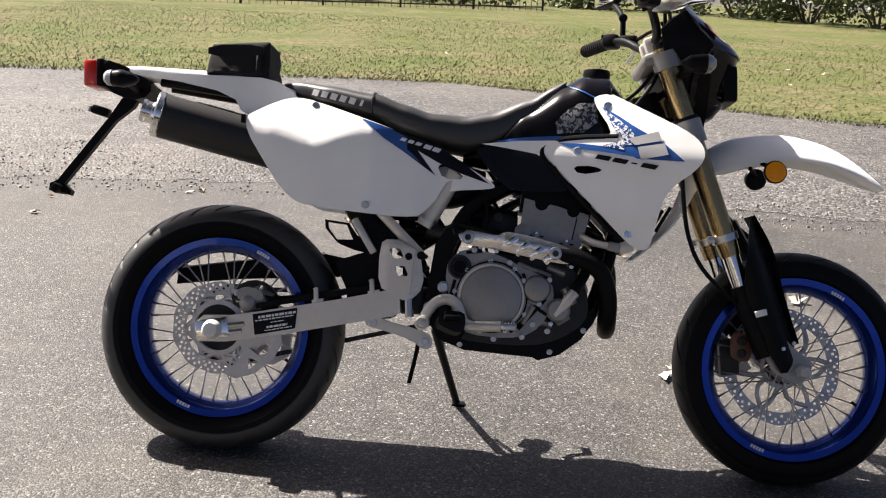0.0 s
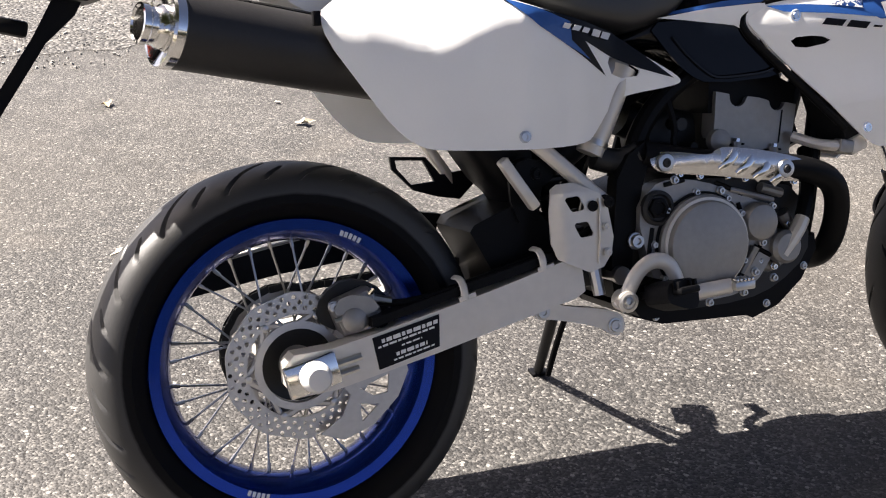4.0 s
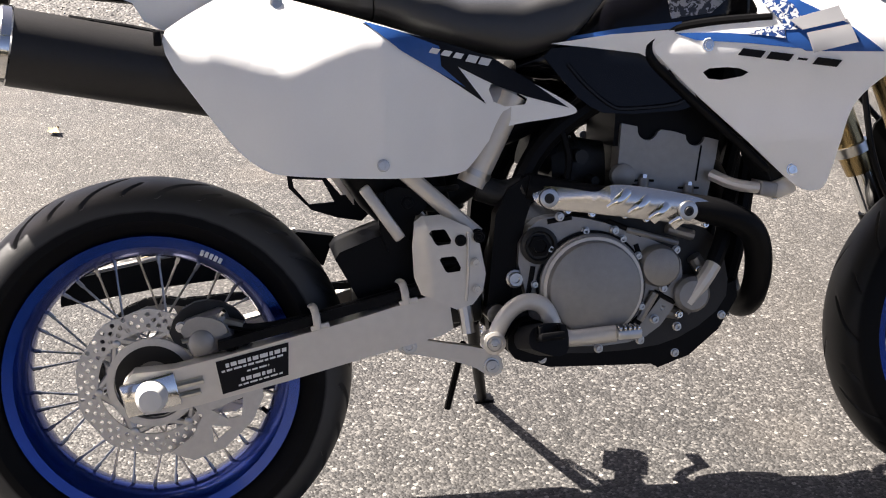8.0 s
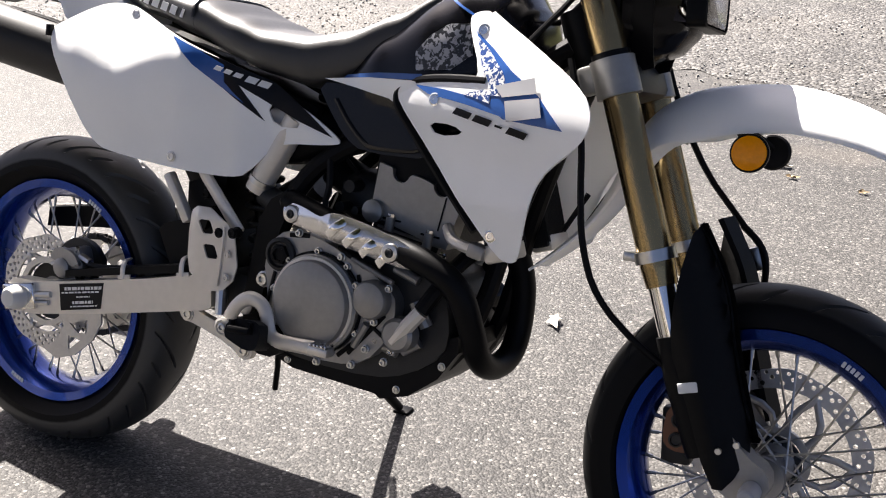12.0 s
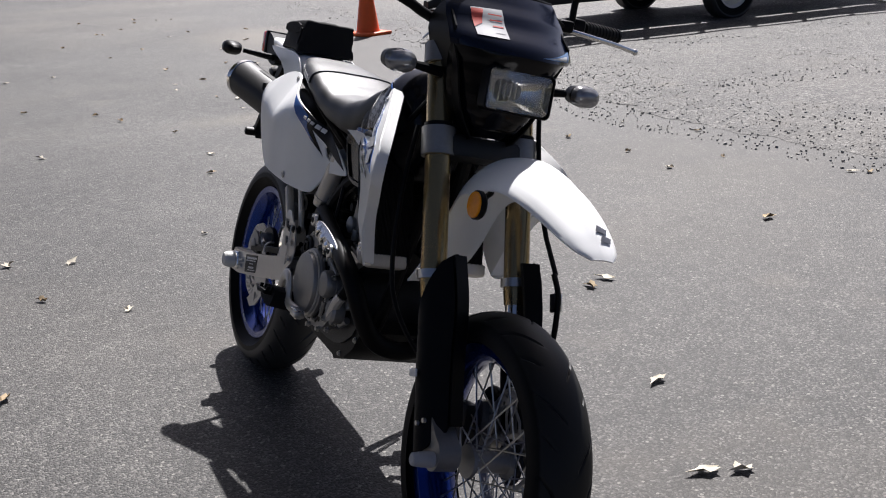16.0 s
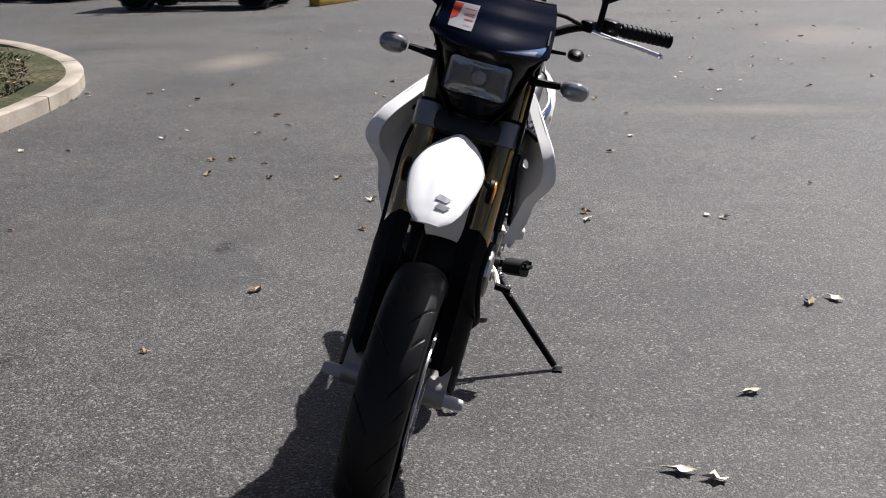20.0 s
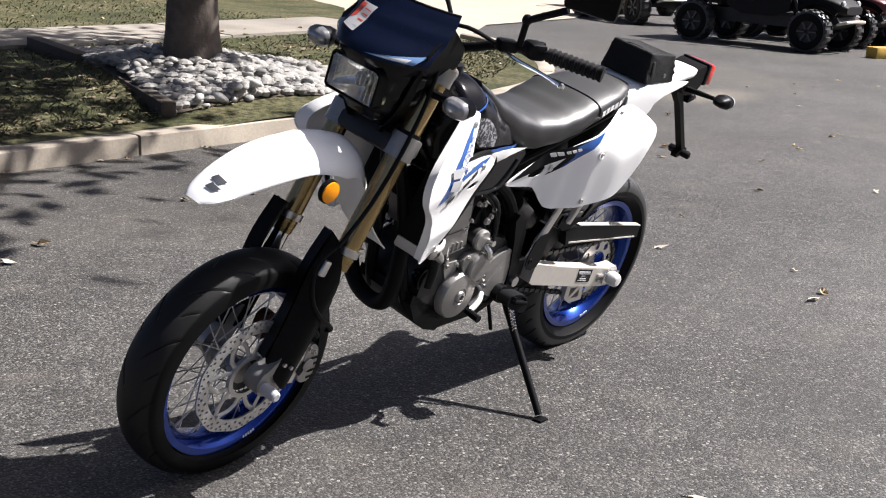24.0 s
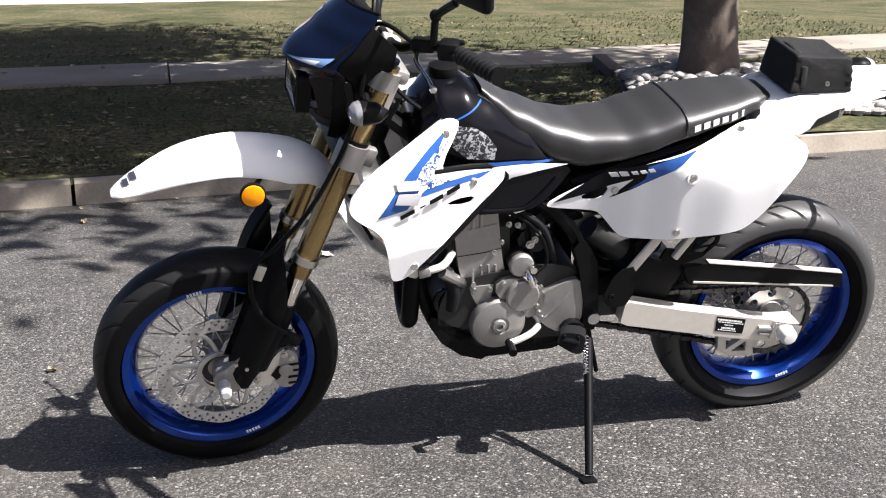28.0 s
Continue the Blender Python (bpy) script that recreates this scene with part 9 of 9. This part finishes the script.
def bush(c, r, h, n, seed, label):
    rnd = random.Random(seed)
    root = tagged(new("hedge_bush"), label, "bush", "field hedge")
    root.location = c
    for k in range(5):
        a = k * 1.3
        sub("stem", tubes([(0.1 * math.cos(a), 0.1 * math.sin(a), -0.05), (0.4 * r * math.cos(a), 0.4 * r * math.sin(a), h * 0.4), (0.7 * r * math.cos(a), 0.7 * r * math.sin(a), h * 0.7)], (0.04, 0.012), 6, 1), BARK, root)
    verts, faces = [], []
    clumps = [(rnd.gauss(0, r * 0.45), rnd.gauss(0, r * 0.4), rnd.uniform(0.1, 0.85) * h, rnd.uniform(0.2, 0.4) * r) for _ in range(22)]
    for _ in range(n):
        cx2, cy2, cz2, cr = rnd.choice(clumps)
        d = Vector((rnd.gauss(0, 1), rnd.gauss(0, 1), rnd.gauss(0, 1))).normalized() * cr * rnd.random() ** 0.4
        p = Vector((cx2, cy2, cz2)) + d
        if p.z < 0.02:
            p.z = rnd.uniform(0.02, 0.2)
        s = rnd.uniform(0.05, 0.11)
        u = Vector((rnd.gauss(0, 1), rnd.gauss(0, 1), rnd.gauss(0, 0.7))).normalized()
        w = u.cross(Vector((rnd.gauss(0, 1), rnd.gauss(0, 1), rnd.gauss(0, 1)))).normalized()
        k = len(verts)
        verts += [p - u * s, p + w * s * 0.5, p + u * s, p - w * s * 0.5]
        faces.append((k, k + 1, k + 2, k + 3))
    me = bpy.data.meshes.new("foliage")
    me.from_pydata(verts, [], faces)
    me.materials.append(LEAF)
    o = new("foliage", me)
    o.parent = root
    return root


for k, (x, y, r, h) in enumerate(((5.6, 34.5, 1.6, 1.4), (7.2, 32.5, 1.7, 1.8), (8.9, 31.0, 1.8, 2.4), (10.2, 28.8, 2.0, 2.6), (12.0, 27.5, 2.0, 2.6), (14, 27, 2.4, 3.0), (3.0, 35, 1.8, 1.4), (-1.0, 33, 2.2, 1.8), (-5, 32, 2.2, 2.2), (-9.5, 30, 2.4, 2.4))):
    bush(Vector((x, y, 0.02)), r, h, 2600, 50 + k, "green wild hedge bush at the end of the field")

# shop front, planters
shop = tagged(new("shop_building"), "cream rendered shop building with dark windows", "building")
sub("wall", boxes((-24, -33.2, 2.4), (46, 0.3, 4.8), None, 0.01), PALE_WALL, shop)
sub("roof", boxes((-24, -36, 4.95), (47, 7, 0.3), None, 0.03), CAST_DARK, shop)
for k in range(7):
    x = -42 + 5.5 * k
    w = sub("window", boxes((x, -33.04, 1.5), (3.2, 0.06, 2.4), None, 0.01), CAST_DARK, shop)
    sub("pane", boxes((x, -33.0, 1.5), (3.0, 0.03, 2.2), None, 0.005), DARKGLASS, w)
for x, y, material, r, label in ((-13.3, -25.7, CAST_DARK, 0.42, "dark round planter on the lawn edge"), (-15.8, -27.2, TERRACOTTA, 0.4, "brown round planter on the lawn edge"), (-18.0, -28.2, GREENPOT, 0.36, "green round planter on the lawn edge")):
    pot = tagged(new("planter"), label, "planter", "planters by the shop")
    pot.matrix_world = pose(x, y, 0.07)
    sub("pot", lathes([(r * 0.75, 0), (r, 0.75), (r * 1.06, 0.76), (r * 1.06, 0.84), (r * 0.92, 0.84), (r * 0.9, 0.7), (0, 0.7)], (0, 0, 0), 28, axis='Z'), material, pot)
    sub("saucer", lathes([(r * 0.8, 0), (r * 0.95, 0.05), (r * 0.9, 0.06), (0, 0.06)], (0, 0, 0), 28, axis='Z'), DECAL_WHITE, pot)
